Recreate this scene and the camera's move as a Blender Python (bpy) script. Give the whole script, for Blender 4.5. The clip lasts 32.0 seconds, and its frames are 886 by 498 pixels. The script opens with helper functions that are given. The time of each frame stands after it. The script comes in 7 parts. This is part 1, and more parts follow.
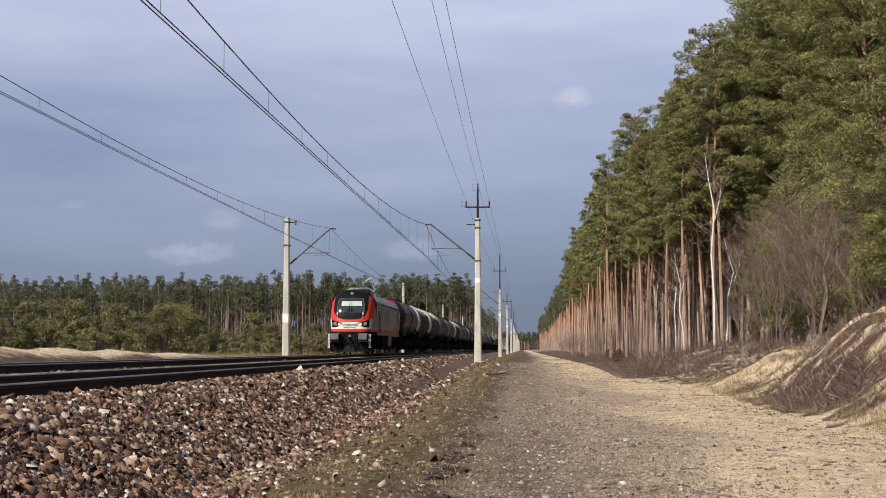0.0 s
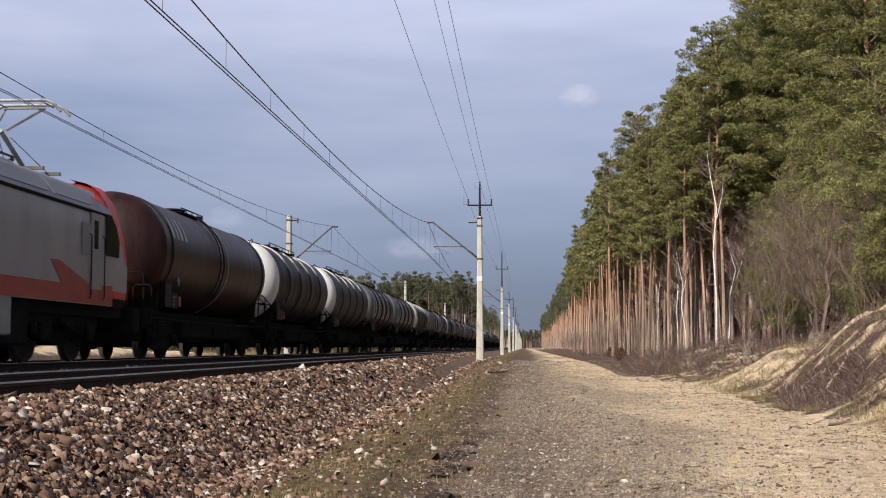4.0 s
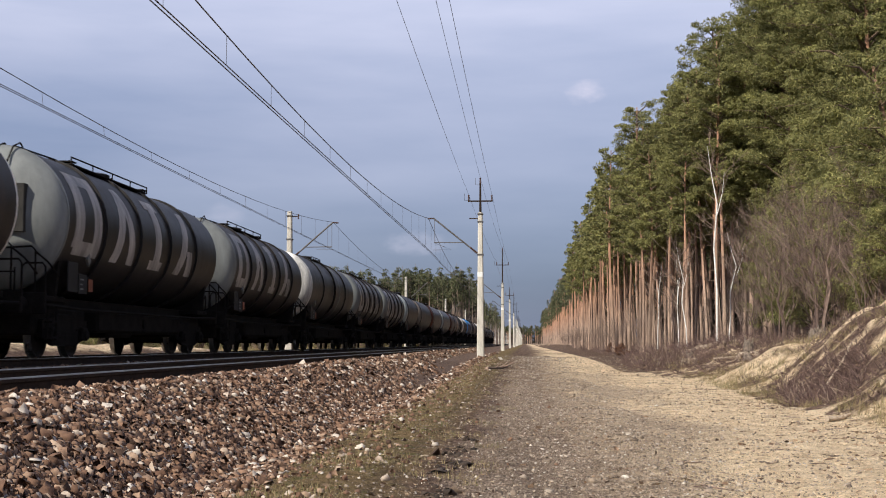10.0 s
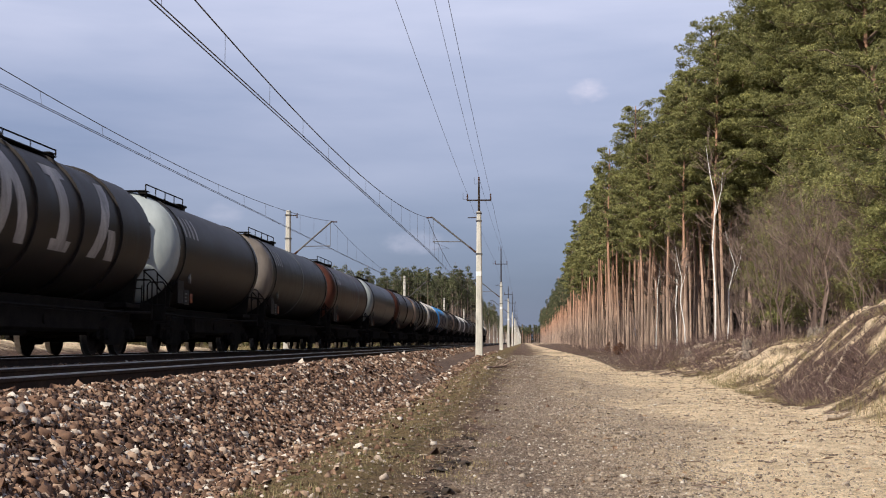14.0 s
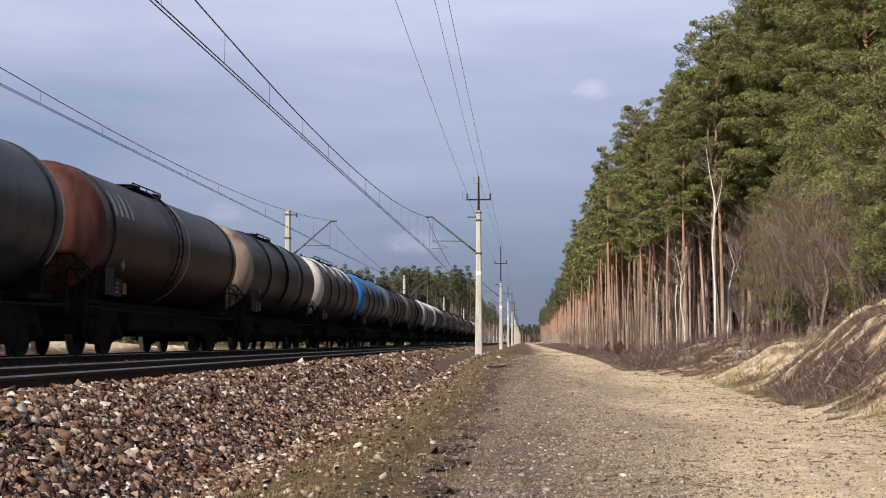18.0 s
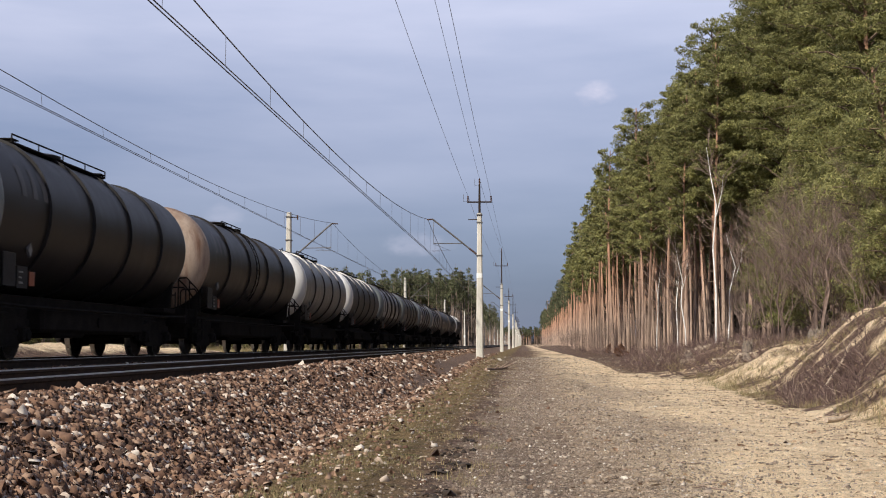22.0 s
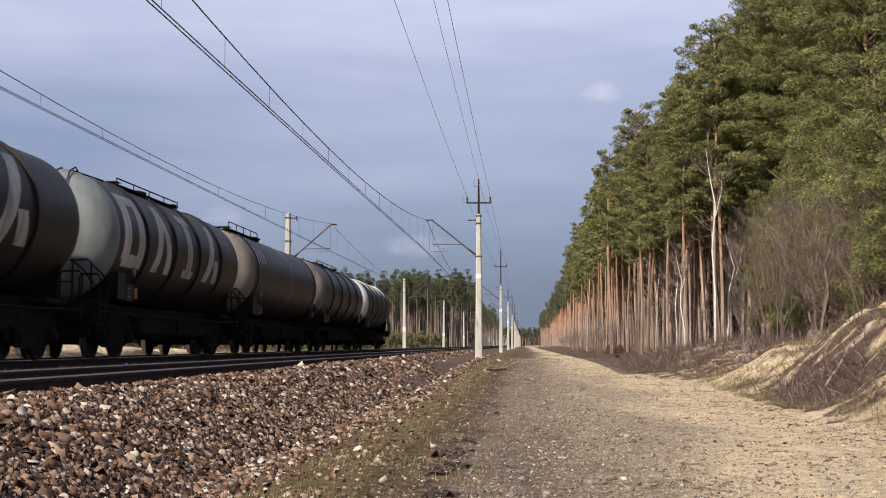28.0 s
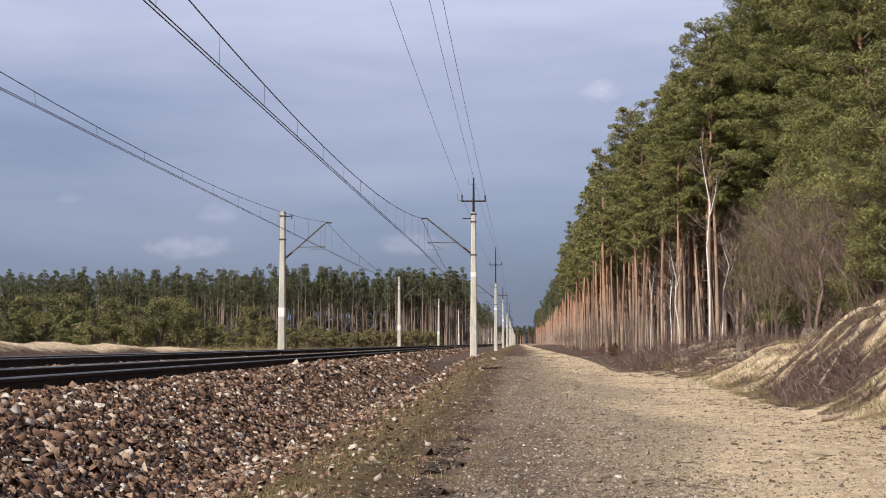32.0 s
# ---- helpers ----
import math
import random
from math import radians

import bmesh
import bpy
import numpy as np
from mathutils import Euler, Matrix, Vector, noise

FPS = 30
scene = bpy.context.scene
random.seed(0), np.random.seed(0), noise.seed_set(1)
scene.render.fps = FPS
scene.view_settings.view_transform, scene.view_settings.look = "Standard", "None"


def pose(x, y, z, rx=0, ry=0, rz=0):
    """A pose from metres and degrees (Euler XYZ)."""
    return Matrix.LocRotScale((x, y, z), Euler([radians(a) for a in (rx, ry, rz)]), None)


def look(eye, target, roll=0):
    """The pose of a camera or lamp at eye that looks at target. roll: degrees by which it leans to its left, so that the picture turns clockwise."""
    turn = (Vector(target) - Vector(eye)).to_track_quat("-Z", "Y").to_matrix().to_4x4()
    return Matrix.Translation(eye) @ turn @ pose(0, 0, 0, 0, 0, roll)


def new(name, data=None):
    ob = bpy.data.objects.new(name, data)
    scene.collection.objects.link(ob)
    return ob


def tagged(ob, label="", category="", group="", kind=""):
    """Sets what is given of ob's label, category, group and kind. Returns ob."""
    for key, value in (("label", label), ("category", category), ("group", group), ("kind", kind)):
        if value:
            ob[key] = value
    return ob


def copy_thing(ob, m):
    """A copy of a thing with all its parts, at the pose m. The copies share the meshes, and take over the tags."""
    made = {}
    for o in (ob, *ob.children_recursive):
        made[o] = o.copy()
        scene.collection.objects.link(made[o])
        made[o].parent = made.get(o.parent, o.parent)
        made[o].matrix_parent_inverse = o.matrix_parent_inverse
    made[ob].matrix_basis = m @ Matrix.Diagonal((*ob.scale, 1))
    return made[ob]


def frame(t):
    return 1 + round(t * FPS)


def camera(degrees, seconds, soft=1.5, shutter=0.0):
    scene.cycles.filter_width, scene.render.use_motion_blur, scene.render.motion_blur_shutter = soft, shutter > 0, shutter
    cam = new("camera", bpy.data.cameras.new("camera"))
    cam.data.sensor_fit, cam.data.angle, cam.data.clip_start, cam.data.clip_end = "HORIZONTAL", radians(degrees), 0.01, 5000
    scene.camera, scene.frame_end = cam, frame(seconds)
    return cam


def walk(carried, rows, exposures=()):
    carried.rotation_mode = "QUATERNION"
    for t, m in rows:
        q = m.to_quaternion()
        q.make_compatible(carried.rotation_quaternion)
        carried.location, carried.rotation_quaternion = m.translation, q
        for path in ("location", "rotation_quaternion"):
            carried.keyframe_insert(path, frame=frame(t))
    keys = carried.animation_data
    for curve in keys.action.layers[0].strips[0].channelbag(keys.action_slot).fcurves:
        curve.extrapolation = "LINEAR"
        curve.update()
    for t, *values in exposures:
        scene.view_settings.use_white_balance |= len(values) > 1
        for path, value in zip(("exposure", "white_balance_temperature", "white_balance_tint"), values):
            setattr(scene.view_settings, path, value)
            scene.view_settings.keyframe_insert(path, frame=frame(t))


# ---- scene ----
EYE = 0.29  # above the rail heads, which lie at z = 0
cam = camera(37.952, 32.0, soft=1.05, shutter=0.12)
walk(cam, [
    (0, pose(0, 0, EYE, 94.457, 0, 3.516)), (0.5, pose(0, 0, EYE, 94.457, 0, 3.516)), (1, pose(0, 0, EYE, 94.457, 0, 3.516)),
    (1.5, pose(0, 0, EYE, 94.457, 0, 3.516)), (2, pose(0, 0, EYE, 94.457, 0, 3.516)), (2.5, pose(0, 0, EYE, 94.457, 0, 3.516)),
    (3, pose(0, 0, EYE, 94.436, 0, 3.520)), (3.5, pose(0, 0, EYE, 94.405, 0, 3.569)), (5.5, pose(0, 0, EYE, 94.303, 0, 3.670)),
    (6, pose(0, 0, EYE, 94.303, 0, 3.708)), (6.5, pose(0, 0, EYE, 94.276, 0, 3.677)), (7, pose(0, 0, EYE, 94.265, 0, 3.667)),
    (7.5, pose(0, 0, EYE, 94.241, 0, 3.632)), (8, pose(0, 0, EYE, 94.227, 0, 3.632)), (8.5, pose(0, 0, EYE, 94.189, 0, 3.618)),
    (9, pose(0, 0, EYE, 94.189, 0, 3.594)), (9.5, pose(0, 0, EYE, 94.189, 0, 3.594)), (10, pose(0, 0, EYE, 94.189, 0, 3.632)),
    (10.5, pose(0, 0, EYE, 94.150, 0, 3.632)), (11, pose(0, 0, EYE, 94.168, 0, 3.632)), (11.5, pose(0, 0, EYE, 94.150, 0, 3.632)),
    (12, pose(0, 0, EYE, 94.140, 0, 3.612)), (12.5, pose(0, 0, EYE, 94.150, 0, 3.598)), (13, pose(0, 0, EYE, 94.161, 0, 3.598)),
    (13.5, pose(0, 0, EYE, 94.168, 0, 3.629)), (14, pose(0, 0, EYE, 94.150, 0, 3.570)), (14.5, pose(0, 0, EYE, 94.175, 0, 3.594)),
    (16.5, pose(0, 0, EYE, 94.119, 0, 3.525)), (17, pose(0, 0, EYE, 94.123, 0, 3.532)), (17.5, pose(0, 0, EYE, 94.154, 0, 3.556)),
    (18, pose(0, 0, EYE, 94.123, 0, 3.556)), (18.5, pose(0, 0, EYE, 94.147, 0, 3.525)), (19, pose(0, 0, EYE, 94.150, 0, 3.594)),
    (19.5, pose(0, 0, EYE, 94.189, 0, 3.594)), (20, pose(0, 0, EYE, 94.227, 0, 3.632)), (20.5, pose(0, 0, EYE, 94.265, 0, 3.632)),
    (21, pose(0, 0, EYE, 94.262, 0, 3.632)), (21.5, pose(0, 0, EYE, 94.252, 0, 3.594)), (22, pose(0, 0, EYE, 94.231, 0, 3.594)),
    (22.5, pose(0, 0, EYE, 94.262, 0, 3.607)), (23, pose(0, 0, EYE, 94.265, 0, 3.594)), (23.5, pose(0, 0, EYE, 94.265, 0, 3.594)),
    (24, pose(0, 0, EYE, 94.227, 0, 3.594)), (24.5, pose(0, 0, EYE, 94.238, 0, 3.632)), (25, pose(0, 0, EYE, 94.265, 0, 3.632)),
    (25.5, pose(0, 0, EYE, 94.241, 0, 3.653)), (27.5, pose(0, 0, EYE, 94.265, 0, 3.556)), (28, pose(0, 0, EYE, 94.265, 0, 3.559)),
    (28.5, pose(0, 0, EYE, 94.248, 0, 3.559)), (29, pose(0, 0, EYE, 94.248, 0, 3.556)), (29.5, pose(0, 0, EYE, 94.238, 0, 3.552)),
    (30, pose(0, 0, EYE, 94.189, 0, 3.517)), (30.5, pose(0, 0, EYE, 94.189, 0, 3.451)), (31, pose(0, 0, EYE, 94.171, 0, 3.406)),
    (31.5, pose(0, 0, EYE, 94.150, 0, 3.365)), (32, pose(0, 0, EYE, 94.189, 0, 3.330)),
], exposures=((0, 0.10), (2.5, 0.12), (6, 0.21), (30, 0.21), (31, 0.2), (32, 0.13)))

# ---------------------------------------------------------------- world and sun
SUN_WAY = Vector((-0.72, -1.0, 1.02)).normalized()  # towards the sun: behind the camera, over the far side of the line
sun = new("sun", bpy.data.lights.new("sun", "SUN"))
sun.data.energy, sun.data.angle, sun.data.color = 5.0, radians(1.1), (1.0, 0.93, 0.82)
sun.matrix_world = look((0, 0, 60), Vector((0, 0, 60)) - SUN_WAY)

world = bpy.data.worlds.new("sky")
scene.world = world
world.use_nodes = True
wn, wl = world.node_tree.nodes, world.node_tree.links
wn.clear()


def node(tree, kind, **values):
    n = tree.nodes.new(kind)
    for key, v in values.items():
        if key in n.inputs:
            n.inputs[key].default_value = v
    return n


wt = world.node_tree
sky = wt.nodes.new("ShaderNodeTexSky")
sky.sky_type, sky.sun_disc = "NISHITA", False
sky.sun_elevation, sky.sun_rotation = math.asin(SUN_WAY.z), math.atan2(SUN_WAY.x, SUN_WAY.y)
sky.air_density, sky.dust_density = 1.0, 1.0
coords = wt.nodes.new("ShaderNodeTexCoord")
stretch = wt.nodes.new("ShaderNodeMapping")
stretch.inputs["Scale"].default_value = (1.3, 1.3, 7.0)
wt.links.new(coords.outputs["Generated"], stretch.inputs["Vector"])
big = node(wt, "ShaderNodeTexNoise", Scale=1.6, Detail=6.0, Roughness=0.5)
wt.links.new(stretch.outputs["Vector"], big.inputs["Vector"])
band = wt.nodes.new("ShaderNodeValToRGB")  # cloud cover, from blue-grey to pale lilac
band.color_ramp.elements[0].position, band.color_ramp.elements[0].color = 0.34, (2.15, 2.5, 3.75, 1)
band.color_ramp.elements[1].position, band.color_ramp.elements[1].color = 0.70, (4.1, 4.2, 5.4, 1)
wt.links.new(big.outputs["Fac"], band.inputs["Fac"])
height = wt.nodes.new("ShaderNodeSeparateXYZ")
wt.links.new(coords.outputs["Generated"], height.inputs["Vector"])
rise = wt.nodes.new("ShaderNodeValToRGB")  # darker rain-blue towards the horizon, palest at middle height, clearer overhead
e = rise.color_ramp.elements
e[0].position, e[0].color = 0.0, (0.40, 0.47, 0.56, 1)
e[1].position, e[1].color = 1.0, (0.38, 0.43, 0.52, 1)
for p, c in ((0.06, (0.43, 0.50, 0.60)), (0.14, (0.80, 0.84, 0.90)), (0.27, (1.46, 1.44, 1.38)), (0.42, (1.0, 1.0, 1.02)), (0.65, (0.55, 0.58, 0.64))):
    e.new(p).color = (*c, 1)
wt.links.new(height.outputs["Z"], rise.inputs["Fac"])
lift = node(wt, "ShaderNodeVectorMath")
lift.operation = "MULTIPLY"
wt.links.new(band.outputs["Color"], lift.inputs[0])
wt.links.new(rise.outputs["Color"], lift.inputs[1])
cover = node(wt, "ShaderNodeMix")
cover.data_type = "RGBA"
cover.inputs["Factor"].default_value = 0.86
wt.links.new(sky.outputs["Color"], cover.inputs["A"])
wt.links.new(lift.outputs["Vector"], cover.inputs["B"])
back = node(wt, "ShaderNodeBackground", Strength=0.12)
wt.links.new(cover.outputs["Result"], back.inputs["Color"])
out = wt.nodes.new("ShaderNodeOutputWorld")
wt.links.new(back.outputs["Background"], out.inputs["Surface"])


# ---------------------------------------------------------------- materials
def mat(name, c1, c2=None, scale=4.0, rough=0.85, metal=0.0, bump=0.15, fine=60.0, spread=0.0, streak=None, coat=0.0, low=0.35, high=0.65, speck=0.25, rvar=0.1, spec=0.5):
    """Two colours mixed by coarse noise, darkened by fine noise, with fine relief. spread: change from object to object.
    streak: (sx, sy, sz) stretches the coarse noise."""
    m = bpy.data.materials.new(name)
    m.use_nodes = True
    t = m.node_tree
    b = t.nodes["Principled BSDF"]
    b.inputs["Metallic"].default_value = metal
    b.inputs["Coat Weight"].default_value = coat
    b.inputs["Specular IOR Level"].default_value = spec
    tc = t.nodes.new("ShaderNodeTexCoord")
    vec = tc.outputs["Object"]
    info = t.nodes.new("ShaderNodeObjectInfo")
    shift = node(t, "ShaderNodeVectorMath")
    shift.operation = "MULTIPLY_ADD"
    comb = t.nodes.new("ShaderNodeCombineXYZ")
    for k in ("X", "Y", "Z"):
        t.links.new(info.outputs["Random"], comb.inputs[k])
    t.links.new(comb.outputs["Vector"], shift.inputs[0])
    shift.inputs[1].default_value = (37.0, 53.0, 71.0)
    t.links.new(vec, shift.inputs[2])
    vec = shift.outputs["Vector"]
    coarse_vec = vec
    if streak:
        mp = t.nodes.new("ShaderNodeMapping")
        mp.inputs["Scale"].default_value = streak
        t.links.new(vec, mp.inputs["Vector"])
        coarse_vec = mp.outputs["Vector"]
    n1 = node(t, "ShaderNodeTexNoise", Scale=scale, Detail=5.0, Roughness=0.6)
    t.links.new(coarse_vec, n1.inputs["Vector"])
    ramp = t.nodes.new("ShaderNodeValToRGB")
    e = ramp.color_ramp.elements
    e[0].position, e[0].color = low, (*c1, 1)
    e[1].position, e[1].color = high, (*(c2 or c1), 1)
    t.links.new(n1.outputs["Fac"], ramp.inputs["Fac"])
    n2 = node(t, "ShaderNodeTexNoise", Scale=fine, Detail=3.0, Roughness=0.6)
    t.links.new(vec, n2.inputs["Vector"])
    mr = t.nodes.new("ShaderNodeMapRange")
    mr.inputs["From Min"].default_value, mr.inputs["From Max"].default_value = 0.3, 0.7
    mr.inputs["To Min"].default_value, mr.inputs["To Max"].default_value = 1.0 - speck, 1.0 + speck
    t.links.new(n2.outputs["Fac"], mr.inputs["Value"])
    sc = node(t, "ShaderNodeVectorMath")
    sc.operation = "SCALE"
    t.links.new(ramp.outputs["Color"], sc.inputs[0])
    t.links.new(mr.outputs["Result"], sc.inputs["Scale"])
    col = sc.outputs["Vector"]
    if spread:
        mr2 = t.nodes.new("ShaderNodeMapRange")
        mr2.inputs["To Min"].default_value, mr2.inputs["To Max"].default_value = 1.0 - spread, 1.0 + spread
        t.links.new(info.outputs["Random"], mr2.inputs["Value"])
        sc2 = node(t, "ShaderNodeVectorMath")
        sc2.operation = "SCALE"
        t.links.new(col, sc2.inputs[0])
        t.links.new(mr2.outputs["Result"], sc2.inputs["Scale"])
        col = sc2.outputs["Vector"]
    t.links.new(col, b.inputs["Base Color"])
    rr = t.nodes.new("ShaderNodeMapRange")
    rr.inputs["To Min"].default_value, rr.inputs["To Max"].default_value = max(0.02, rough - rvar), min(1.0, rough + rvar)
    t.links.new(n1.outputs["Fac"], rr.inputs["Value"])
    t.links.new(rr.outputs["Result"], b.inputs["Roughness"])
    if bump:
        bp = node(t, "ShaderNodeBump", Strength=bump, Distance=0.02)
        t.links.new(n2.outputs["Fac"], bp.inputs["Height"])
        t.links.new(bp.outputs["Normal"], b.inputs["Normal"])
    return m


def island_mat(name, stops, rough=0.9, fine=80.0, trans=0.0, vary=0.25):
    """A colour for each loose piece, picked from the stops; trans: light that passes a leaf."""
    m = bpy.data.materials.new(name)
    m.use_nodes = True
    t = m.node_tree
    b = t.nodes["Principled BSDF"]
    geo = t.nodes.new("ShaderNodeNewGeometry")
    ramp = t.nodes.new("ShaderNodeValToRGB")
    ramp.color_ramp.interpolation = "LINEAR"
    e = ramp.color_ramp.elements
    for i, (p, c) in enumerate(stops):
        el = e[i] if i < 2 else e.new(p)
        el.position, el.color = p, (*c, 1)
    t.links.new(geo.outputs["Random Per Island"], ramp.inputs["Fac"])
    tc = t.nodes.new("ShaderNodeTexCoord")
    n2 = node(t, "ShaderNodeTexNoise", Scale=fine, Detail=2.0)
    t.links.new(tc.outputs["Object"], n2.inputs["Vector"])
    mr = t.nodes.new("ShaderNodeMapRange")
    mr.inputs["From Min"].default_value, mr.inputs["From Max"].default_value = 0.3, 0.7
    mr.inputs["To Min"].default_value, mr.inputs["To Max"].default_value = 1.0 - vary, 1.0 + vary
    t.links.new(n2.outputs["Fac"], mr.inputs["Value"])
    sc = node(t, "ShaderNodeVectorMath")
    sc.operation = "SCALE"
    t.links.new(ramp.outputs["Color"], sc.inputs[0])
    t.links.new(mr.outputs["Result"], sc.inputs["Scale"])
    t.links.new(sc.outputs["Vector"], b.inputs["Base Color"])
    b.inputs["Roughness"].default_value = rough
    if trans:
        tr = t.nodes.new("ShaderNodeBsdfTranslucent")
        t.links.new(sc.outputs["Vector"], tr.inputs["Color"])
        mx = t.nodes.new("ShaderNodeMixShader")
        mx.inputs["Fac"].default_value = trans
        t.links.new(b.outputs["BSDF"], mx.inputs[1])
        t.links.new(tr.outputs["BSDF"], mx.inputs[2])
        t.links.new(mx.outputs["Shader"], t.nodes["Material Output"].inputs["Surface"])
    return m


def glow(name, color, strength):
    m = bpy.data.materials.new(name)
    m.use_nodes = True
    b = m.node_tree.nodes["Principled BSDF"]
    b.inputs["Base Color"].default_value = (*color, 1)
    b.inputs["Emission Color"].default_value = (*color, 1)
    b.inputs["Emission Strength"].default_value = strength
    return m


STEEL_DARK = mat("rusty_steel", (0.022, 0.016, 0.013), (0.045, 0.03, 0.022), 6, 0.9, 0.0, 0.2, spec=0.15)
RAIL_TOP = mat("worn_rail", (0.35, 0.34, 0.33), (0.22, 0.2, 0.18), 3, 0.35, 0.9, 0.05)
CONCRETE = mat("concrete", (0.42, 0.40, 0.35), (0.55, 0.52, 0.46), 1.5, 0.9, 0, 0.25, 40, spread=0.12, streak=(3, 3, 0.5))
WHITE_BAND = mat("white_paint", (0.78, 0.78, 0.76), (0.7, 0.7, 0.68), 3, 0.7)
GALV = mat("weathered_steel", (0.085, 0.08, 0.078), (0.14, 0.13, 0.125), 5, 0.7, 0.3, 0.1)
WIRE = mat("copper_wire", (0.07, 0.06, 0.055), (0.1, 0.085, 0.075), 5, 0.6, 0.4, 0)
PORCELAIN = mat("brown_porcelain", (0.06, 0.03, 0.02), (0.09, 0.045, 0.03), 4, 0.25, 0, 0)
BLACK = mat("grimy_black", (0.010, 0.009, 0.0083), (0.019, 0.0165, 0.0145), 3, 0.95, 0.0, 0.2, 30, spec=0.05)
WHEEL = mat("wheel_steel", (0.015, 0.012, 0.011), (0.03, 0.025, 0.021), 6, 0.8, 0.0, 0.1, spec=0.15)
TREAD = mat("wheel_tread", (0.4, 0.39, 0.37), (0.3, 0.29, 0.27), 4, 0.3, 0.95, 0)
SLEEPER = mat("sleeper_concrete", (0.2, 0.17, 0.14), (0.3, 0.26, 0.21), 3, 0.9, 0, 0.2, spread=0.2)


# ---------------------------------------------------------------- mesh kit
class Geo:
    def __init__(self):
        self.v, self.f, self.m = [], [], []

    def add(self, vs, fs, mi=0):
        k = len(self.v)
        self.v.extend(tuple(p) for p in vs)
        self.f.extend(tuple(i + k for i in face) for face in fs)
        self.m.extend([mi] * len(fs))
        return self

    def box(self, x0, x1, y0, y1, z0, z1, mi=0, ch=0.0, turn=None):
        """A box; ch: chamfer of its edges."""
        if ch <= 0:
            vs = [(x, y, z) for z in (z0, z1) for y in (y0, y1) for x in (x0, x1)]
            fs = [(0, 2, 3, 1), (4, 5, 7, 6), (0, 1, 5, 4), (1, 3, 7, 5), (3, 2, 6, 7), (2, 0, 4, 6)]
        else:
            vs, idx = [], {}
            lo, hi = (x0, y0, z0), (x1, y1, z1)
            for sx in (0, 1):
                for sy in (0, 1):
                    for sz in (0, 1):
                        s = (sx, sy, sz)
                        for ax in range(3):
                            p = []
                            for a in range(3):
                                end = hi[a] if s[a] else lo[a]
                                p.append(end if a == ax else end + (-ch if s[a] else ch))
                            idx[s, ax] = len(vs)
                            vs.append(p)
            fs = []
            for ax in range(3):
                a, b = (ax + 1) % 3, (ax + 2) % 3
                for e in (0, 1):
                    q = []
                    for u, w in ((0, 0), (1, 0), (1, 1), (0, 1)):
                        s = [0, 0, 0]
                        s[ax], s[a], s[b] = e, u, w
                        q.append(idx[tuple(s), ax])
                    fs.append(q if e else q[::-1])
                for u in (0, 1):
                    for w in (0, 1):
                        s0, s1 = [0, 0, 0], [0, 0, 0]
                        s0[a] = s1[a] = u
                        s0[b] = s1[b] = w
                        s1[ax] = 1
                        s0, s1 = tuple(s0), tuple(s1)
                        q = [idx[s0, a], idx[s1, a], idx[s1, b], idx[s0, b]]
                        fs.append(q if (u == w) else q[::-1])
            for s in ((sx, sy, sz) for sx in (0, 1) for sy in (0, 1) for sz in (0, 1)):
                q = [idx[s, 0], idx[s, 1], idx[s, 2]]
                fs.append(q if sum(s) % 2 else q[::-1])
        if turn is not None:
            vs = [turn @ Vector(p) for p in vs]
        return self.add(vs, fs, mi)

    def tube(self, pts, r, n=6, mi=0, caps=True):
        """A round bar through the points; r: a radius, or one for each point."""
        pts = [Vector(p) for p in pts]
        rs = r if isinstance(r, (list, tuple)) else [r] * len(pts)
        vs, fs = [], []
        prev = None
        for i, p in enumerate(pts):
            d = (pts[min(i + 1, len(pts) - 1)] - pts[max(i - 1, 0)])
            d = d.normalized() if d.length > 1e-9 else Vector((0, 0, 1))
            if prev is None:
                ref = Vector((0, 0, 1)) if abs(d.z) < 0.9 else Vector((1, 0, 0))
                a = d.cross(ref).normalized()
            else:
                a = (prev - d * prev.dot(d)).normalized()
            prev = a
            b = d.cross(a)
            for k in range(n):
                w = 2 * math.pi * k / n
                vs.append(p + (a * math.cos(w) + b * math.sin(w)) * rs[i])
        for i in range(len(pts) - 1):
            for k in range(n):
                q = (k + 1) % n
                fs.append((i * n + k, i * n + q, (i + 1) * n + q, (i + 1) * n + k))
        if caps:
            fs.append(tuple(range(n))[::-1])
            fs.append(tuple((len(pts) - 1) * n + k for k in range(n)))
        return self.add(vs, fs, mi)

    def lathe(self, prof, axis="y", n=32, mi=0, at=(0, 0, 0), a0=0.0, a1=360.0):
        """Turns (along, radius) pairs round an axis through at."""
        full = a1 - a0 >= 360
        m = n if full else n + 1
        vs, fs = [], []
        for s, r in prof:
            for k in range(m):
                w = radians(a0 + (a1 - a0) * k / n)
                c, d = r * math.cos(w), r * math.sin(w)
                p = {"x": (s, c, d), "y": (c, s, d), "z": (c, d, s)}[axis]
                vs.append((p[0] + at[0], p[1] + at[1], p[2] + at[2]))
        for i in range(len(prof) - 1):
            for k in range(n):
                q = (k + 1) % m
                face = (i * m + k, i * m + q, (i + 1) * m + q, (i + 1) * m + k)
                fs.append(face if axis != "y" else face[::-1])
        return self.add(vs, fs, mi)

    def move(self, m, start=0):
        self.v[start:] = [tuple(m @ Vector(p)) for p in self.v[start:]]
        return self

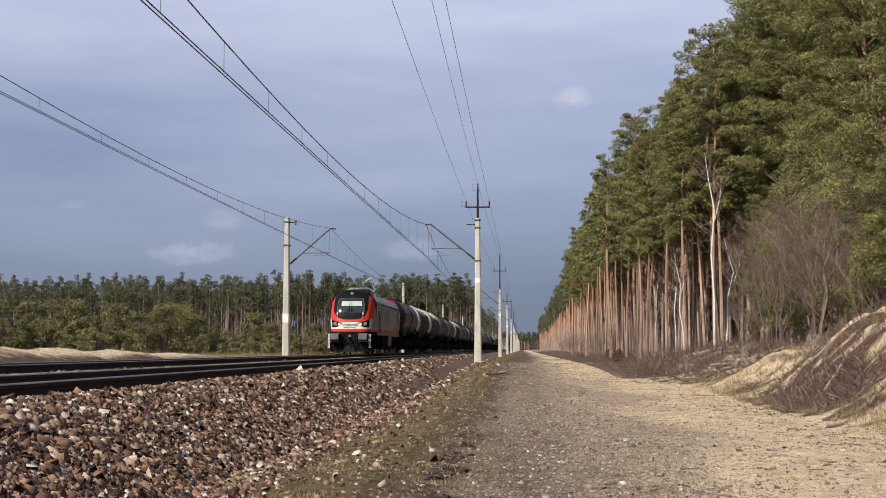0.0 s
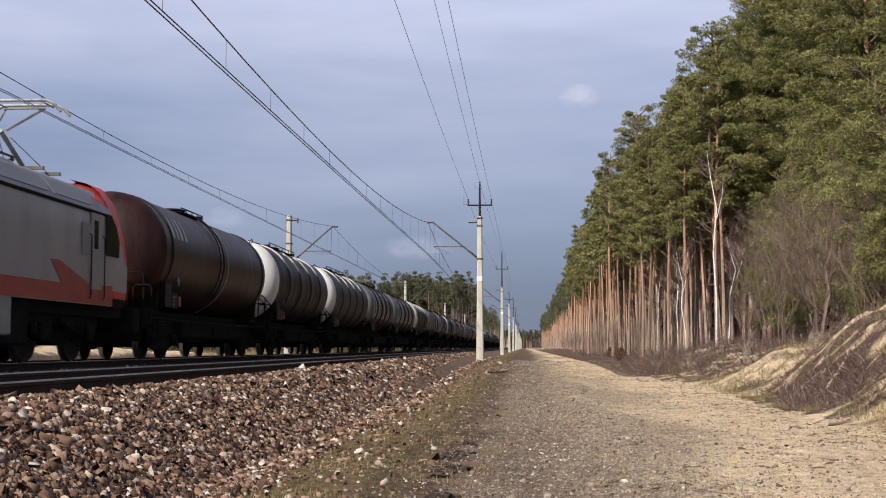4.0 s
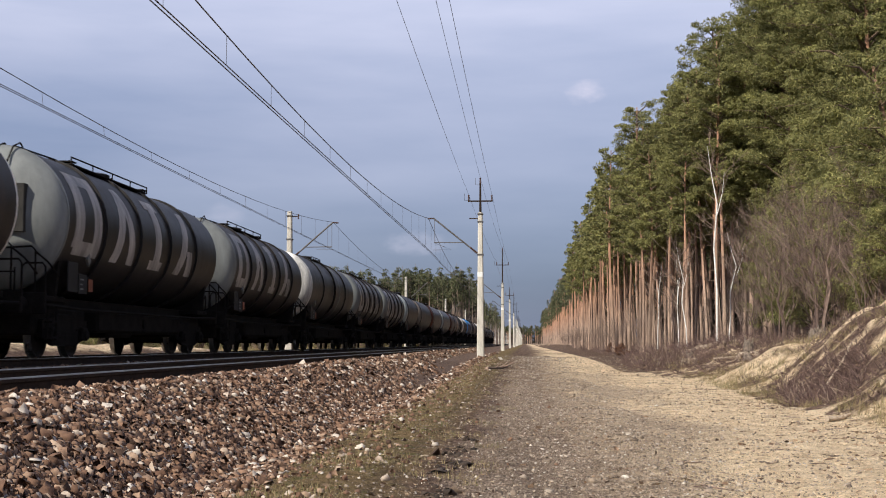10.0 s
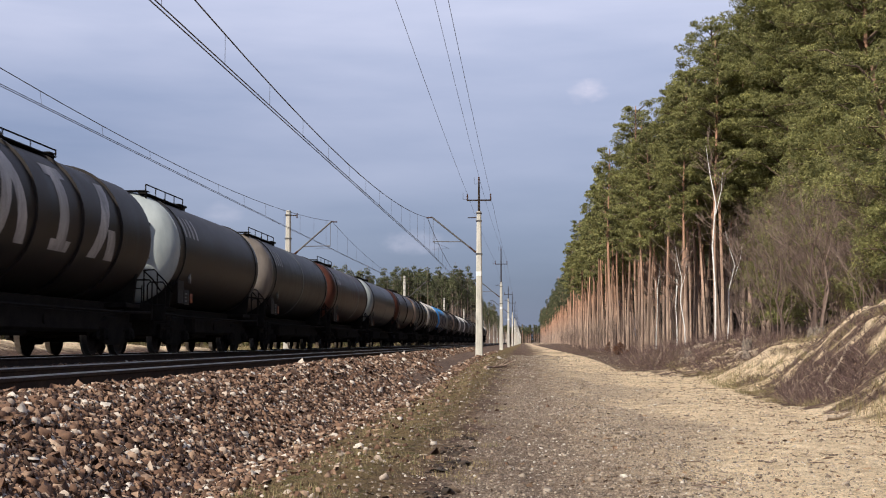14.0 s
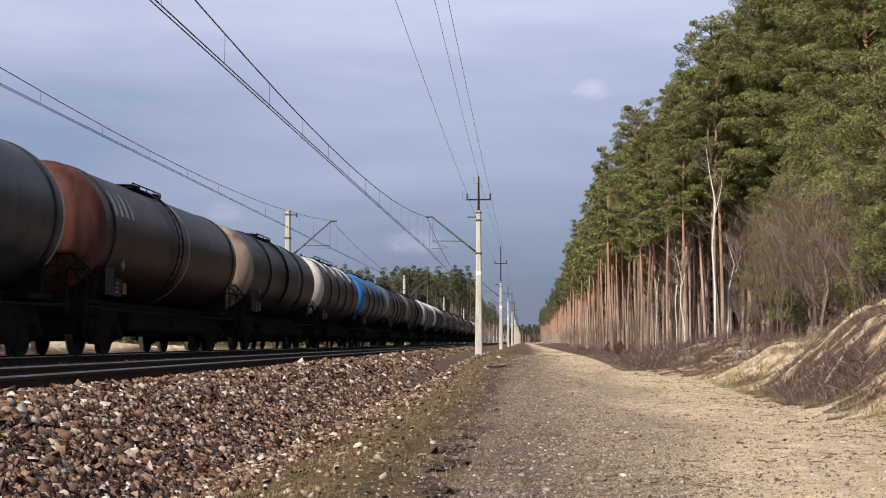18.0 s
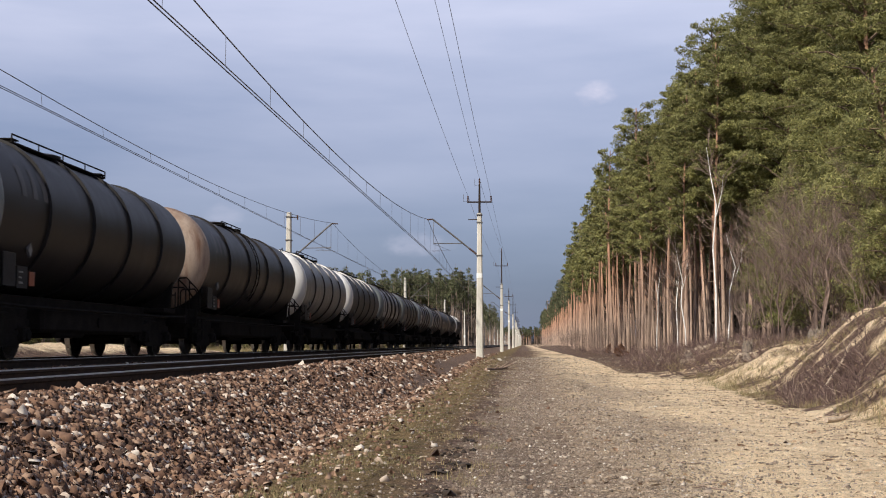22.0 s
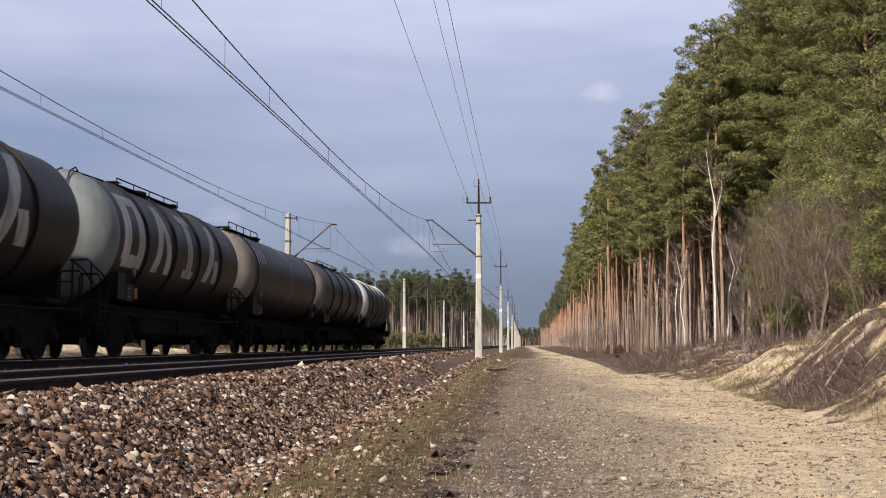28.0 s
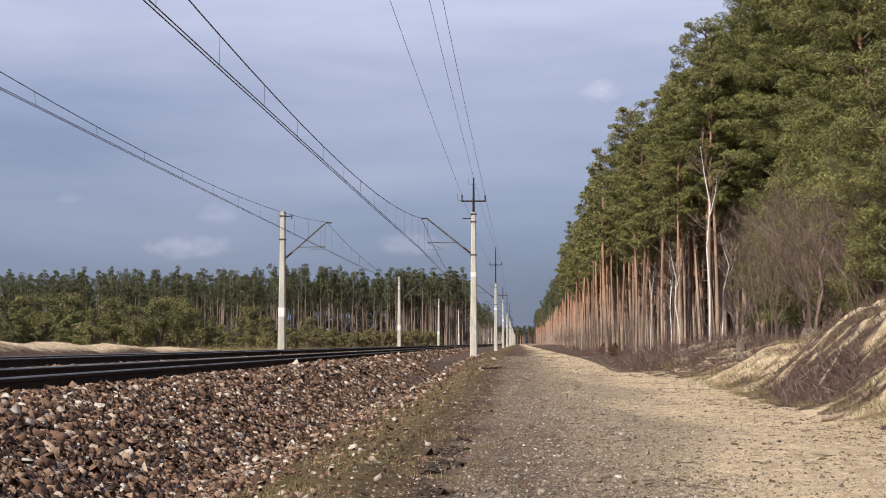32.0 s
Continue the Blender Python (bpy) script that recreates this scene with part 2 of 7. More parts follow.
    def mesh(self, name, mats, smooth=35.0):
        me = bpy.data.meshes.new(name)
        me.from_pydata(self.v, [], self.f)
        for m in (mats if isinstance(mats, (list, tuple)) else [mats]):
            me.materials.append(m)
        if self.m:
            me.polygons.foreach_set("material_index", self.m)
        if smooth:
            me.shade_smooth()
            me.set_sharp_from_angle(angle=radians(smooth))
        me.update()
        return me


def part(name, geo, mats, parent=None, label="", smooth=35.0, at=None):
    """One mesh object, under a thing or under a part."""
    data = geo if isinstance(geo, bpy.types.Mesh) else geo.mesh(name, mats, smooth)
    ob = new(name, data)
    if parent is not None:
        ob.parent = parent
    if at is not None:
        ob.matrix_basis = at
    if label:
        ob["label"] = label
    return ob


def mesh_np(name, verts, faces, mats, smooth=False):
    """A mesh of many alike faces from arrays."""
    me = bpy.data.meshes.new(name)
    nv, nf, k = len(verts), len(faces), faces.shape[1]
    me.vertices.add(nv)
    me.vertices.foreach_set("co", np.ascontiguousarray(verts, dtype=np.float32).ravel())
    me.loops.add(nf * k)
    me.loops.foreach_set("vertex_index", np.ascontiguousarray(faces, dtype=np.int32).ravel())
    me.polygons.add(nf)
    me.polygons.foreach_set("loop_start", np.arange(0, nf * k, k, dtype=np.int32))
    for m in (mats if isinstance(mats, (list, tuple)) else [mats]):
        me.materials.append(m)
    me.update(calc_edges=True)
    if smooth:
        me.shade_smooth()
    return me


def smooth01(x):
    x = np.clip(x, 0.0, 1.0)
    return x * x * (3 - 2 * x)


# ---------------------------------------------------------------- ground
NEAR_C, FAR_C = -5.1, -10.4      # centre lines of the two tracks
rng = np.random.default_rng(7)


def wave(x, y, s, seed=0.0):
    """Smooth noise from a few sines, about -1 to 1."""
    return (np.sin(x / s + 1.3 * seed + 1.7 * np.sin(y / s * 0.7 + seed)) + np.sin(y / s * 1.1 + 2.1 * seed + 1.3 * np.sin(x / s * 0.9 - seed))
            + 0.6 * np.sin((x + y) / s * 1.9 + seed * 3.1) + 0.5 * np.sin((x - 0.7 * y) / s * 2.7 + seed)) / 3.1


def lane_z(y):
    return -0.85 + 0.33 * smooth01((y - 24) / 46)


def bank_toe(y):
    return np.interp(y, [-50, 10, 16, 20, 27, 33, 37, 41, 46, 55, 80, 150, 400], [5.0, 4.9, 4.65, 4.35, 4.5, 4.9, 5.0, 3.9, 3.6, 3.3, 3.2, 3.4, 3.4])


def hollow(x, y):
    """The dug-out hollow in the bank that is full of brushwood, 0 to 1."""
    return np.exp(-((x - 5.85 - 0.06 * (y - 25)) / 0.8) ** 2 - ((y - 25.6) / 3.3) ** 2)


def ground_z(x, y):
    x, y = np.asarray(x, float), np.asarray(y, float)
    z = lane_z(y) + 0.0 * x
    # crown and ruts of the lane
    near = 1 - smooth01((y - 60) / 60)
    z = z - 0.035 * near * np.exp(-((x - 0.35) / 0.3) ** 2) - 0.04 * near * np.exp(-((x - 1.95) / 0.32) ** 2) + 0.03 * near * np.exp(-((x - 1.15) / 0.35) ** 2)
    z = z + 0.06 * np.exp(-((x + 1.3) / 0.6) ** 2)
    # bank on the forest side
    toe = bank_toe(y) + 0.35 * wave(y, y * 0.3, 2.2, 2)
    tall = np.interp(y, [-50, 12, 22, 30, 34, 38, 45, 53, 62, 75, 110, 300, 1200], [1.95, 1.95, 2.05, 2.1, 1.4, 1.0, 1.0, 0.95, 0.55, 0.3, 0.2, 0.3, 0.4])
    wide = np.interp(y, [0, 20, 34, 40, 60, 100], [4.2, 4.2, 3.6, 5.5, 6.0, 6.0])
    s = smooth01((x - toe) / wide)
    z = z + tall * s + 0.22 * s * wave(x, y, 0.9, 4) + 0.15 * s * wave(x, y, 0.36, 5) + 0.08 * np.sqrt(s) * wave(x, y, 0.16, 9)
    z = z - 0.42 * hollow(x, y)
    z = z + 0.45 * smooth01((x - 10) / 30)
    # sand spur that runs down to the lane
    spur = np.exp(-((y - 34.8) / 1.5) ** 2) * (np.exp(-((x - 6.5) / 0.75) ** 2) + 0.5 * np.exp(-((x - 5.6) / 0.6) ** 2))
    z = z + 0.42 * spur + 0.38 * np.exp(-((x - 6.0) / 0.6) ** 2 - ((y - 19.6) / 1.1) ** 2)
    z = z + (0.024 * wave(x, y, 0.5, 1) + 0.018 * wave(x, y, 0.19, 11) + 0.010 * wave(x, y, 0.11, 12)) * (np.abs(x) < 9) + 0.03 * wave(x, y, 1.7, 3)
    # far side of the line
    left = smooth01((-12.4 - x) / 1.5)
    zl = -0.42 + 0.05 * wave(x, y, 2.0, 6)
    ridge = np.exp(-((x + 16.2) / 1.9) ** 2) * np.interp(y, [0, 20, 45, 62, 76, 90], [0.75, 0.8, 0.72, 0.46, 0.15, 0.0])
    zl = zl + ridge * (1 + 0.16 * wave(x, y, 1.4, 8) + 0.16 * wave(x, y, 0.5, 18) + 0.08 * wave(x, y, 0.23, 28)) + 0.25 * smooth01((-x - 20) / 30) + 0.15 * smooth01((-x - 60) / 60)
    z = z * (1 - left) + zl * left
    # under the track bed
    bed = smooth01((x + 13.2) / 0.6) * (1 - smooth01((x + 3.1) / 0.6))
    return z * (1 - bed) + (-0.9) * bed


xs = np.concatenate([[-2500, -1200, -600, -300, -180, -120, -90, -70, -55, -45], np.arange(-38, -19, 1.0), np.arange(-19, -12, 0.4), np.arange(-12, -3.4, 2.0),
                     np.arange(-3.3, 6.0, 0.11), np.arange(6.0, 12.0, 0.2), np.arange(12, 24, 1.0), [24, 28, 34, 42, 55, 75, 110, 180, 300, 600, 1200, 2500]])
ys = np.concatenate([[-300, -120, -60, -30, -15, -5], np.arange(0, 5, 0.5), np.arange(5, 34, 0.12), np.arange(34, 60, 0.3), np.arange(60, 110, 1.0),
                     np.arange(110, 300, 8.0), [320, 380, 450, 550, 700, 900, 1300, 2000, 3500, 4600]])
gx, gy = np.meshgrid(xs, ys)
gz = ground_z(gx, gy)
nx, ny = len(xs), len(ys)
ii = (np.arange(ny - 1)[:, None] * nx + np.arange(nx - 1)[None, :]).ravel()
gfaces = np.stack([ii, ii + 1, ii + nx + 1, ii + nx], 1)


def ground_mat():
    m = bpy.data.materials.new("soil")
    m.use_nodes = True
    t = m.node_tree
    b = t.nodes["Principled BSDF"]
    b.inputs["Roughness"].default_value = 0.95
    b.inputs["Specular IOR Level"].default_value = 0.15
    tc = t.nodes.new("ShaderNodeTexCoord")
    at = t.nodes.new("ShaderNodeAttribute")
    at.attribute_name = "soil"
    sp = t.nodes.new("ShaderNodeSeparateColor")
    t.links.new(at.outputs["Color"], sp.inputs["Color"])

    def tex(scale, detail=6.0, rough=0.6):
        n = node(t, "ShaderNodeTexNoise", Scale=scale, Detail=detail, Roughness=rough)
        t.links.new(tc.outputs["Object"], n.inputs["Vector"])
        return n.outputs["Fac"]

    def ramp(fac, *stops):
        r = t.nodes.new("ShaderNodeValToRGB")
        e = r.color_ramp.elements
        for i, (p, c) in enumerate(stops):
            el = e[i] if i < 2 else e.new(p)
            el.position, el.color = p, (*c, 1)
        t.links.new(fac, r.inputs["Fac"])
        return r.outputs["Color"]

    def mix(fac, a, c):
        x = node(t, "ShaderNodeMix")
        x.data_type = "RGBA"
        t.links.new(fac, x.inputs["Factor"])
        t.links.new(a, x.inputs["A"])
        t.links.new(c, x.inputs["B"])
        return x.outputs["Result"]

    def edge(mask, noise_fac, soft=0.18):
        """A mask whose border is broken up by noise."""
        a = node(t, "ShaderNodeMath")
        a.operation = "ADD"
        t.links.new(mask, a.inputs[0])
        t.links.new(noise_fac, a.inputs[1])
        r = t.nodes.new("ShaderNodeMapRange")
        r.inputs["From Min"].default_value, r.inputs["From Max"].default_value = 1.0 - soft, 1.0 + soft
        t.links.new(a.outputs["Value"], r.inputs["Value"])
        return r.outputs["Result"]

    litter = ramp(tex(7, 9, 0.7), (0.35, (0.07, 0.043, 0.034)), (0.55, (0.17, 0.112, 0.085)), (0.72, (0.40, 0.29, 0.18)))
    sand = ramp(tex(4.5, 9, 0.7), (0.30, (0.42, 0.295, 0.18)), (0.46, (0.76, 0.585, 0.385)), (0.64, (0.92, 0.745, 0.52)))
    grass = ramp(tex(3.5, 9, 0.7), (0.34, (0.10, 0.072, 0.032)), (0.5, (0.23, 0.16, 0.085)), (0.66, (0.10, 0.098, 0.03)))
    gravel = ramp(tex(34, 4, 0.85), (0.36, (0.085, 0.062, 0.047)), (0.5, (0.33, 0.247, 0.18)), (0.63, (0.74, 0.60, 0.465)))
    brk = tex(3.4, 10, 0.75)
    col = mix(edge(sp.outputs["Red"], brk), litter, sand)
    col = mix(edge(sp.outputs["Blue"], tex(1.9, 10, 0.72), 0.35), col, gravel)
    col = mix(edge(sp.outputs["Green"], brk), col, grass)
    fine = tex(45, 4, 0.7)
    mr = t.nodes.new("ShaderNodeMapRange")
    mr.inputs["From Min"].default_value, mr.inputs["From Max"].default_value = 0.3, 0.7
    mr.inputs["To Min"].default_value, mr.inputs["To Max"].default_value = 0.55, 1.35
    t.links.new(fine, mr.inputs["Value"])
    sc = node(t, "ShaderNodeVectorMath")
    sc.operation = "SCALE"
    t.links.new(col, sc.inputs[0])
    t.links.new(mr.outputs["Result"], sc.inputs["Scale"])
    t.links.new(sc.outputs["Vector"], b.inputs["Base Color"])
    bp = node(t, "ShaderNodeBump", Strength=0.7, Distance=0.03)
    t.links.new(fine, bp.inputs["Height"])
    bp2 = node(t, "ShaderNodeBump", Strength=0.9, Distance=0.16)
    t.links.new(tex(7, 7, 0.65), bp2.inputs["Height"])
    bp3 = node(t, "ShaderNodeBump", Strength=0.8, Distance=0.4)
    t.links.new(tex(2.6, 5, 0.6), bp3.inputs["Height"])
    t.links.new(bp3.outputs["Normal"], bp2.inputs["Normal"])
    t.links.new(bp2.outputs["Normal"], bp.inputs["Normal"])
    t.links.new(bp.outputs["Normal"], b.inputs["Normal"])
    return m


me = mesh_np("ground", np.stack([gx.ravel(), gy.ravel(), gz.ravel()], 1), gfaces, ground_mat(), smooth=True)
toe = bank_toe(gy)
edge_x = np.interp(gy, [0, 10, 30, 60, 120], [1.3, 1.5, 2.5, 2.3, 2.0])   # where the gravel gives way to sand
m_gravel = 0.74 * smooth01((gx + 0.95 + 0.25 * wave(gx, gy, 0.7, 44)) / 0.7) * (1 - smooth01((gx - edge_x + 0.9 * wave(gx * 0.8, gy * 0.4, 0.8, 45) + 0.7) / 2.0))
m_gravel = m_gravel * (0.86 + 0.26 * wave(gx * 1.6, gy * 0.35, 0.8, 41)) * (1 - 0.7 * smooth01((gy - 26) / 40))
rut = np.exp(-((gx - 0.45 - 0.1 * wave(gy, gy, 2.5, 3)) / 0.13) ** 2) + 0.7 * np.exp(-((gx - 2.0) / 0.18) ** 2)
m_gravel = m_gravel - 0.16 * rut * (gy < 60) * (0.5 + wave(gx, gy * 0.5, 0.7, 46))
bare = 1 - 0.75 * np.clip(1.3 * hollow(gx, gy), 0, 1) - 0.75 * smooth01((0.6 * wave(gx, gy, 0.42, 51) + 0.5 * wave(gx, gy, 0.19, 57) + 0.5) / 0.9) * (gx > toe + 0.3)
m_sand = np.where(gx > -1, (0.25 + 0.7 * smooth01((gx + 0.3) / 3.0)) * np.clip(bare, 0.05, 1), 0)
m_sand = m_sand * np.where((gx > 9.5), 0.6, 1.0)
m_sand = np.maximum(m_sand, np.where(gx > 5, 0.66 * np.exp(-((gy - 34.6) / 1.9) ** 2) * (gx < 12), 0))
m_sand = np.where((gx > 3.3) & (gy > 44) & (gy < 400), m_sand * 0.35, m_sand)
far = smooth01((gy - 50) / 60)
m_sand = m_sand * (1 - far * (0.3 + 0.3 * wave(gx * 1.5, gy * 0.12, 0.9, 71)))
m_sand = np.maximum(m_sand, np.where(gx < -12.6, (0.74 + 0.3 * wave(gx * 2.5, gy * 0.4, 1.0, 61)) * np.exp(-((gx + 16.4) / 1.7) ** 4) * (gy < 84), 0))
m_grass = np.where(gx < 0, 1 - smooth01((gx + 1.9) / 1.9), 0) * (gx > -14) + np.where((gx < -18.2) | (gx < -12.6) & (gx > -14.6), 0.62, 0)
m_grass = np.clip(m_grass, 0, 0.92)
att = me.color_attributes.new("soil", "FLOAT_COLOR", "POINT")
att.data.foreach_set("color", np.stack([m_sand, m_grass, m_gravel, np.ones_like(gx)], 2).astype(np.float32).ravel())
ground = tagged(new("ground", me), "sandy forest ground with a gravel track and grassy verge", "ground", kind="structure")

# ---------------------------------------------------------------- ballast
BALLAST_STOPS = [(0.0, (0.045, 0.025, 0.016)), (0.3, (0.115, 0.06, 0.036)), (0.6, (0.225, 0.13, 0.082)), (0.86, (0.33, 0.225, 0.155)), (0.98, (0.56, 0.50, 0.43))]
STONE = island_mat("ballast_stone", BALLAST_STOPS, 0.9, 30)
BED = mat("ballast_bed", (0.06, 0.033, 0.021), (0.20, 0.122, 0.08), 16, 0.95, 0, 1.0, 30, speck=0.6)
bed_prof = [(-14.2, -0.95), (-12.9, -0.45), (-12.2, -0.19), (-8.6, -0.2), (-7.9, -0.24), (-7.2, -0.2), (-4.25, -0.19), (-4.0, -0.13), (-3.72, -0.115), (-3.5, -0.21), (-2.5, -0.86), (-2.1, -1.05)]
g = Geo()
yy = [-80, -20, 0, 20, 40, 60, 80, 120, 200, 400, 900, 2000, 4500]
for y in yy:
    g.v.extend((x, y, z + (0.0 if z > -0.8 else float(lane_z(y) + 0.85))) for x, z in bed_prof)
n = len(bed_prof)
for j in range(len(yy) - 1):
    for i in range(n - 1):
        g.f.append((j * n + i, j * n + i + 1, (j + 1) * n + i + 1, (j + 1) * n + i))
        g.m.append(0)
ballast = part("ballast", g, BED, smooth=0)
tagged(ballast, "brown crushed-stone ballast bed with sloping shoulders", "ballast", kind="structure")

# a stone: an uneven cut block
STONE_V = np.array([(-1, -1, -0.7), (1, -0.9, -0.7), (0.9, 1, -0.7), (-1, 0.9, -0.7), (-0.75, -0.8, 0.6), (0.8, -0.55, 0.8), (0.55, 0.8, 0.55), (-0.6, 0.7, 0.85), (0.0, -1.25, 0.1), (1.2, 0.2, 0.05)])
STONE_F = np.array([(0, 1, 8), (0, 8, 4), (8, 5, 4), (8, 1, 5), (1, 2, 9), (1, 9, 5), (9, 6, 5), (9, 2, 6), (2, 3, 7), (2, 7, 6), (3, 0, 4), (3, 4, 7), (4, 5, 6), (4, 6, 7)])


def turns(k):
    """k random turns as matrices."""
    q = rng.normal(size=(k, 4))
    q /= np.linalg.norm(q, axis=1)[:, None]
    w, x, y, z = q.T
    return np.stack([1 - 2 * (y * y + z * z), 2 * (x * y - z * w), 2 * (x * z + y * w), 2 * (x * y + z * w), 1 - 2 * (x * x + z * z), 2 * (y * z - x * w),
                     2 * (x * z - y * w), 2 * (y * z + x * w), 1 - 2 * (x * x + y * y)], 1).reshape(k, 3, 3)


def scatter(base_v, base_f, pos, size, flat=1.0):
    """Many turned and sized copies of one small form, as arrays."""
    k = len(pos)
    v = base_v[None] * (1 + 0.25 * rng.normal(size=(k, len(base_v), 1)) * 0.6)
    v = np.einsum("kij,kvj->kvi", turns(k), v * rng.uniform(0.7, 1.3, (k, 1, 3)))
    v[:, :, 2] *= flat
    v = v * size[:, None, None] + pos[:, None, :]
    f = base_f[None] + (np.arange(k) * len(base_v))[:, None, None]
    return v.reshape(-1, 3), f.reshape(-1, base_f.shape[1])


def slope_z(x):
    return np.interp(x, [p[0] for p in bed_prof], [p[1] for p in bed_prof])


def ballast_points(k, y0, y1):
    u = rng.uniform(0, 1, k)
    y = y0 + (y1 - y0) * u
    x = -4.2 + 1.95 * rng.uniform(0, 1, k) ** 0.95 + 0.12 * rng.normal(size=k) * 0.6
    z = slope_z(x)
    return np.stack([x, y, np.maximum(z, ground_z(x, y)) + 0.004], 1)


chunks = [(18500, 5.0, 12), (18000, 12, 22), (14000, 22, 36), (17000, 36, 60), (13000, 60, 110)]
pv, pf, base = [], [], 0
for k, y0, y1 in chunks:
    p = ballast_points(k, y0, y1)
    size = rng.lognormal(math.log(0.0195 if y0 < 22 else 0.027 if y0 < 36 else 0.036), 0.3, k)
    v, f = scatter(STONE_V, STONE_F, p, size)
    pv.append(v)
    pf.append(f + base)
    base += len(v)
# stones between and beyond the rails
for c in (NEAR_C, FAR_C):
    k = 7000
    p = np.stack([c + rng.uniform(-1.35, 1.35, k), 6 + 70 * rng.uniform(0, 1, k) ** 1.4, rng.uniform(-0.21, -0.17, k)], 1)
    v, f = scatter(STONE_V, STONE_F, p, rng.lognormal(math.log(0.024), 0.25, k))
    pv.append(v)
    pf.append(f + base)
    base += len(v)
# stones that have rolled onto the verge
k = 2600
px = -2.45 + rng.exponential(0.45, k)
py = 6.5 + 60 * rng.uniform(0, 1, k) ** 1.6
v, f = scatter(STONE_V, STONE_F, np.stack([px, py, ground_z(px, py) + 0.005], 1), rng.lognormal(math.log(0.017), 0.35, k))
pv.append(v)
pf.append(f + base)
rest = part("ballast_stones", mesh_np("ballast_stones", np.concatenate(pv), np.concatenate(pf), STONE), None, ballast)
tagged(rest, kind="stuff")

# ---------------------------------------------------------------- tracks
RAIL_PROF = [(-0.036, -0.012), (-0.030, 0.0), (0.030, 0.0), (0.036, -0.012), (0.034, -0.04), (0.009, -0.055), (0.008, -0.14), (0.03, -0.155), (0.07, -0.166), (0.07, -0.176),
             (-0.07, -0.176), (-0.07, -0.166), (-0.03, -0.155), (-0.008, -0.14), (-0.009, -0.055), (-0.034, -0.04)]


def rail_geo(x):
    g = Geo()
    n = len(RAIL_PROF)
    ends = [-80, 0, 60, 200, 600, 2200]
    for y in ends:
        g.v.extend((x + px, y, pz) for px, pz in RAIL_PROF)
    for j in range(len(ends) - 1):
        for i in range(n):
            q = (i + 1) % n
            g.f.append((j * n + i, j * n + q, (j + 1) * n + q, (j + 1) * n + i)[::-1])
            g.m.append(1 if i in (0, 1, 2) else 0)
    return g


SL = Geo().box(-1.3, 1.3, -0.13, 0.13, -0.30, -0.165, 0, 0.02).mesh("sleeper", SLEEPER, 0)
CLIP = Geo().box(-0.13, -0.07, -0.06, 0.06, -0.17, -0.13, 0, 0.01).box(0.07, 0.13, -0.06, 0.06, -0.17, -0.13, 0, 0.01).mesh("rail_clip", STEEL_DARK, 0)
for c, side in ((NEAR_C, "near"), (FAR_C, "far")):
    tr = tagged(new("track_" + side), "railway track of steel rails on concrete sleepers", "track", kind="structure")
    for dx in (-0.7535, 0.7535):
        part("rail", rail_geo(c + dx), [STEEL_DARK, RAIL_TOP], tr, "rusty steel rail with a worn bright head", smooth=30)
    for k in range(130):
        part("sleeper", SL, None, tr, at=pose(c, 4 + 0.6 * k, 0))
    far = Geo()
    for k in range(130, 500):
        far.box(c - 1.3, c + 1.3, 4 + 0.6 * k - 0.13, 4 + 0.6 * k + 0.13, -0.3, -0.165)
    tagged(part("sleepers", far, SLEEPER, tr, smooth=0), kind="stuff")
    if side == "near":
        for k in range(60):
            for dx in (-0.7535, 0.7535):
                part("rail_clip", CLIP, None, tr, at=pose(c + dx, 5.2 + 0.6 * k, 0))

# ---------------------------------------------------------------- masts and wires
PITCH = 70.4
MAST_R, MAST_L = -2.43, -12.97
CONTACT, CATENARY = 5.42, 7.2
NOTICE = mat("red_notice", (0.45, 0.05, 0.04), (0.4, 0.06, 0.05), 5, 0.6)


def insulator(g, p, q, r=0.055, n=5, mi=0):
    p, q = Vector(p), Vector(q)
    pts, rs = [], []
    for i in range(n * 2 + 1):
        pts.append(p.lerp(q, i / (n * 2)))
        rs.append(r if i % 2 else r * 0.5)
    g.tube(pts, rs, 10, mi)


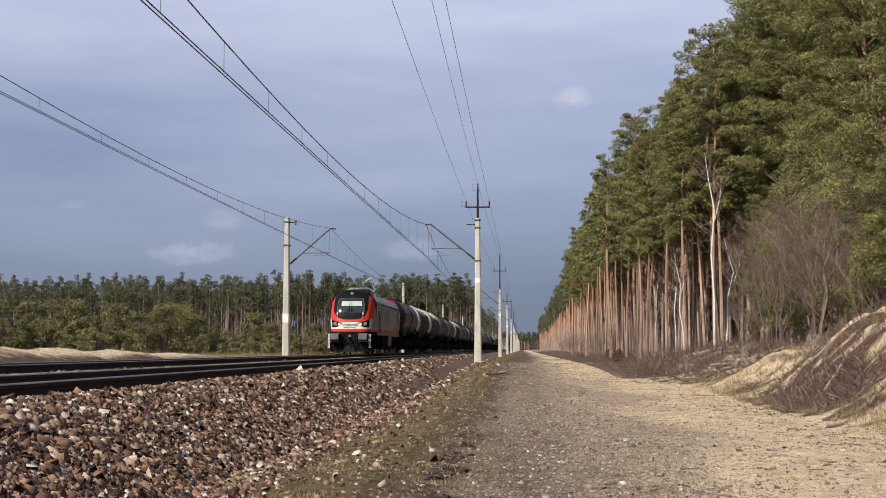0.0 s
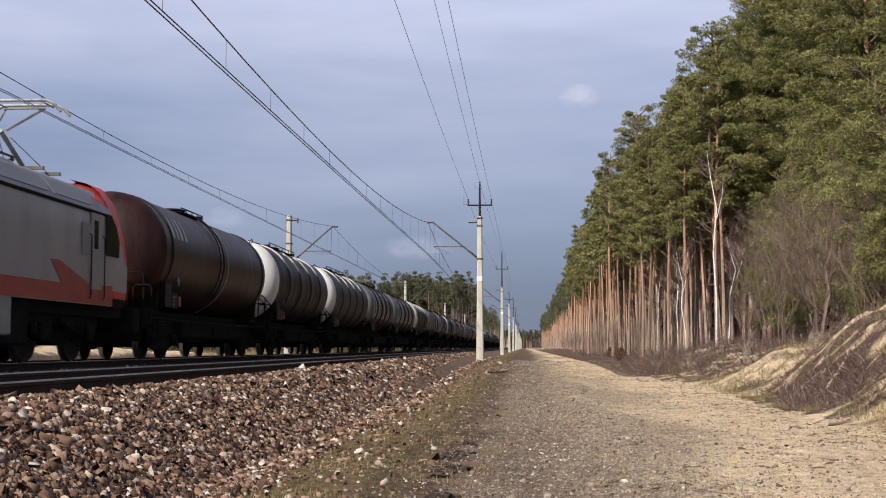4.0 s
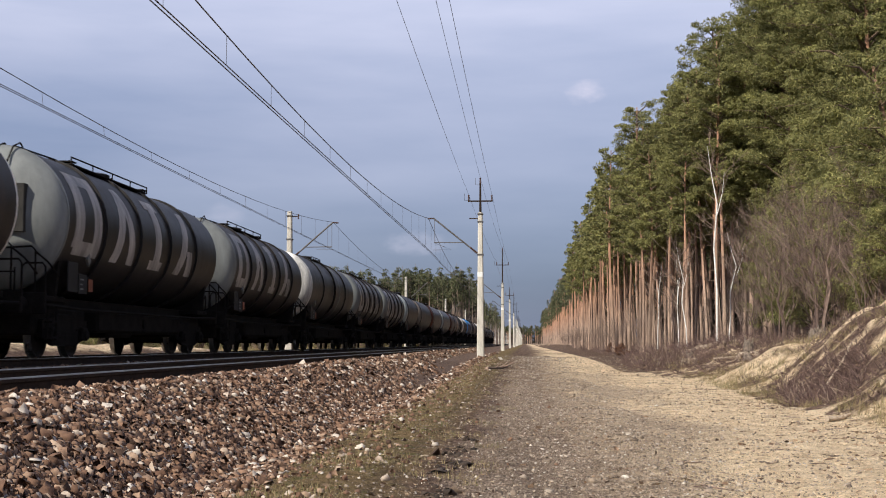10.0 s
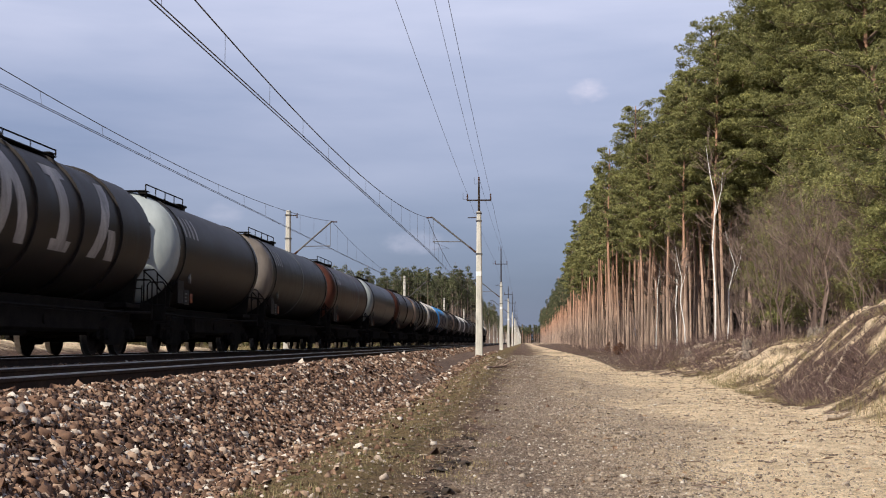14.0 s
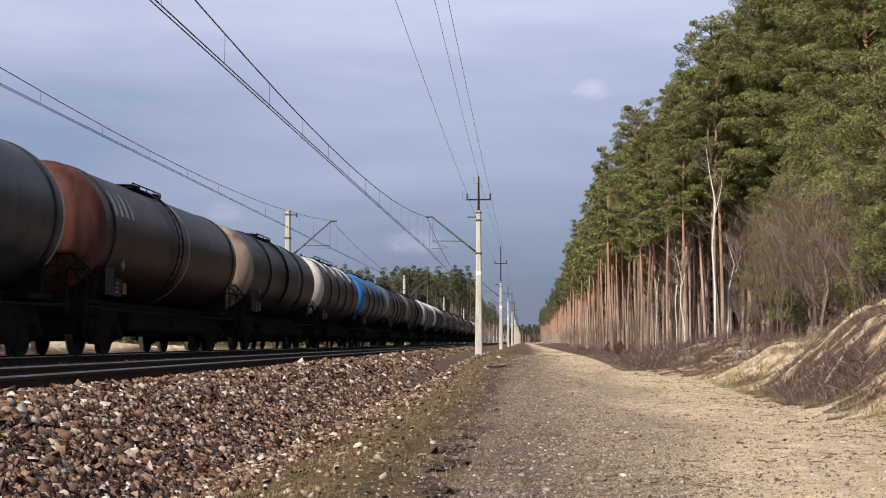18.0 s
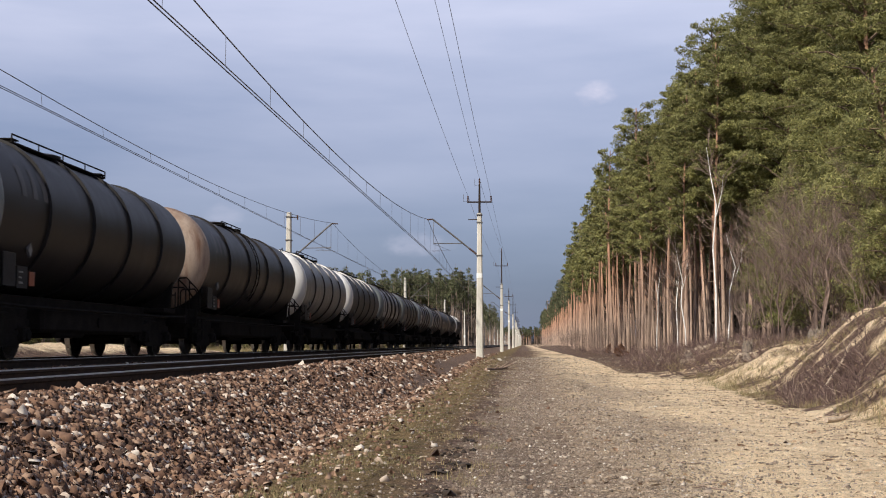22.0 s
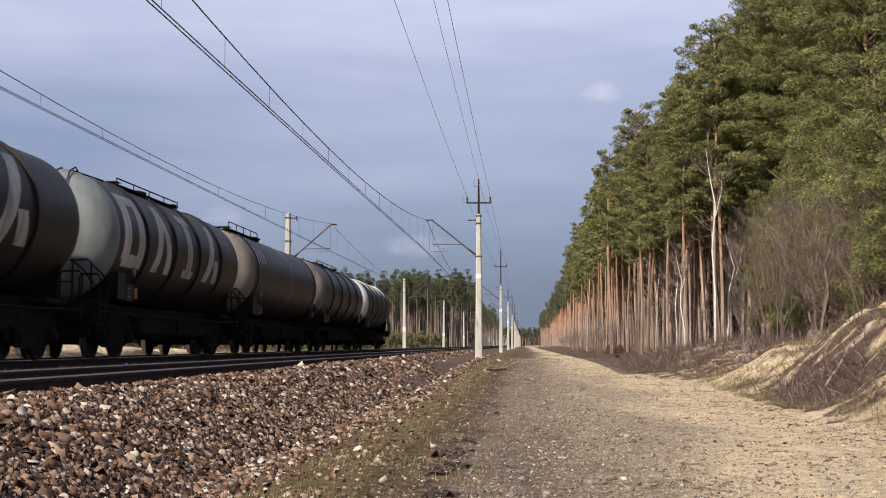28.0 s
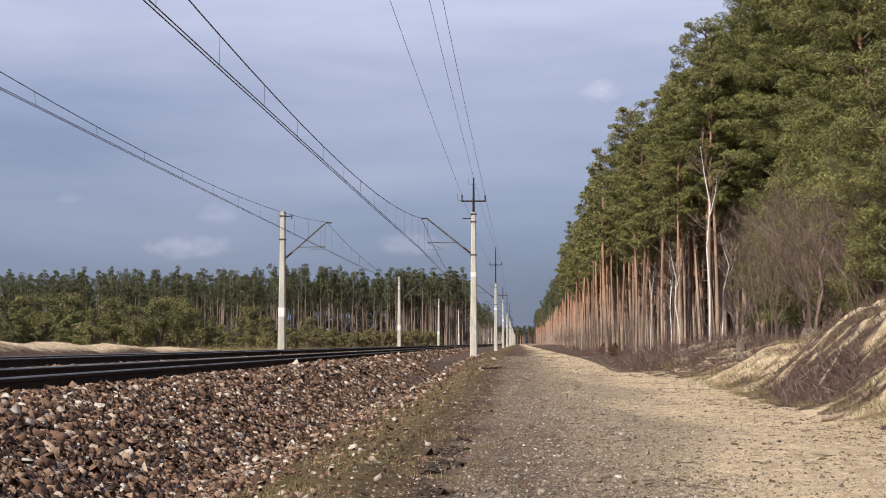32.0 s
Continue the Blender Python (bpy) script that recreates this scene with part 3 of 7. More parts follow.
def mast(name, top, base, side, power, up=0.0):
    """A concrete mast with its bracket towards the track. side: +1 when the track lies at greater x."""
    ob = new(name)
    g = Geo()
    segs = 8
    for i in range(segs + 1):
        s = i / segs
        w, d, z = 0.205 - 0.085 * s, 0.235 - 0.085 * s, base + (top - base) * s
        c = 0.05
        g.v.extend([(-w + c, -d, z), (w - c, -d, z), (w, -d + c, z), (w, d - c, z), (w - c, d, z), (-w + c, d, z), (-w, d - c, z), (-w, -d + c, z)])
    for i in range(segs):
        for k in range(8):
            q = (k + 1) % 8
            g.f.append((i * 8 + k, i * 8 + q, (i + 1) * 8 + q, (i + 1) * 8 + k))
            g.m.append(0)
    g.f.append(tuple(segs * 8 + k for k in range(8)))
    g.m.append(0)
    part("shaft", g, CONCRETE, ob, "tapered grey concrete shaft")
    part("footing", Geo().box(-0.42, 0.42, -0.45, 0.45, base - 0.5, base + 0.12, 0, 0.04), CONCRETE, ob)
    s = (4.06 - base) / (top - base) if power else (2.1 - base) / (top - base)
    zb = 4.06 if power else 2.0
    hb = 0.16 if power else 0.28
    part("white_band", Geo().box(-0.212 + 0.085 * s, 0.212 - 0.085 * s, -0.242 + 0.085 * s, 0.242 - 0.085 * s, zb - hb, zb + hb, 0, 0.045), WHITE_BAND, ob, "white painted band")
    for zc in ((top - 0.25, top - 1.55) if not power else (top - 0.1, top - 0.52, top - 2.35)):
        k = 1 - (top - zc) / (top - base)
        w = 0.215 - 0.085 * k
        part("clamp", Geo().box(-w - 0.03, w + 0.03, -w - 0.06, w + 0.06, zc - 0.035, zc + 0.035, 0, 0.01), GALV, ob)
    # bracket: strut, tie, steady arm
    out = (2.62 if power else 2.42) * side
    zm = CATENARY if power else 6.95
    lo = Vector((0.17 * side, 0, zm - 1.95))
    tip = Vector((out, 0, zm + 0.02))
    br = part("bracket", Geo().tube([lo.lerp(tip, 0.16), tip], 0.045, 8), GALV, ob, "steel tube bracket")
    gi = Geo()
    insulator(gi, lo, lo.lerp(tip, 0.16), 0.075, 5)
    part("insulator", gi, PORCELAIN, br)
    arm_in = lo.lerp(tip, 0.30)
    gs = Geo().tube([arm_in, (out * 0.97, 0, arm_in.z + 0.02)], 0.026, 6).tube([(out * 0.97, 0, arm_in.z + 0.02), (out * 0.97, 0, tip.z - 0.05)], 0.012, 5)
    gs.tube([(out * 0.98, 0, arm_in.z), (out * 0.62, 0, CONTACT + 0.04), (out * 1.0 + 0.0, 0, CONTACT + 0.02)], 0.014, 5)
    part("steady_arm", gs, GALV, br)
    gt = Geo()
    insulator(gt, (out - 0.02 * side, 0, tip.z - 0.02), (out + 0.3 * side, 0, tip.z - 0.04), 0.05, 4)
    part("insulator", gt, PORCELAIN, br)
    if power:
        tall = 9.45 + up
        part("extension", Geo().tube([(0, 0, top - 0.55), (0, 0, top + 0.3 + up), (0, 0, tall - 0.35)], [0.07, 0.065, 0.05], 8), STEEL_DARK, ob, "dark steel pole extension")
        part("cross_arm", Geo().box(-0.68, 0.68, -0.035, 0.035, top + 0.58 + up, top + 0.66 + up, 0, 0.01), STEEL_DARK, ob)
        part("wire_guard", Geo().tube([(-0.62, -0.02, top + 0.66 + up), (-0.88, -0.02, top + 0.66 + up), (-0.88, -0.02, top + 1.05 + up)], 0.011, 4), GALV, ob)
        part("wire_guard", Geo().tube([(0.0, -0.02, tall - 0.4), (-0.26, -0.02, tall - 0.4), (-0.26, -0.02, tall - 0.02)], 0.011, 4), GALV, ob)
        part("lower_arm", Geo().box(-0.62, -0.05, -0.03, 0.03, top - 0.37, top - 0.32), STEEL_DARK, ob)
        for x in (-0.64, 0.64):
            gi = Geo()
            insulator(gi, (x, 0, top + 0.62 + up), (x, 0, top + 0.97 + up), 0.055, 4)
            part("pin_insulator", gi, PORCELAIN, ob)
        gi = Geo()
        insulator(gi, (0, 0, tall - 0.36), (0, 0, tall), 0.06, 4)
        part("pin_insulator", gi, PORCELAIN, ob)
    else:
        part("cross_arm", Geo().box(-0.06, 0.5, -0.03, 0.03, top - 0.3, top - 0.25), STEEL_DARK, ob)
        gi = Geo()
        insulator(gi, (0.48, 0, top - 0.42), (0.48, 0, top - 0.15), 0.05, 3)
        part("pin_insulator", gi, PORCELAIN, ob)
    return ob


R_TOP = 7.52
right = tagged(mast("catenary_mast", R_TOP, -0.62, -1, 1), "grey concrete catenary mast with white band and power cross-arm", "mast", "masts beside the near track")
right.matrix_basis = pose(MAST_R, 70.9, 0)
left = tagged(mast("catenary_mast", 7.58, -0.42, 1, 0), "grey concrete catenary mast with white band beside the far track", "mast", "masts beside the far track")
left.matrix_basis = pose(MAST_L, 70.4, 0)
high = tagged(mast("catenary_mast", 6.9, -0.62, -1, 1, 1.35), "grey concrete catenary mast with a tall steel pole on top", "mast", "masts beside the near track")
high.matrix_basis = pose(MAST_R, 70.9 + PITCH, 0)
for k in [-1] + list(range(1, 15)):
    if k != 1:
        copy_thing(right if k in (2, 5, 8) else high, pose(MAST_R + 0.03 * math.sin(k * 2.1), 70.9 + PITCH * k - (2.4 if k < 0 else 0), 0, 0, 0.25 * math.sin(k * 5.0)))
    copy_thing(left, pose(MAST_L + 0.05 * math.cos(k * 1.7), 70.4 + PITCH * k, 0, 0, 0.3 * math.cos(k * 3.0)))


def overhead(name, y0, label, xa, xb, ca, cb, top, sag, thick=1.0):
    """Carrying wire, contact wires and droppers over one track, span by span."""
    ob = tagged(new(name), label, "overhead line", kind="structure")
    # xa, xb: carrying wire at the supports of the first span, ca, cb: contact wire there
    def at_x(k, s, wire):
        a, b = (xa, xb) if wire == "carrying_wire" else (ca, cb)
        s = 1 - s if k % 2 == 0 else s
        return b + (a - b) * s

    for wire, rad in (("carrying_wire", 0.014), ("contact_wire", 0.012)):
        pts = []
        for k in range(-1, 13):
            for i in range(20):
                s = i / 20
                y = y0 + PITCH * (k + s)
                z = top - sag * 4 * s * (1 - s) if wire == "carrying_wire" else CONTACT + 0.02 - 0.05 * 4 * s * (1 - s)
                pts.append((at_x(k, s, wire), y, z))
        if wire == "contact_wire":
            part(wire, Geo().tube([(x - 0.04, y, z) for x, y, z in pts], rad * thick, 5), WIRE, ob)
        part(wire, Geo().tube([(x + (0.04 if wire == "contact_wire" else 0.0), y, z) for x, y, z in pts], rad * thick, 5), WIRE, ob)
    for k in range(-1, 4):
        for i in range(17):
            s = (i + 0.5) / 17
            y = y0 + PITCH * (k + s)
            zt, zb = top - sag * 4 * s * (1 - s), CONTACT
            x0, x1 = at_x(k, s, "carrying_wire"), at_x(k, s, "contact_wire")
            part("dropper", Geo().tube([(x0, y, zt), (x1, y, zb)], 0.0045, 4), WIRE, ob)
    return ob


overhead("overhead_line_near", 70.9, "copper contact and carrying wires over the near track", -5.3, -5.6, -5.3, -5.6, 7.2, 1.38)
overhead("overhead_line_far", 70.4, "copper contact and carrying wires over the far track", -10.55, -10.3, -10.55, -10.25, 6.97, 1.34, 0.75)
pl = tagged(new("power_line"), "three thin power line wires along the mast tops", "power line", kind="structure")
SHORT = (0, 2, 5, 8)   # masts whose wires hang lower
for dx, low, tall in ((-0.64, R_TOP + 0.97, 9.22), (0.64, R_TOP + 0.97, 9.22), (0.0, 9.45, 10.8)):
    pts = []
    for k in range(-1, 12):
        za, zb = (low if k in SHORT else tall), (low if k + 1 in SHORT else tall)
        for i in range(14):
            s = i / 14
            pts.append((MAST_R + dx, 70.9 + PITCH * (k + s), za + (zb - za) * s - 0.32 * 4 * s * (1 - s)))
    part("wire", Geo().tube(pts, 0.007, 4), WIRE, pl)


# ---------------------------------------------------------------- train: wagons
TANK_R, TANK_Z, END_GAP = 1.47, 2.74, 2.6


def paint(name, c1, c2, rough=0.5, clean=False, **k):
    dark = max(c2) < 0.15
    if clean:
        return mat(name, tuple(c * 0.93 for c in c1), tuple(c * 1.05 for c in c2), 1.6, rough, 0.0, 0.04, 60, streak=(1.1, 1.3, 0.35), speck=0.06, spec=0.3, **k)
    a, z = (0.45, 0.95) if dark else (0.62, 1.35)
    return mat(name, tuple(c * a for c in c1), tuple(c * z for c in c2), 2.2, rough + (0.06 if dark else 0.0), 0.0, 0.08, 60, streak=(1.1, 1.3, 0.2), speck=0.3, rvar=0.15, low=0.32, high=0.70, spec=0.2 if dark else 0.3, **k)


GRIME = paint("grimy_brown_black_paint", (0.011, 0.0088, 0.0076), (0.036, 0.028, 0.0235), 0.42)
GRIME2 = paint("grimy_charcoal_paint", (0.009, 0.0083, 0.008), (0.028, 0.025, 0.0235), 0.4)
DIRTY = paint("dirty_grey_paint", (0.042, 0.038, 0.0355), (0.088, 0.081, 0.075), 0.5)
PALE = paint("pale_dirty_grey_paint", (0.121, 0.1155, 0.1128), (0.1815, 0.176, 0.1705), 0.45)
BROWN = paint("dull_brown_paint", (0.013, 0.0102, 0.0086), (0.046, 0.036, 0.030), 0.42)
MAROON = paint("dark_red_paint", (0.016, 0.0062, 0.0048), (0.052, 0.017, 0.011), 0.38)
SLATE = paint("blue_grey_paint", (0.024, 0.024, 0.028), (0.062, 0.062, 0.070), 0.35)
NAVY = paint("dirty_blue_paint", (0.018, 0.026, 0.055), (0.038, 0.052, 0.10), 0.35)
WHITE = paint("white_tank_paint", (0.62, 0.61, 0.58), (0.80, 0.79, 0.76), 0.45, clean=True)
CREAM = paint("cream_tank_paint", (0.62, 0.58, 0.50), (0.78, 0.74, 0.66), 0.45, clean=True)
GREY = paint("pale_grey_tank_paint", (0.14, 0.15, 0.148), (0.21, 0.222, 0.218), 0.5, clean=True)
ICE = paint("pale_blue_grey_tank_paint", (0.31, 0.345, 0.345), (0.40, 0.435, 0.43), 0.45, clean=True)
BEIGE = paint("beige_tank_paint", (0.15, 0.125, 0.103), (0.24, 0.205, 0.175), 0.5, clean=True)
ORANGE = paint("rusty_orange_paint", (0.22, 0.11, 0.065), (0.30, 0.24, 0.19), 0.5)
RED = paint("faded_red_paint", (0.075, 0.028, 0.02), (0.14, 0.05, 0.034), 0.45)
DULL_RED = paint("dull_red_paint", (0.025, 0.0105, 0.009), (0.05, 0.017, 0.0135), 0.45)
BLUE = paint("bright_blue_paint", (0.03, 0.22, 0.62), (0.04, 0.30, 0.72), 0.35, clean=True)
MOTTLE = paint("flaking_white_paint", (0.35, 0.34, 0.32), (0.75, 0.74, 0.70), 0.5)
LETTER = paint("faded_light_lettering", (0.27, 0.255, 0.24), (0.38, 0.36, 0.34), 0.5)
LETTER_DIM = paint("dim_grey_lettering", (0.09, 0.085, 0.08), (0.14, 0.132, 0.125), 0.5)
LETTER_DARK = paint("faded_dark_lettering", (0.014, 0.012, 0.012), (0.022, 0.019, 0.019), 0.5)


def shade_sided(name, clean, grime):
    """Paint on the crown of a rib; below a noisy edge its shaded sides are put in as dark colour."""
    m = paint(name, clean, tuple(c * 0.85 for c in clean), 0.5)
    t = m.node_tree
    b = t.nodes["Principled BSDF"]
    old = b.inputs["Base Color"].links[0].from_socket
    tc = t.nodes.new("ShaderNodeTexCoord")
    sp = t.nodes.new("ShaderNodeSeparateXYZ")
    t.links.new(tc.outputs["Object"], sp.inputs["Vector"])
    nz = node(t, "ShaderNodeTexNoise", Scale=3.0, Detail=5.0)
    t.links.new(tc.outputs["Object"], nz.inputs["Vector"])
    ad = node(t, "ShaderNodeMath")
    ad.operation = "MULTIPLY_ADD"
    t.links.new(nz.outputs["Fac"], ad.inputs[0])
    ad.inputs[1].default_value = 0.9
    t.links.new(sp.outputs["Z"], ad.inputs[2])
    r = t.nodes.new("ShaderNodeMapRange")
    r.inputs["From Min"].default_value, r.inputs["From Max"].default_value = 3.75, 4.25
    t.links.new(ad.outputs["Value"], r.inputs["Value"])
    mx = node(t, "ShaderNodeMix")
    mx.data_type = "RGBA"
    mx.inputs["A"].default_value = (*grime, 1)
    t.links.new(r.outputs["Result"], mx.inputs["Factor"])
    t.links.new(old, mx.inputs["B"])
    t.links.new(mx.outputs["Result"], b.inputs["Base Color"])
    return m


# Rib sides are coloured dark for their shade; only the crowns keep the paint.
RIB_WHITE = shade_sided("grimed_white_rib", (0.72, 0.70, 0.66), (0.032, 0.027, 0.024))
RIB_BLUE = shade_sided("grimed_blue_rib", (0.04, 0.26, 0.66), (0.025, 0.035, 0.06))
YELLOW = mat("yellow_plate", (0.75, 0.48, 0.03), (0.65, 0.42, 0.04), 6, 0.5)
PLATE = mat("orange_plate", (0.24, 0.06, 0.025), (0.16, 0.045, 0.02), 5, 0.6)
PLATE_GREY = mat("grey_data_panel", (0.016, 0.015, 0.014), (0.03, 0.028, 0.026), 5, 0.7, spec=0.2)
TICK = mat("white_marking", (0.2, 0.2, 0.19), (0.11, 0.11, 0.105), 5, 0.6)


def wheel_geo():
    g = Geo()
    g.lathe([(-0.065, 0.0), (-0.065, 0.14), (-0.02, 0.16), (-0.01, 0.36), (-0.05, 0.39), (-0.06, 0.455)], "x", 26, 0)
    g.lathe([(-0.06, 0.455), (0.05, 0.462), (0.055, 0.49), (0.08, 0.49)], "x", 26, 1)
    g.lathe([(0.08, 0.49), (0.08, 0.40), (0.03, 0.37), (0.03, 0.16), (0.09, 0.12), (0.09, 0.0)], "x", 26, 0)
    return g


WHEEL_R = wheel_geo().move(Matrix.Diagonal((-1, 1, 1, 1))).mesh("wheel", [WHEEL, TREAD])
WHEEL_L = wheel_geo().mesh("wheel", [WHEEL, TREAD])
AXLE = Geo().tube([(-1.0, 0, 0), (1.0, 0, 0)], 0.08, 10).mesh("axle", WHEEL)


def bogie_side():
    g = Geo()
    prof = [(-1.28, 0.62), (-1.28, 0.76), (-0.75, 0.80), (-0.55, 0.86), (0.55, 0.86), (0.75, 0.80), (1.28, 0.76), (1.28, 0.62), (1.28, 0.40), (0.6, 0.24), (-0.6, 0.24), (-1.28, 0.40)]
    n = len(prof)
    for x in (0.93, 1.02):
        g.v.extend((x, y, z) for y, z in prof)
    g.f += [tuple(range(n)), tuple(range(n, 2 * n))[::-1]] + [(i, i + n, (i + 1) % n + n, (i + 1) % n) for i in range(n)]
    g.m += [0] * (n + 2)
    for y in (-0.9, 0.9):
        g.box(0.96, 1.14, y - 0.15, y + 0.15, 0.34, 0.62, 0, 0.03)
        g.lathe([(1.14, 0.11), (1.18, 0.10), (1.18, 0.0)], "x", 12, 0, (0, y, 0.46))
        for d in (-0.24, 0.24):
            pts = [(1.0 + 0.07 * math.cos(w), y + d + 0.07 * math.sin(w), 0.42 + 0.028 * w) for w in [i * 1.05 for i in range(9)]]
            g.tube(pts, 0.018, 4)
    return g


SIDE_R = bogie_side().mesh("side_frame", BLACK, 40)
SIDE_L = bogie_side().move(Matrix.Diagonal((-1, 1, 1, 1))).mesh("side_frame", BLACK, 40)
BOLSTER = Geo().box(-0.95, 0.95, -0.5, 0.5, 0.30, 0.9, 0, 0.04).box(-0.9, 0.9, -1.5, 1.5, 0.45, 1.0, 0, 0.04).box(-0.5, 0.5, -0.3, 0.3, 0.85, 1.0, 0, 0.03).box(-0.9, 0.9, -1.25, -1.15, 0.45, 0.6).box(-0.9, 0.9, 1.15, 1.25, 0.45, 0.6).mesh("bolster", BLACK, 40)


def buffer_mesh():
    g = Geo()
    g.lathe([(0.0, 0.13), (-0.3, 0.12), (-0.3, 0.085), (-0.52, 0.085)], "y", 14, 0)
    vs, fs = [], []
    for y, r in ((-0.52, 0.24), (-0.56, 0.23)):
        vs += [(max(-0.225, min(0.225, r * 1.25 * math.cos(a))), y, r * 0.8 * math.sin(a)) for a in [2 * math.pi * k / 20 for k in range(20)]]
    fs = [(k, (k + 1) % 20, (k + 1) % 20 + 20, k + 20) for k in range(20)] + [tuple(range(20)), tuple(range(20, 40))[::-1]]
    g.add(vs, fs)
    g.box(-0.2, 0.2, -0.02, 0.03, -0.2, 0.2, 0, 0.01)
    return g


BUFFER = buffer_mesh().mesh("buffer", BLACK)
HOOK = Geo().box(-0.04, 0.04, -0.35, 0.0, -0.05, 0.05, 0, 0.01).tube([(0, -0.32, -0.02), (0, -0.36, -0.2), (0, -0.33, -0.42), (0, -0.3, -0.45)], 0.03, 6).mesh("coupling", BLACK)

wheels_of = []   # wheels that turn as the train rolls


def bogie(parent, y, radius=0.46):
    b = new("bogie")
    b.parent = parent
    b.matrix_basis = pose(0, y, 0)
    part("side_frame", SIDE_R, None, b)
    part("side_frame", SIDE_L, None, b)
    part("bolster", BOLSTER, None, b)
    for dy in (-0.9, 0.9):
        w = part("wheel", WHEEL_R, None, b, at=pose(0.755, dy, 0.462))
        if y < 2 and dy < 0:
            wheels_of.append((w, 0.755, dy, 0.462))
        part("wheel", WHEEL_L, None, b, at=pose(-0.755, dy, 0.462))
        part("axle", AXLE, None, b, at=pose(0, dy, 0.462))
    return b


END_PROF = [(0.0, TANK_R)] + [(-0.70 * math.sin(a), TANK_R * math.cos(a) ** 0.9) for a in [radians(d) for d in (5, 10, 16, 23, 31, 40, 49, 58, 67, 75, 82, 87)]] + [(-0.70, 0.0)]
RAILING = Geo()
RAILING.tube([(0.05, 0, 0.0), (0.05, 0, 0.78), (0.12, 0, 0.86), (1.02, 0, 0.9), (1.1, 0, 0.82), (1.1, 0, 0.0)], 0.02, 5)
RAILING.tube([(0.05, 0, 0.42), (0.7, 0, 0.42)], 0.016, 5).tube([(0.7, 0, 0.0), (0.7, 0, 0.5)], 0.018, 5)
RAILING.tube([(0.86, -0.05, 0.0), (0.86, -0.05, 0.5), (0.92, -0.05, 0.58), (1.26, -0.05, 0.58), (1.32, -0.05, 0.5), (1.32, -0.05, -0.1)], 0.02, 5)
RAILING.tube([(1.10, 0, 0.8), (1.2, 0.4, 0.62), (1.3, 0.75, 0.35)], 0.02, 5)
RAILING = RAILING.mesh("end_railing", BLACK)
STEPS = Geo().tube([(1.32, -0.1, 0.0), (1.32, -0.1, -0.62)], 0.02, 4).tube([(1.32, 0.35, 0.0), (1.32, 0.35, -0.62)], 0.02, 4)
STEPS.box(1.25, 1.42, -0.1, 0.35, -0.62, -0.58).box(1.25, 1.42, -0.1, 0.35, -0.32, -0.28)
STEPS = STEPS.mesh("steps", BLACK)
MANHOLE = Geo().lathe([(4.05, 0.36), (4.27, 0.36), (4.29, 0.42), (4.33, 0.42), (4.37, 0.3), (4.38, 0.0)], "z", 20).mesh("manhole", GRIME2)
VALVE = Geo().lathe([(0.75, 0.11), (0.95, 0.13), (1.28, 0.13)], "z", 12).tube([(0, 0, 0.85), (0.7, 0, 0.8), (1.15, 0, 0.75)], 0.075, 8).lathe([(1.15, 0.11), (1.22, 0.11), (1.22, 0.0)], "x", 12, 0, (0, 0, 0.75)).mesh("outlet_valve", BLACK)


def strip(g, ya0, ya1, yb0, yb1, a0, a1, r=TANK_R + 0.006, k=7):
    """A painted patch on the tank's side, from angle a0 up to a1."""
    vs, fs = [], []
    for i in range(k + 1):
        s = i / k
        a = radians(a0 + (a1 - a0) * s)
        for y in (ya0 + (yb0 - ya0) * s, ya1 + (yb1 - ya1) * s):
            vs.append((r * math.cos(a), y, TANK_Z + r * math.sin(a)))
    for i in range(k):
        fs.append((2 * i, 2 * i + 1, 2 * i + 3, 2 * i + 2))
    return g.add(vs, fs)


def big_marks(body):
    """Four large worn painted blocks along the side."""
    a0, a1 = -27, 43
    pitch, w = body / 4.8, body * 0.135
    y = body * 0.9 / 4.8 - w - 0.02 * body
    marks = []
    g = strip(Geo(), y, y + 0.32 * w, y + 0.05 * w, y + 0.4 * w, a0 + 6, a1 - 6)
    strip(g, y + 0.1 * w, y + w, y + 0.05 * w, y + w, a1 - 12, a1)
    strip(g, y + 0.1 * w, y + w, y + 0.05 * w, y + w, a0, a0 + 12)
    strip(g, y + 0.7 * w, y + w, y + 0.7 * w, y + w, a0 + 6, a1 - 6)
    marks.append(g)
    y += pitch
    g = strip(Geo(), y, y + 0.3 * w, y + 0.36 * w, y + 0.62 * w, a0, a1)
    strip(g, y + 0.72 * w, y + 1.0 * w, y + 0.40 * w, y + 0.64 * w, a0, a1 - 2)
    marks.append(g)
    y += pitch
    g = strip(Geo(), y + 0.34 * w, y + 0.66 * w, y + 0.34 * w, y + 0.66 * w, a0, a1 - 10)
    strip(g, y + 0.16 * w, y + 0.84 * w, y + 0.2 * w, y + 0.8 * w, a1 - 11, a1)
    strip(g, y + 0.2 * w, y + 0.8 * w, y + 0.16 * w, y + 0.84 * w, a0, a0 + 9, TANK_R + 0.008)
    marks.append(g)
    y += pitch
    g = strip(Geo(), y, y + 0.34 * w, y + 0.62 * w, y + 0.96 * w, a0, a1)
    strip(g, y + 0.66 * w, y + w, y + 0.56 * w, y + 0.86 * w, a0, a0 + 26, TANK_R + 0.009)
    marks.append(g)
    return marks


def small_marks(y, bars=4, size=0.32, a=14):
    marks = []
    for i in range(bars):
        g = strip(Geo(), y + i * size * 1.25, y + i * size * 1.25 + size * 0.55, y + i * size * 1.25 + (0.1 if i % 2 else 0.0), y + i * size * 1.25 + size * 0.68, a, a + 24, k=4)
        marks.append(g)
    return marks


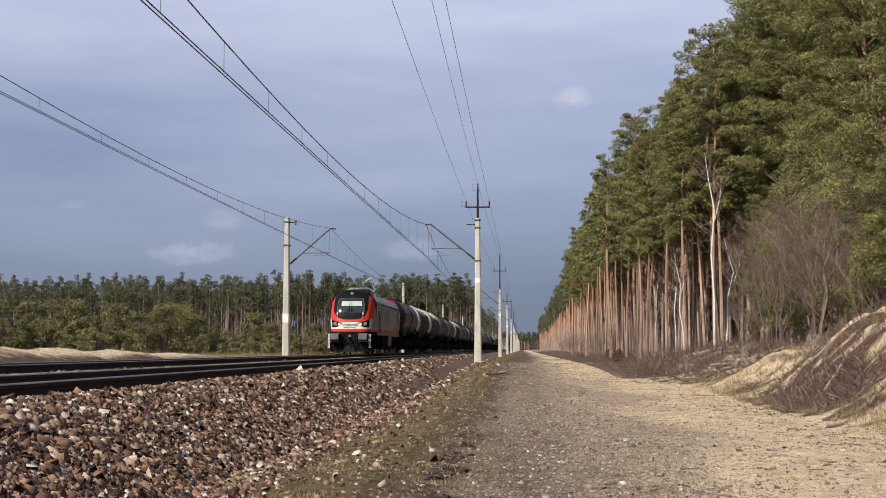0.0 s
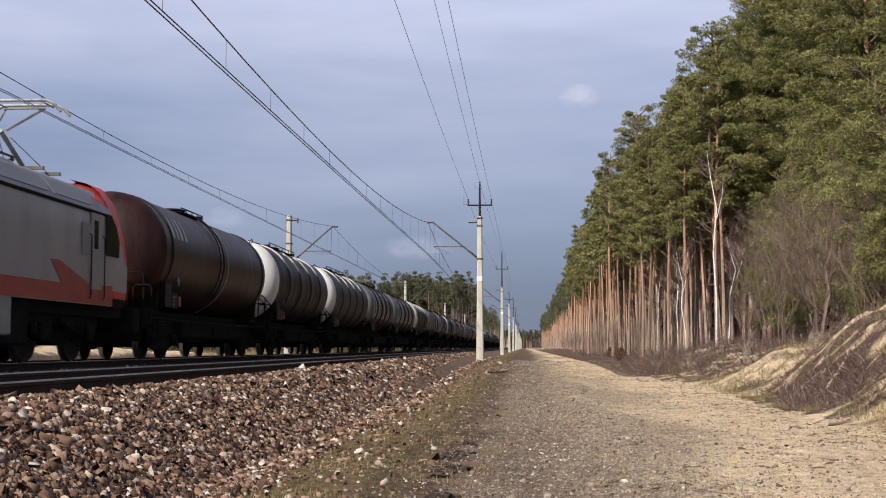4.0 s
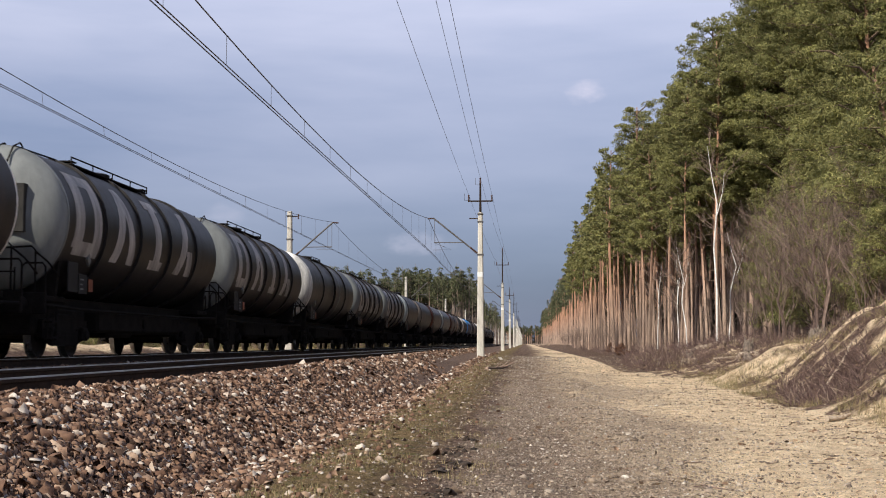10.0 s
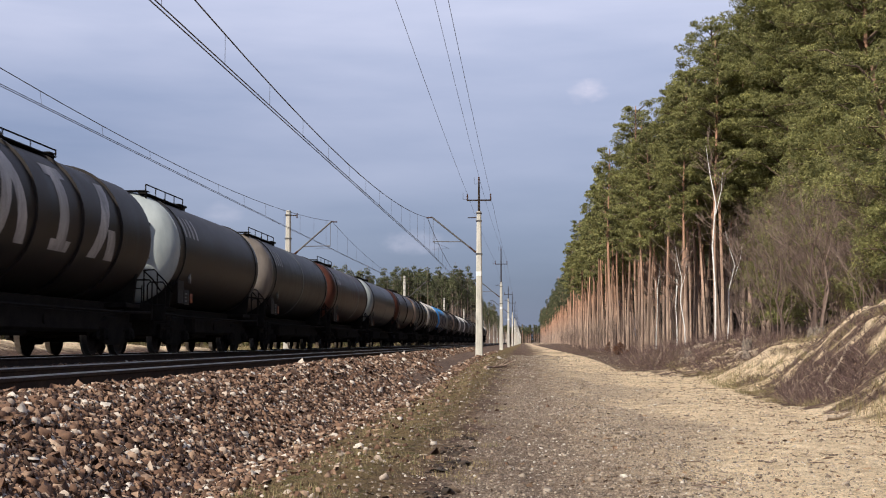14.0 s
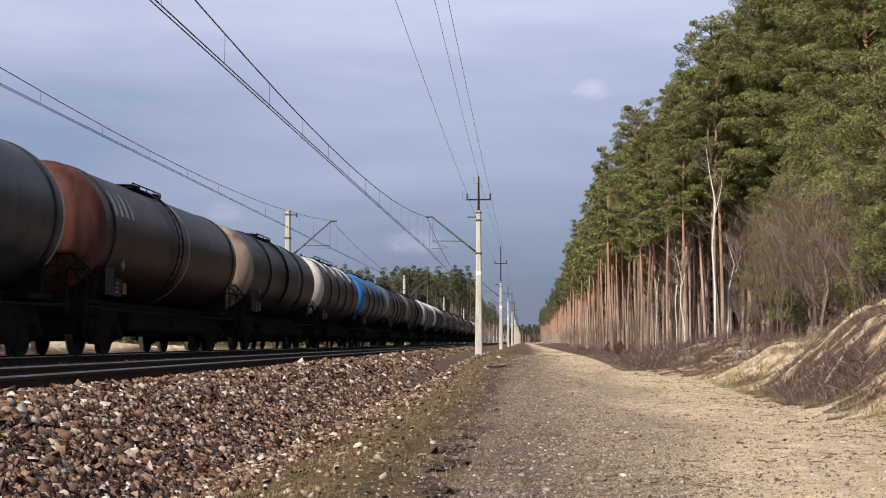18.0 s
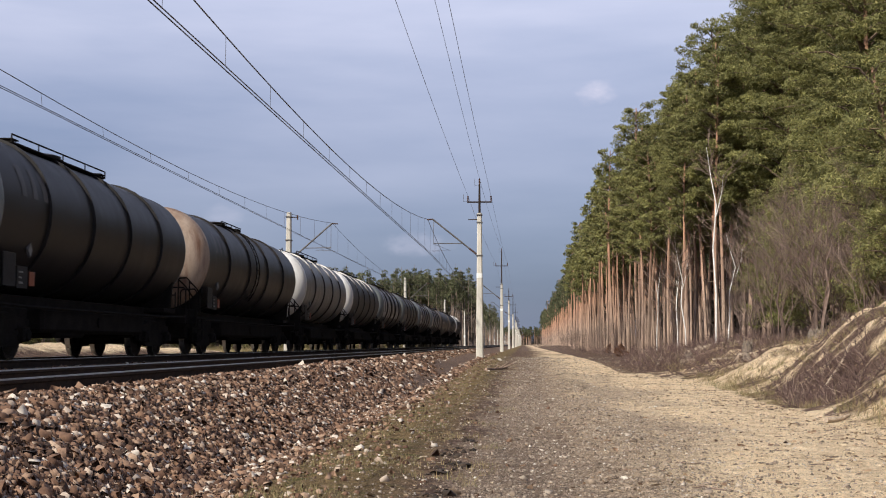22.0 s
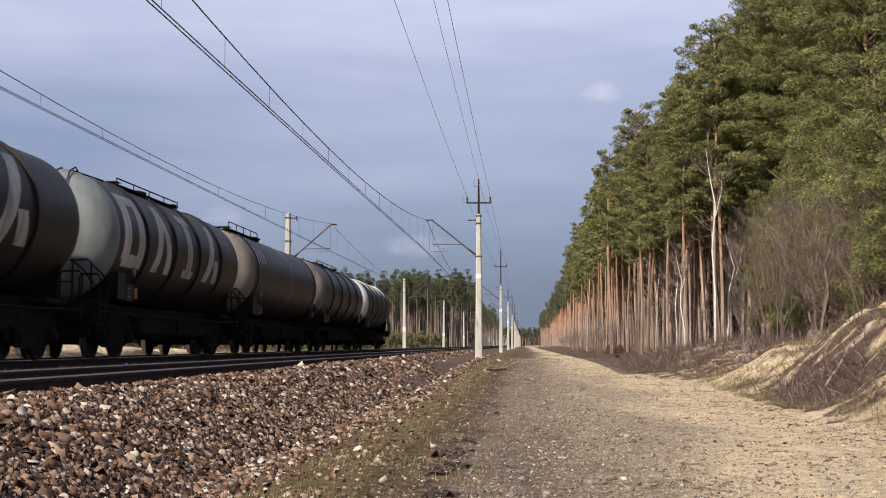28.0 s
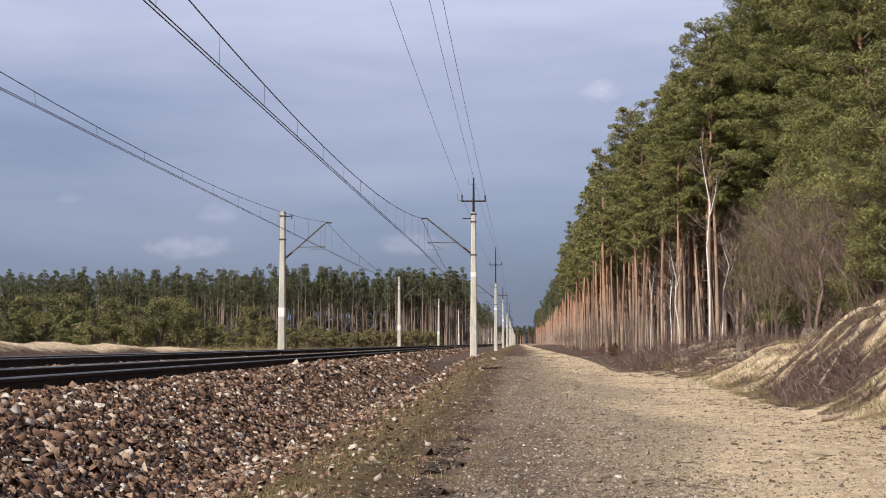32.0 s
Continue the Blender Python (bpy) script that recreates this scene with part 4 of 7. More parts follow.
def tank_wagon(length, body, end, rib=None, ribs=4, ring=None, marks="", mark_mat=None, rail_top=True, ladder=False, hazard=False):
    """A bogie tank wagon; y = 0 where the leading end meets the barrel, z = 0 on the rail."""
    ob = new("tank_wagon")
    b = length - END_GAP
    rib = rib or body
    g = Geo().lathe([(0.0, TANK_R), (b * 0.25, TANK_R), (b * 0.5, TANK_R), (b * 0.75, TANK_R), (b, TANK_R)], "y", 48, 0, (0, 0, TANK_Z))
    part("barrel", g, body, ob)
    part("front_end", Geo().lathe(END_PROF[::-1], "y", 48, 0, (0, 0, TANK_Z)), end, ob, "domed tank end, cleaner than the barrel")
    part("rear_end", Geo().lathe([(b - s, r) for s, r in END_PROF], "y", 48, 0, (0, 0, TANK_Z)), end, ob)
    part("weld_band", Geo().lathe([(-0.03, TANK_R), (-0.03, TANK_R + 0.008), (0.05, TANK_R + 0.008), (0.05, TANK_R)], "y", 48, 0, (0, 0, TANK_Z)), end, ob)
    h = 0.055
    for i in range(ribs):
        y = b * (i + 0.9) / (ribs + 0.8)
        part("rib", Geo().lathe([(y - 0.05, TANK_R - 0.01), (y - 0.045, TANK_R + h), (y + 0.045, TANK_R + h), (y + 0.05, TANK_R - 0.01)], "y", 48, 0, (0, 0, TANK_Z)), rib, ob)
    if not ribs:  # dark straps near the ends of a smooth barrel
        for y in (0.62, b - 0.38):
            part("strap", Geo().lathe([(y - 0.06, TANK_R - 0.01), (y - 0.055, TANK_R + 0.03), (y + 0.055, TANK_R + 0.03), (y + 0.06, TANK_R - 0.01)], "y", 48, 0, (0, 0, TANK_Z)), GRIME2, ob)
    if ring:
        y = b * ring
        part("light_band", Geo().lathe([(y - 0.06, TANK_R - 0.01), (y - 0.055, TANK_R + 0.012), (y + 0.055, TANK_R + 0.012), (y + 0.06, TANK_R - 0.01)], "y", 48, 0, (0, 0, TANK_Z)), GREY, ob, "light painted band round the barrel")
    # underframe
    g = Geo()
    for s in (-1, 1):
        g.box(s * 0.55 - 0.07, s * 0.55 + 0.07, -0.75, b + 0.75, 0.98, 1.24, 0, 0.015)
    for y in (-0.78, b + 0.66):
        g.box(-1.32, 1.32, y, y + 0.12, 0.84, 1.26, 0, 0.02)
    for y in (0.25, b - 0.25):
        g.box(-1.15, 1.15, y - 0.55, y + 0.55, 1.1, 1.22, 0, 0.02)
        for s in (-1, 1):
            g.add([(s * 0.3, y - 0.06, 1.2), (s * 1.15, y - 0.06, 1.2), (s * 1.22, y - 0.06, 1.95), (s * 0.95, y - 0.06, 1.62), (s * 0.3, y - 0.06, 1.32),
                   (s * 0.3, y + 0.06, 1.2), (s * 1.15, y + 0.06, 1.2), (s * 1.22, y + 0.06, 1.95), (s * 0.95, y + 0.06, 1.62), (s * 0.3, y + 0.06, 1.32)],
                  [(0, 1, 2, 3, 4), (9, 8, 7, 6, 5), (0, 5, 6, 1), (1, 6, 7, 2), (2, 7, 8, 3), (3, 8, 9, 4)])
    for s in (-1, 1):
        g.tube([(s * 1.28, -0.7, 1.02), (s * 1.28, 1.6, 0.98), (s * 1.28, b - 1.6, 0.98), (s * 1.28, b + 0.7, 1.02)], 0.035, 5)
    part("underframe", g, BLACK, ob)
    g = Geo().box(-0.45, 0.45, b * 0.38, b * 0.38 + 1.1, 0.55, 0.95, 0, 0.05).lathe([(b * 0.58, 0.0), (b * 0.58, 0.19), (b * 0.58 + 1.0, 0.19), (b * 0.58 + 1.0, 0.0)], "y", 14, 0, (0.35, 0, 0.78))
    g.box(-1.18, 1.18, 2.75, b - 2.75, 0.52, 1.0, 0, 0.06)
    g.box(-1.1, 1.1, b * 0.3, b * 0.45, 0.42, 0.65, 0, 0.06)
    part("brake_gear", g, BLACK, ob)
    part("outlet_valve", VALVE, None, ob, at=pose(0, b * 0.5, 0))
    for y, rz in ((-0.78, 0), (b + 0.78, 180)):
        for x in (-0.875, 0.875):
            part("buffer", BUFFER, None, ob, at=pose(x, y, 1.05, 0, 0, rz))
        part("coupling", HOOK, None, ob, at=pose(0, y, 1.04, 0, 0, rz))
    bogie(ob, 1.2)
    bogie(ob, b - 1.2)
    part("end_railing", RAILING, None, ob, at=pose(0, -0.72, 1.24))
    part("end_railing", RAILING, None, ob, at=pose(0, b + 0.72, 1.24))
    part("steps", STEPS, None, ob, at=pose(0, -0.5, 1.0))
    part("manhole", MANHOLE, None, ob, at=pose(0, b * 0.46, 0))
    y0, y1 = ((b * 0.20, b * 0.66) if ribs else (-0.25, b * 0.34)) if rail_top else (b * 0.36, b * 0.56)
    wz = 4.15
    g = Geo().box(-0.62, -0.42, y0, y1, wz, wz + 0.03).box(0.42, 0.62, y0, y1, wz, wz + 0.03).box(-0.62, 0.62, y0, y0 + 0.35, 4.215, 4.24).box(-0.62, 0.62, y1 - 0.35, y1, 4.215, 4.24)
    for x in (-0.6, 0.6):
        for y in (y0 + 0.1, (y0 + y1) / 2, y1 - 0.1):
            g.box(x - 0.02, x + 0.02, y - 0.02, y + 0.02, 3.98, wz + 0.06)
    part("walkway", g, BLACK, ob)
    g = Geo()
    hr = (0.16 if ribs else 0.24) if rail_top else 0.12
    for x in (-0.62, 0.62):
        g.tube([(x, y0, wz), (x, y0, wz + hr), (x, y1, wz + hr), (x, y1, wz)], 0.018, 5)
        for k in range(1, 4):
            y = y0 + (y1 - y0) * k / 4
            g.tube([(x, y, wz), (x, y, wz + hr)], 0.014, 4)
    if rail_top and ribs:  # pipe along the crown and hooped grips over the leading end
        g.tube([(0.3, 0.1, 4.20), (0.3, y0, 4.24)], 0.02, 5)
        for x in (0.1, 0.42):
            g.tube([(x, 0.25, 4.18), (x, 0.1, 4.26), (x, -0.25, 4.14), (x, -0.52, 3.82), (x, -0.56, 3.55)], 0.018, 5)
    part("handrail", g, BLACK, ob)
    if ladder:
        g = Geo().box(-0.3, -0.05, -0.2, y0, 4.205, 4.23).tube([(-0.3, -0.3, 4.1), (-0.32, -0.55, 3.8), (-0.32, -0.72, 2.2), (-0.32, -0.72, 1.2)], 0.018, 5).tube([(-0.05, -0.3, 4.1), (-0.04, -0.55, 3.8), (-0.04, -0.72, 2.2), (-0.04, -0.72, 1.2)], 0.018, 5)
        for k in range(9):
            g.tube([(-0.32, -0.7, 1.5 + 0.28 * k), (-0.04, -0.7, 1.5 + 0.28 * k)], 0.012, 4)
        part("end_ladder", g.move(Matrix.Translation((-0.55, 0, 0))), BLACK, ob)
    if not rail_top:
        g = Geo()
        ym = b * 0.46
        for dy in (-0.2, 0.2):
            pts = [((TANK_R + 0.09) * math.cos(radians(a)), ym + dy, TANK_Z + (TANK_R + 0.09) * math.sin(radians(a))) for a in range(-40, 85, 12)]
            g.tube(pts, 0.02, 5)
        for a in range(-36, 80, 9):
            p = ((TANK_R + 0.09) * math.cos(radians(a)), TANK_Z + (TANK_R + 0.09) * math.sin(radians(a)))
            g.tube([(p[0], ym - 0.2, p[1]), (p[0], ym + 0.2, p[1])], 0.013, 4)
        part("side_ladder", g, BLACK, ob)
    # data panel and plates low on the side
    part("data_panel", Geo().box(1.30, 1.33, 1.05, 1.55, 1.30, 1.70, 0, 0.005), PLATE_GREY, ob)
    part("warning_plate", Geo().box(1.332, 1.345, 1.60, 1.86, 1.36, 1.62, 0, 0.003), PLATE, ob, "small orange warning plate")
    part("marking", Geo().box(1.332, 1.340, 1.12, 1.30, 1.38, 1.42).box(1.332, 1.340, 1.12, 1.26, 1.48, 1.51).box(1.332, 1.340, 1.12, 1.32, 1.58, 1.61), TICK, ob, smooth=0)
    part("side_panel", Geo().box(1.31, 1.335, 0.42, 0.98, 1.32, 1.92, 0, 0.005), PLATE_GREY, ob, "dark panel low on the side")
    q = [(1.352, 1.60 + dy, 2.02 + dz) for dy, dz in ((0, -0.14), (0.10, 0), (0, 0.14), (-0.10, 0))]
    part("placard", Geo().add(q + [(1.30, y, z) for _, y, z in q], [(0, 1, 2, 3), (7, 6, 5, 4), (0, 4, 5, 1), (1, 5, 6, 2), (2, 6, 7, 3), (3, 7, 4, 0)]), TICK, ob, "small pale diamond placard", smooth=0)
    if marks == "big":
        for g in big_marks(b):
            part("painted_mark", g, mark_mat or LETTER, ob, "large faded painted block")
    elif marks == "small":
        for g in small_marks(0.55 + 0.2):
            part("painted_mark", g, LETTER, ob)
    elif marks == "mid":
        for g in small_marks(0.9, 3, 0.42, 8):
            part("painted_mark", g, LETTER_DIM, ob)
    if hazard:
        part("hazard_panel", Geo().box(0.28, 0.84, -0.70, -0.46, 2.42, 3.36, 0, 0.01), PLATE_GREY, ob, "dark grey panel behind the hazard plates")
        for k, (z, tri) in enumerate(((3.15, True), (2.92, True), (2.66, False))):
            r = 0.13
            pts = [(0, r), (-r, -r * 0.75), (r, -r * 0.75)] if tri else [(-r, -r), (r, -r), (r, r), (-r, r)]
            q = Geo().add([(0.55 + x, -0.725, z + s) for x, s in pts] + [(0.55 + x, -0.695, z + s) for x, s in pts],
                          [tuple(range(len(pts))), tuple(range(len(pts), 2 * len(pts)))[::-1]] + [(i, i + len(pts), (i + 1) % len(pts) + len(pts), (i + 1) % len(pts)) for i in range(len(pts))])
            part("hazard_plate", q, YELLOW if tri else PLATE, ob, "small hazard plate", smooth=0)
    return ob


G = dict(marks="big", rail_top=True)
UNIT = 20.4
FRONT = (4.757, 5.484, 6.184, 6.932, 7.636, 8.486, 9.210, 9.932, 10.637, 11.404, 12.096, 12.816, 13.432, 14.186, 14.933, 15.728, 16.470, 17.213, 17.943, 18.654,
         19.369, 20.178, 20.888, 21.606, 22.338, 23.064, 23.770, 24.482, 25.236, 26.035, 26.755)
KINDS = [
    ("dark red tank wagon with a smooth barrel and dull red end", MAROON, DULL_RED, dict(ribs=0, ring=0.55, marks="small", rail_top=False)),
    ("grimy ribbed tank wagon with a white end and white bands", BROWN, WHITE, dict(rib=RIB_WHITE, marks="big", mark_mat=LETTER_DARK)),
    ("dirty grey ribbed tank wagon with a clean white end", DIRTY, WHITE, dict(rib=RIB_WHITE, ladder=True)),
    ("brown-black ribbed tank wagon with large pale painted blocks", GRIME, GREY, G),
    ("brown-black ribbed tank wagon with large pale painted blocks", GRIME, GREY, G),
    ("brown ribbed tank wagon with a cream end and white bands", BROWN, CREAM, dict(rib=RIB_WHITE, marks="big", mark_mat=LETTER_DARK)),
    ("charcoal ribbed tank wagon with grey end and hazard plates", GRIME2, GREY, dict(G, hazard=True)),
    ("brown-black ribbed tank wagon with large pale painted blocks", GRIME, GREY, G),
    ("dark tank wagon with a flaking white end", GRIME2, MOTTLE, dict(ribs=3, ring=0.62, marks="mid", rail_top=False)),
    ("brown-black ribbed tank wagon with large pale painted blocks", GRIME, GREY, G),
    ("brown-black ribbed tank wagon with large pale painted blocks", GRIME, GREY, G),
    ("dull grey-brown smooth tank wagon with a pale end and hazard plates", BROWN, ICE, dict(ribs=0, marks="small", hazard=True, ladder=True)),
    ("dark smooth tank wagon with a beige end and light band", GRIME2, BEIGE, dict(ribs=0, ring=0.5, marks="small")),
    ("dark red smooth tank wagon with a faded red end", MAROON, RED, dict(ribs=0, ring=0.68, marks="small")),
    ("blue-grey smooth tank wagon with a pale blue-grey end", SLATE, ICE, dict(ribs=0, ring=0.55, ladder=True)),
    ("dark red smooth tank wagon with a rusty orange end", MAROON, RED, dict(ribs=0, ring=0.55, marks="small", rail_top=False)),
    ("charcoal ribbed tank wagon with a stained orange and beige end", GRIME2, ORANGE, dict(ribs=3, ring=0.7, marks="mid", rail_top=False)),
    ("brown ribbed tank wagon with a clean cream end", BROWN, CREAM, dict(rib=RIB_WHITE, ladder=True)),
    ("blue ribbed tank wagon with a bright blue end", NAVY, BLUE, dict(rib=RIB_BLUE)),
    ("charcoal ribbed tank wagon with a pale grey end", GRIME2, GREY, dict(marks="mid", rail_top=True)),
    ("charcoal ribbed tank wagon with a stained orange and beige end", GRIME2, ORANGE, dict(ribs=4, rib=GRIME, marks="mid", rail_top=False)),
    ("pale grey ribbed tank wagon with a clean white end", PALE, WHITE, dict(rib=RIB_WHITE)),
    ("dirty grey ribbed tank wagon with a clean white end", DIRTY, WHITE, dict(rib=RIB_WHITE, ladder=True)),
    ("brown-black ribbed tank wagon with large pale painted blocks", GRIME, GREY, G),
    ("brown ribbed tank wagon with a pale grey end", BROWN, GREY, dict()),
    ("brown-black ribbed tank wagon with large pale painted blocks", GRIME, GREY, G),
    ("brown-black ribbed tank wagon with large pale painted blocks", GRIME, GREY, G),
    ("dark brown smooth tank wagon with a beige end and light band", BROWN, BEIGE, dict(ribs=0, ring=0.55, marks="small")),
    ("dark ribbed tank wagon with a beige-grey end", GRIME2, BEIGE, dict(ribs=4, ring=0.66, marks="mid")),
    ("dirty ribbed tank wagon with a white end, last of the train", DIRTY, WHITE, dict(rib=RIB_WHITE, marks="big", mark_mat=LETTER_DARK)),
]
wagons = []
for i, (label, body, end, opt) in enumerate(KINDS):
    w = tank_wagon((FRONT[i + 1] - FRONT[i]) * UNIT, body, end, **opt)
    tagged(w, label, "tank wagon", "tank wagons of the train")
    wagons.append((w, FRONT[i] * UNIT))
part("tail_lamp", Geo().lathe([(0, 0.09), (0.1, 0.09), (0.12, 0.07)], "y", 12, 0, (-0.95, 0, 1.55)), mat("tail_red", (0.4, 0.02, 0.02)), wagons[-1][0], at=pose(0, (FRONT[30] - FRONT[29]) * UNIT - END_GAP + 0.8, 0))

# ---------------------------------------------------------------- train: locomotive
L_RED = mat("loco_red", (0.60, 0.035, 0.018), (0.52, 0.035, 0.02), 1.5, 0.42, 0, 0.02, 60, speck=0.06, coat=0.04, spec=0.3)
L_WHITE = mat("loco_white", (0.74, 0.73, 0.70), (0.66, 0.65, 0.62), 1.5, 0.35, 0, 0.02, 60, speck=0.06, coat=0.3)
L_GREY = mat("loco_light_grey", (0.26, 0.25, 0.24), (0.215, 0.205, 0.195), 1.2, 0.4, 0, 0.03, 50, streak=(1, 1, 0.3), speck=0.08)
L_PANEL = mat("loco_dark_grey_panel", (0.16, 0.155, 0.15), (0.2, 0.195, 0.19), 1.2, 0.45, 0, 0.03)
L_ROOF = mat("loco_roof_grey", (0.15, 0.15, 0.155), (0.24, 0.24, 0.245), 1.5, 0.5, 0, 0.05)
PANTO = mat("pantograph_grey", (0.22, 0.22, 0.225), (0.34, 0.34, 0.34), 4, 0.5, 0.4, 0)
L_BLACK = mat("loco_satin_black", (0.006, 0.006, 0.0065), (0.009, 0.009, 0.0095), 2, 0.5, 0, 0, spec=0.08)
L_UNDER = mat("loco_underframe", (0.007, 0.0065, 0.006), (0.016, 0.0145, 0.013), 3, 0.9, 0.0, 0.15, spec=0.06)
GLASS = mat("dark_window_glass", (0.008, 0.009, 0.010), (0.012, 0.014, 0.015), 2, 0.12, 0, 0, speck=0.0, rvar=0.02, spec=0.06)
SCREEN = mat("tinted_windscreen", (0.022, 0.030, 0.032), (0.04, 0.052, 0.054), 1.5, 0.1, 0, 0, speck=0.0, rvar=0.02)
BLIND = mat("pale_green_cab_blind", (0.42, 0.52, 0.48), (0.36, 0.46, 0.42), 2, 0.4, 0, 0)
LAMP_WARM = glow("warm_headlamp", (0.9, 0.55, 0.25), 0.45)
LAMP_GLASS = mat("headlamp_glass", (0.35, 0.36, 0.37), (0.2, 0.2, 0.21), 6, 0.1, 0.3, 0)
NUMBER = mat("grey_number_bars", (0.22, 0.22, 0.23), (0.26, 0.26, 0.27), 4, 0.6)

# half-width, setback of the front and roundness, by height
NOSE_Z = (1.18, 1.40, 1.70, 2.00, 2.35, 2.75, 3.10, 3.42, 3.70, 3.88, 3.97)
NOSE_W = (1.30, 1.37, 1.40, 1.42, 1.42, 1.40, 1.36, 1.28, 1.12, 0.88, 0.5)
NOSE_B = (0.02, 0.00, 0.02, 0.06, 0.14, 0.30, 0.50, 0.72, 0.98, 1.22, 1.50)


def nose(u, z):
    """A point of the cab front; u runs from -1 (one side) over 0 (centre) to 1."""
    w, b = np.interp(z, NOSE_Z, NOSE_W), np.interp(z, NOSE_Z, NOSE_B)
    a = min(1.0, abs(u) / 0.8) * math.pi / 2
    s, c = math.sin(a), max(0.0, math.cos(a))
    x = w * (s ** 0.66) * (1 if u >= 0 else -1)
    y = b + 0.85 * (1 - c ** 0.6)
    if abs(u) > 0.8:
        y += (max(2.2, y) - y) * (abs(u) - 0.8) / 0.2
    x *= 0.86 + 0.14 * smooth01((y - b) / 1.9)  # the cab tapers in plan
    return (x, y, z)


def loco():
    ob = new("electric_locomotive")
    LEN = 18.6
    # cab front: a fine sheet split by colour into parts
    parts = {}
    nu, nz = 232, 168
    us = [-1 + 2 * i / nu for i in range(nu + 1)]
    zs = [1.18 + (3.97 - 1.18) * j / nz for j in range(nz + 1)]

    def zone(u, z):
        x, y, _ = nose(u, z)
        a = abs(x)
        inner = (a / 1.05) ** 3.0 + (max(0.0, 2.95 - z) / 0.86) ** 2.8
        back = max(0.0, y - np.interp(z, NOSE_Z, NOSE_B) - 0.55)
        if inner < 1 and back < 0.6:
            return "mask"
        if z > 1.92 + 0.22 * (a / 1.25) ** 4 + 1.15 * max(0.0, back - 0.3):
            return "red_surround"
        if 1.36 < z < 1.53:
            return "red_band"
        if z <= 1.36:
            return "skirt"
        return "white_front" if back < 0.10 else "white_side"

    for face in ((0, 0.0, 1), (1, LEN, -1)):
        sheets = {}
        for j in range(nz):
            for i in range(nu):
                key = zone((us[i] + us[i + 1]) / 2, (zs[j] + zs[j + 1]) / 2)
                g = sheets.setdefault((key, key == "white_side" and us[i] > 0), Geo())
                q = [nose(us[i], zs[j]), nose(us[i + 1], zs[j]), nose(us[i + 1], zs[j + 1]), nose(us[i], zs[j + 1])]
                q = [(x * face[2], face[1] + y * face[2], z) for x, y, z in q]
                g.add(q, [(0, 1, 2, 3)])
        cab = new("cab")
        cab.parent = ob
        for (key, _), g in sheets.items():
            # weld the sheet so that it shades smoothly
            bm = bmesh.new()
            vv = [bm.verts.new(p) for p in g.v]
            for fc in g.f:
                bm.faces.new([vv[k] for k in fc])
            bmesh.ops.remove_doubles(bm, verts=bm.verts, dist=0.0005)
            me = bpy.data.meshes.new(key)
            bm.to_mesh(me)
            bm.free()
            me.materials.append({"mask": L_BLACK, "red_surround": L_RED, "red_band": L_RED, "skirt": L_UNDER, "white_front": L_WHITE, "white_side": L_GREY}[key])
            me.shade_smooth()
            part(key, me, None, cab)
    # body between the cabs
    sec = [(1.40, 1.18), (1.41, 1.25), (1.415, 1.48), (1.42, 2.0), (1.415, 2.6), (1.40, 3.12), (1.36, 3.22), (1.02, 3.66), (0.95, 3.70), (0.5, 3.72)]
    prof = sec + [(-x, z) for x, z in sec[::-1]]
    n = len(prof)
    g = Geo()
    ye = (2.15, 3.0, 5.0, 9.3, 13.5, 16.0, LEN - 2.15)
    for y in ye:
        g.v.extend((x, y, z) for x, z in prof)
    for j in range(len(ye) - 1):
        for i in range(n - 1):
            z = (prof[i][1] + prof[i + 1][1]) / 2
            g.f.append((j * n + i, (j + 1) * n + i, (j + 1) * n + i + 1, j * n + i + 1)[::-1])
            g.m.append(1 if z > 3.15 else 0)
    part("body", g, [L_GREY, L_ROOF], ob, "light grey body side with sloping dark roof edge")
    # cab shoulders close the gap between the front and the lower roof
    for y, s in ((0, 1), (LEN, -1)):
        g = Geo()
        rows = []
        for k, yy in enumerate((1.7, 2.05, 2.4, 2.9)):
            w = 1 - 0.02 * k
            top = 3.96 - 0.05 * k ** 1.4
            rows.append([(x * s, y + yy * s, z) for x, z in [(1.405, 2.95), (1.345 * w, 3.25), (1.24 * w, 3.5), (0.98, top - 0.14), (0.6, top), (0, top), (-0.6, top), (-0.98, top - 0.14), (-1.24 * w, 3.5), (-1.345 * w, 3.25), (-1.405, 2.95)]])
        for r in rows:
            g.v.extend(r)
        for j in range(3):
            for i in range(10):
                g.f.append((j * 11 + i, (j + 1) * 11 + i, (j + 1) * 11 + i + 1, j * 11 + i + 1)[::-1])
                g.m.append(0)
        g.f.append(tuple(range(33, 44)))
        g.m.append(0)
        part("cab_roof", g, L_RED, ob, "red cab roof")
    for s in (1, -1):
        x = 1.425 * s
        # stripe with a wedge rising towards the trailing end
        pts = [(2.3, 1.20), (16.4, 1.20), (16.4, 1.62), (14.9, 1.60), (13.2, 1.98), (12.7, 1.98), (13.3, 1.55), (2.9, 1.55), (2.3, 1.40)]
        g = Geo().add([(x, y, z) for y, z in pts] + [(x + 0.006 * s, y, z) for y, z in pts], [tuple(range(9, 18)), tuple(range(9))[::-1]] + [(i, (i + 1) % 9, (i + 1) % 9 + 9, i + 9) for i in range(9)])
        part("red_stripe", g, mat("faded_red_stripe", (0.30, 0.03, 0.022), (0.24, 0.03, 0.024), 2, 0.45), ob, "darker red stripe along the foot of the side", smooth=0)
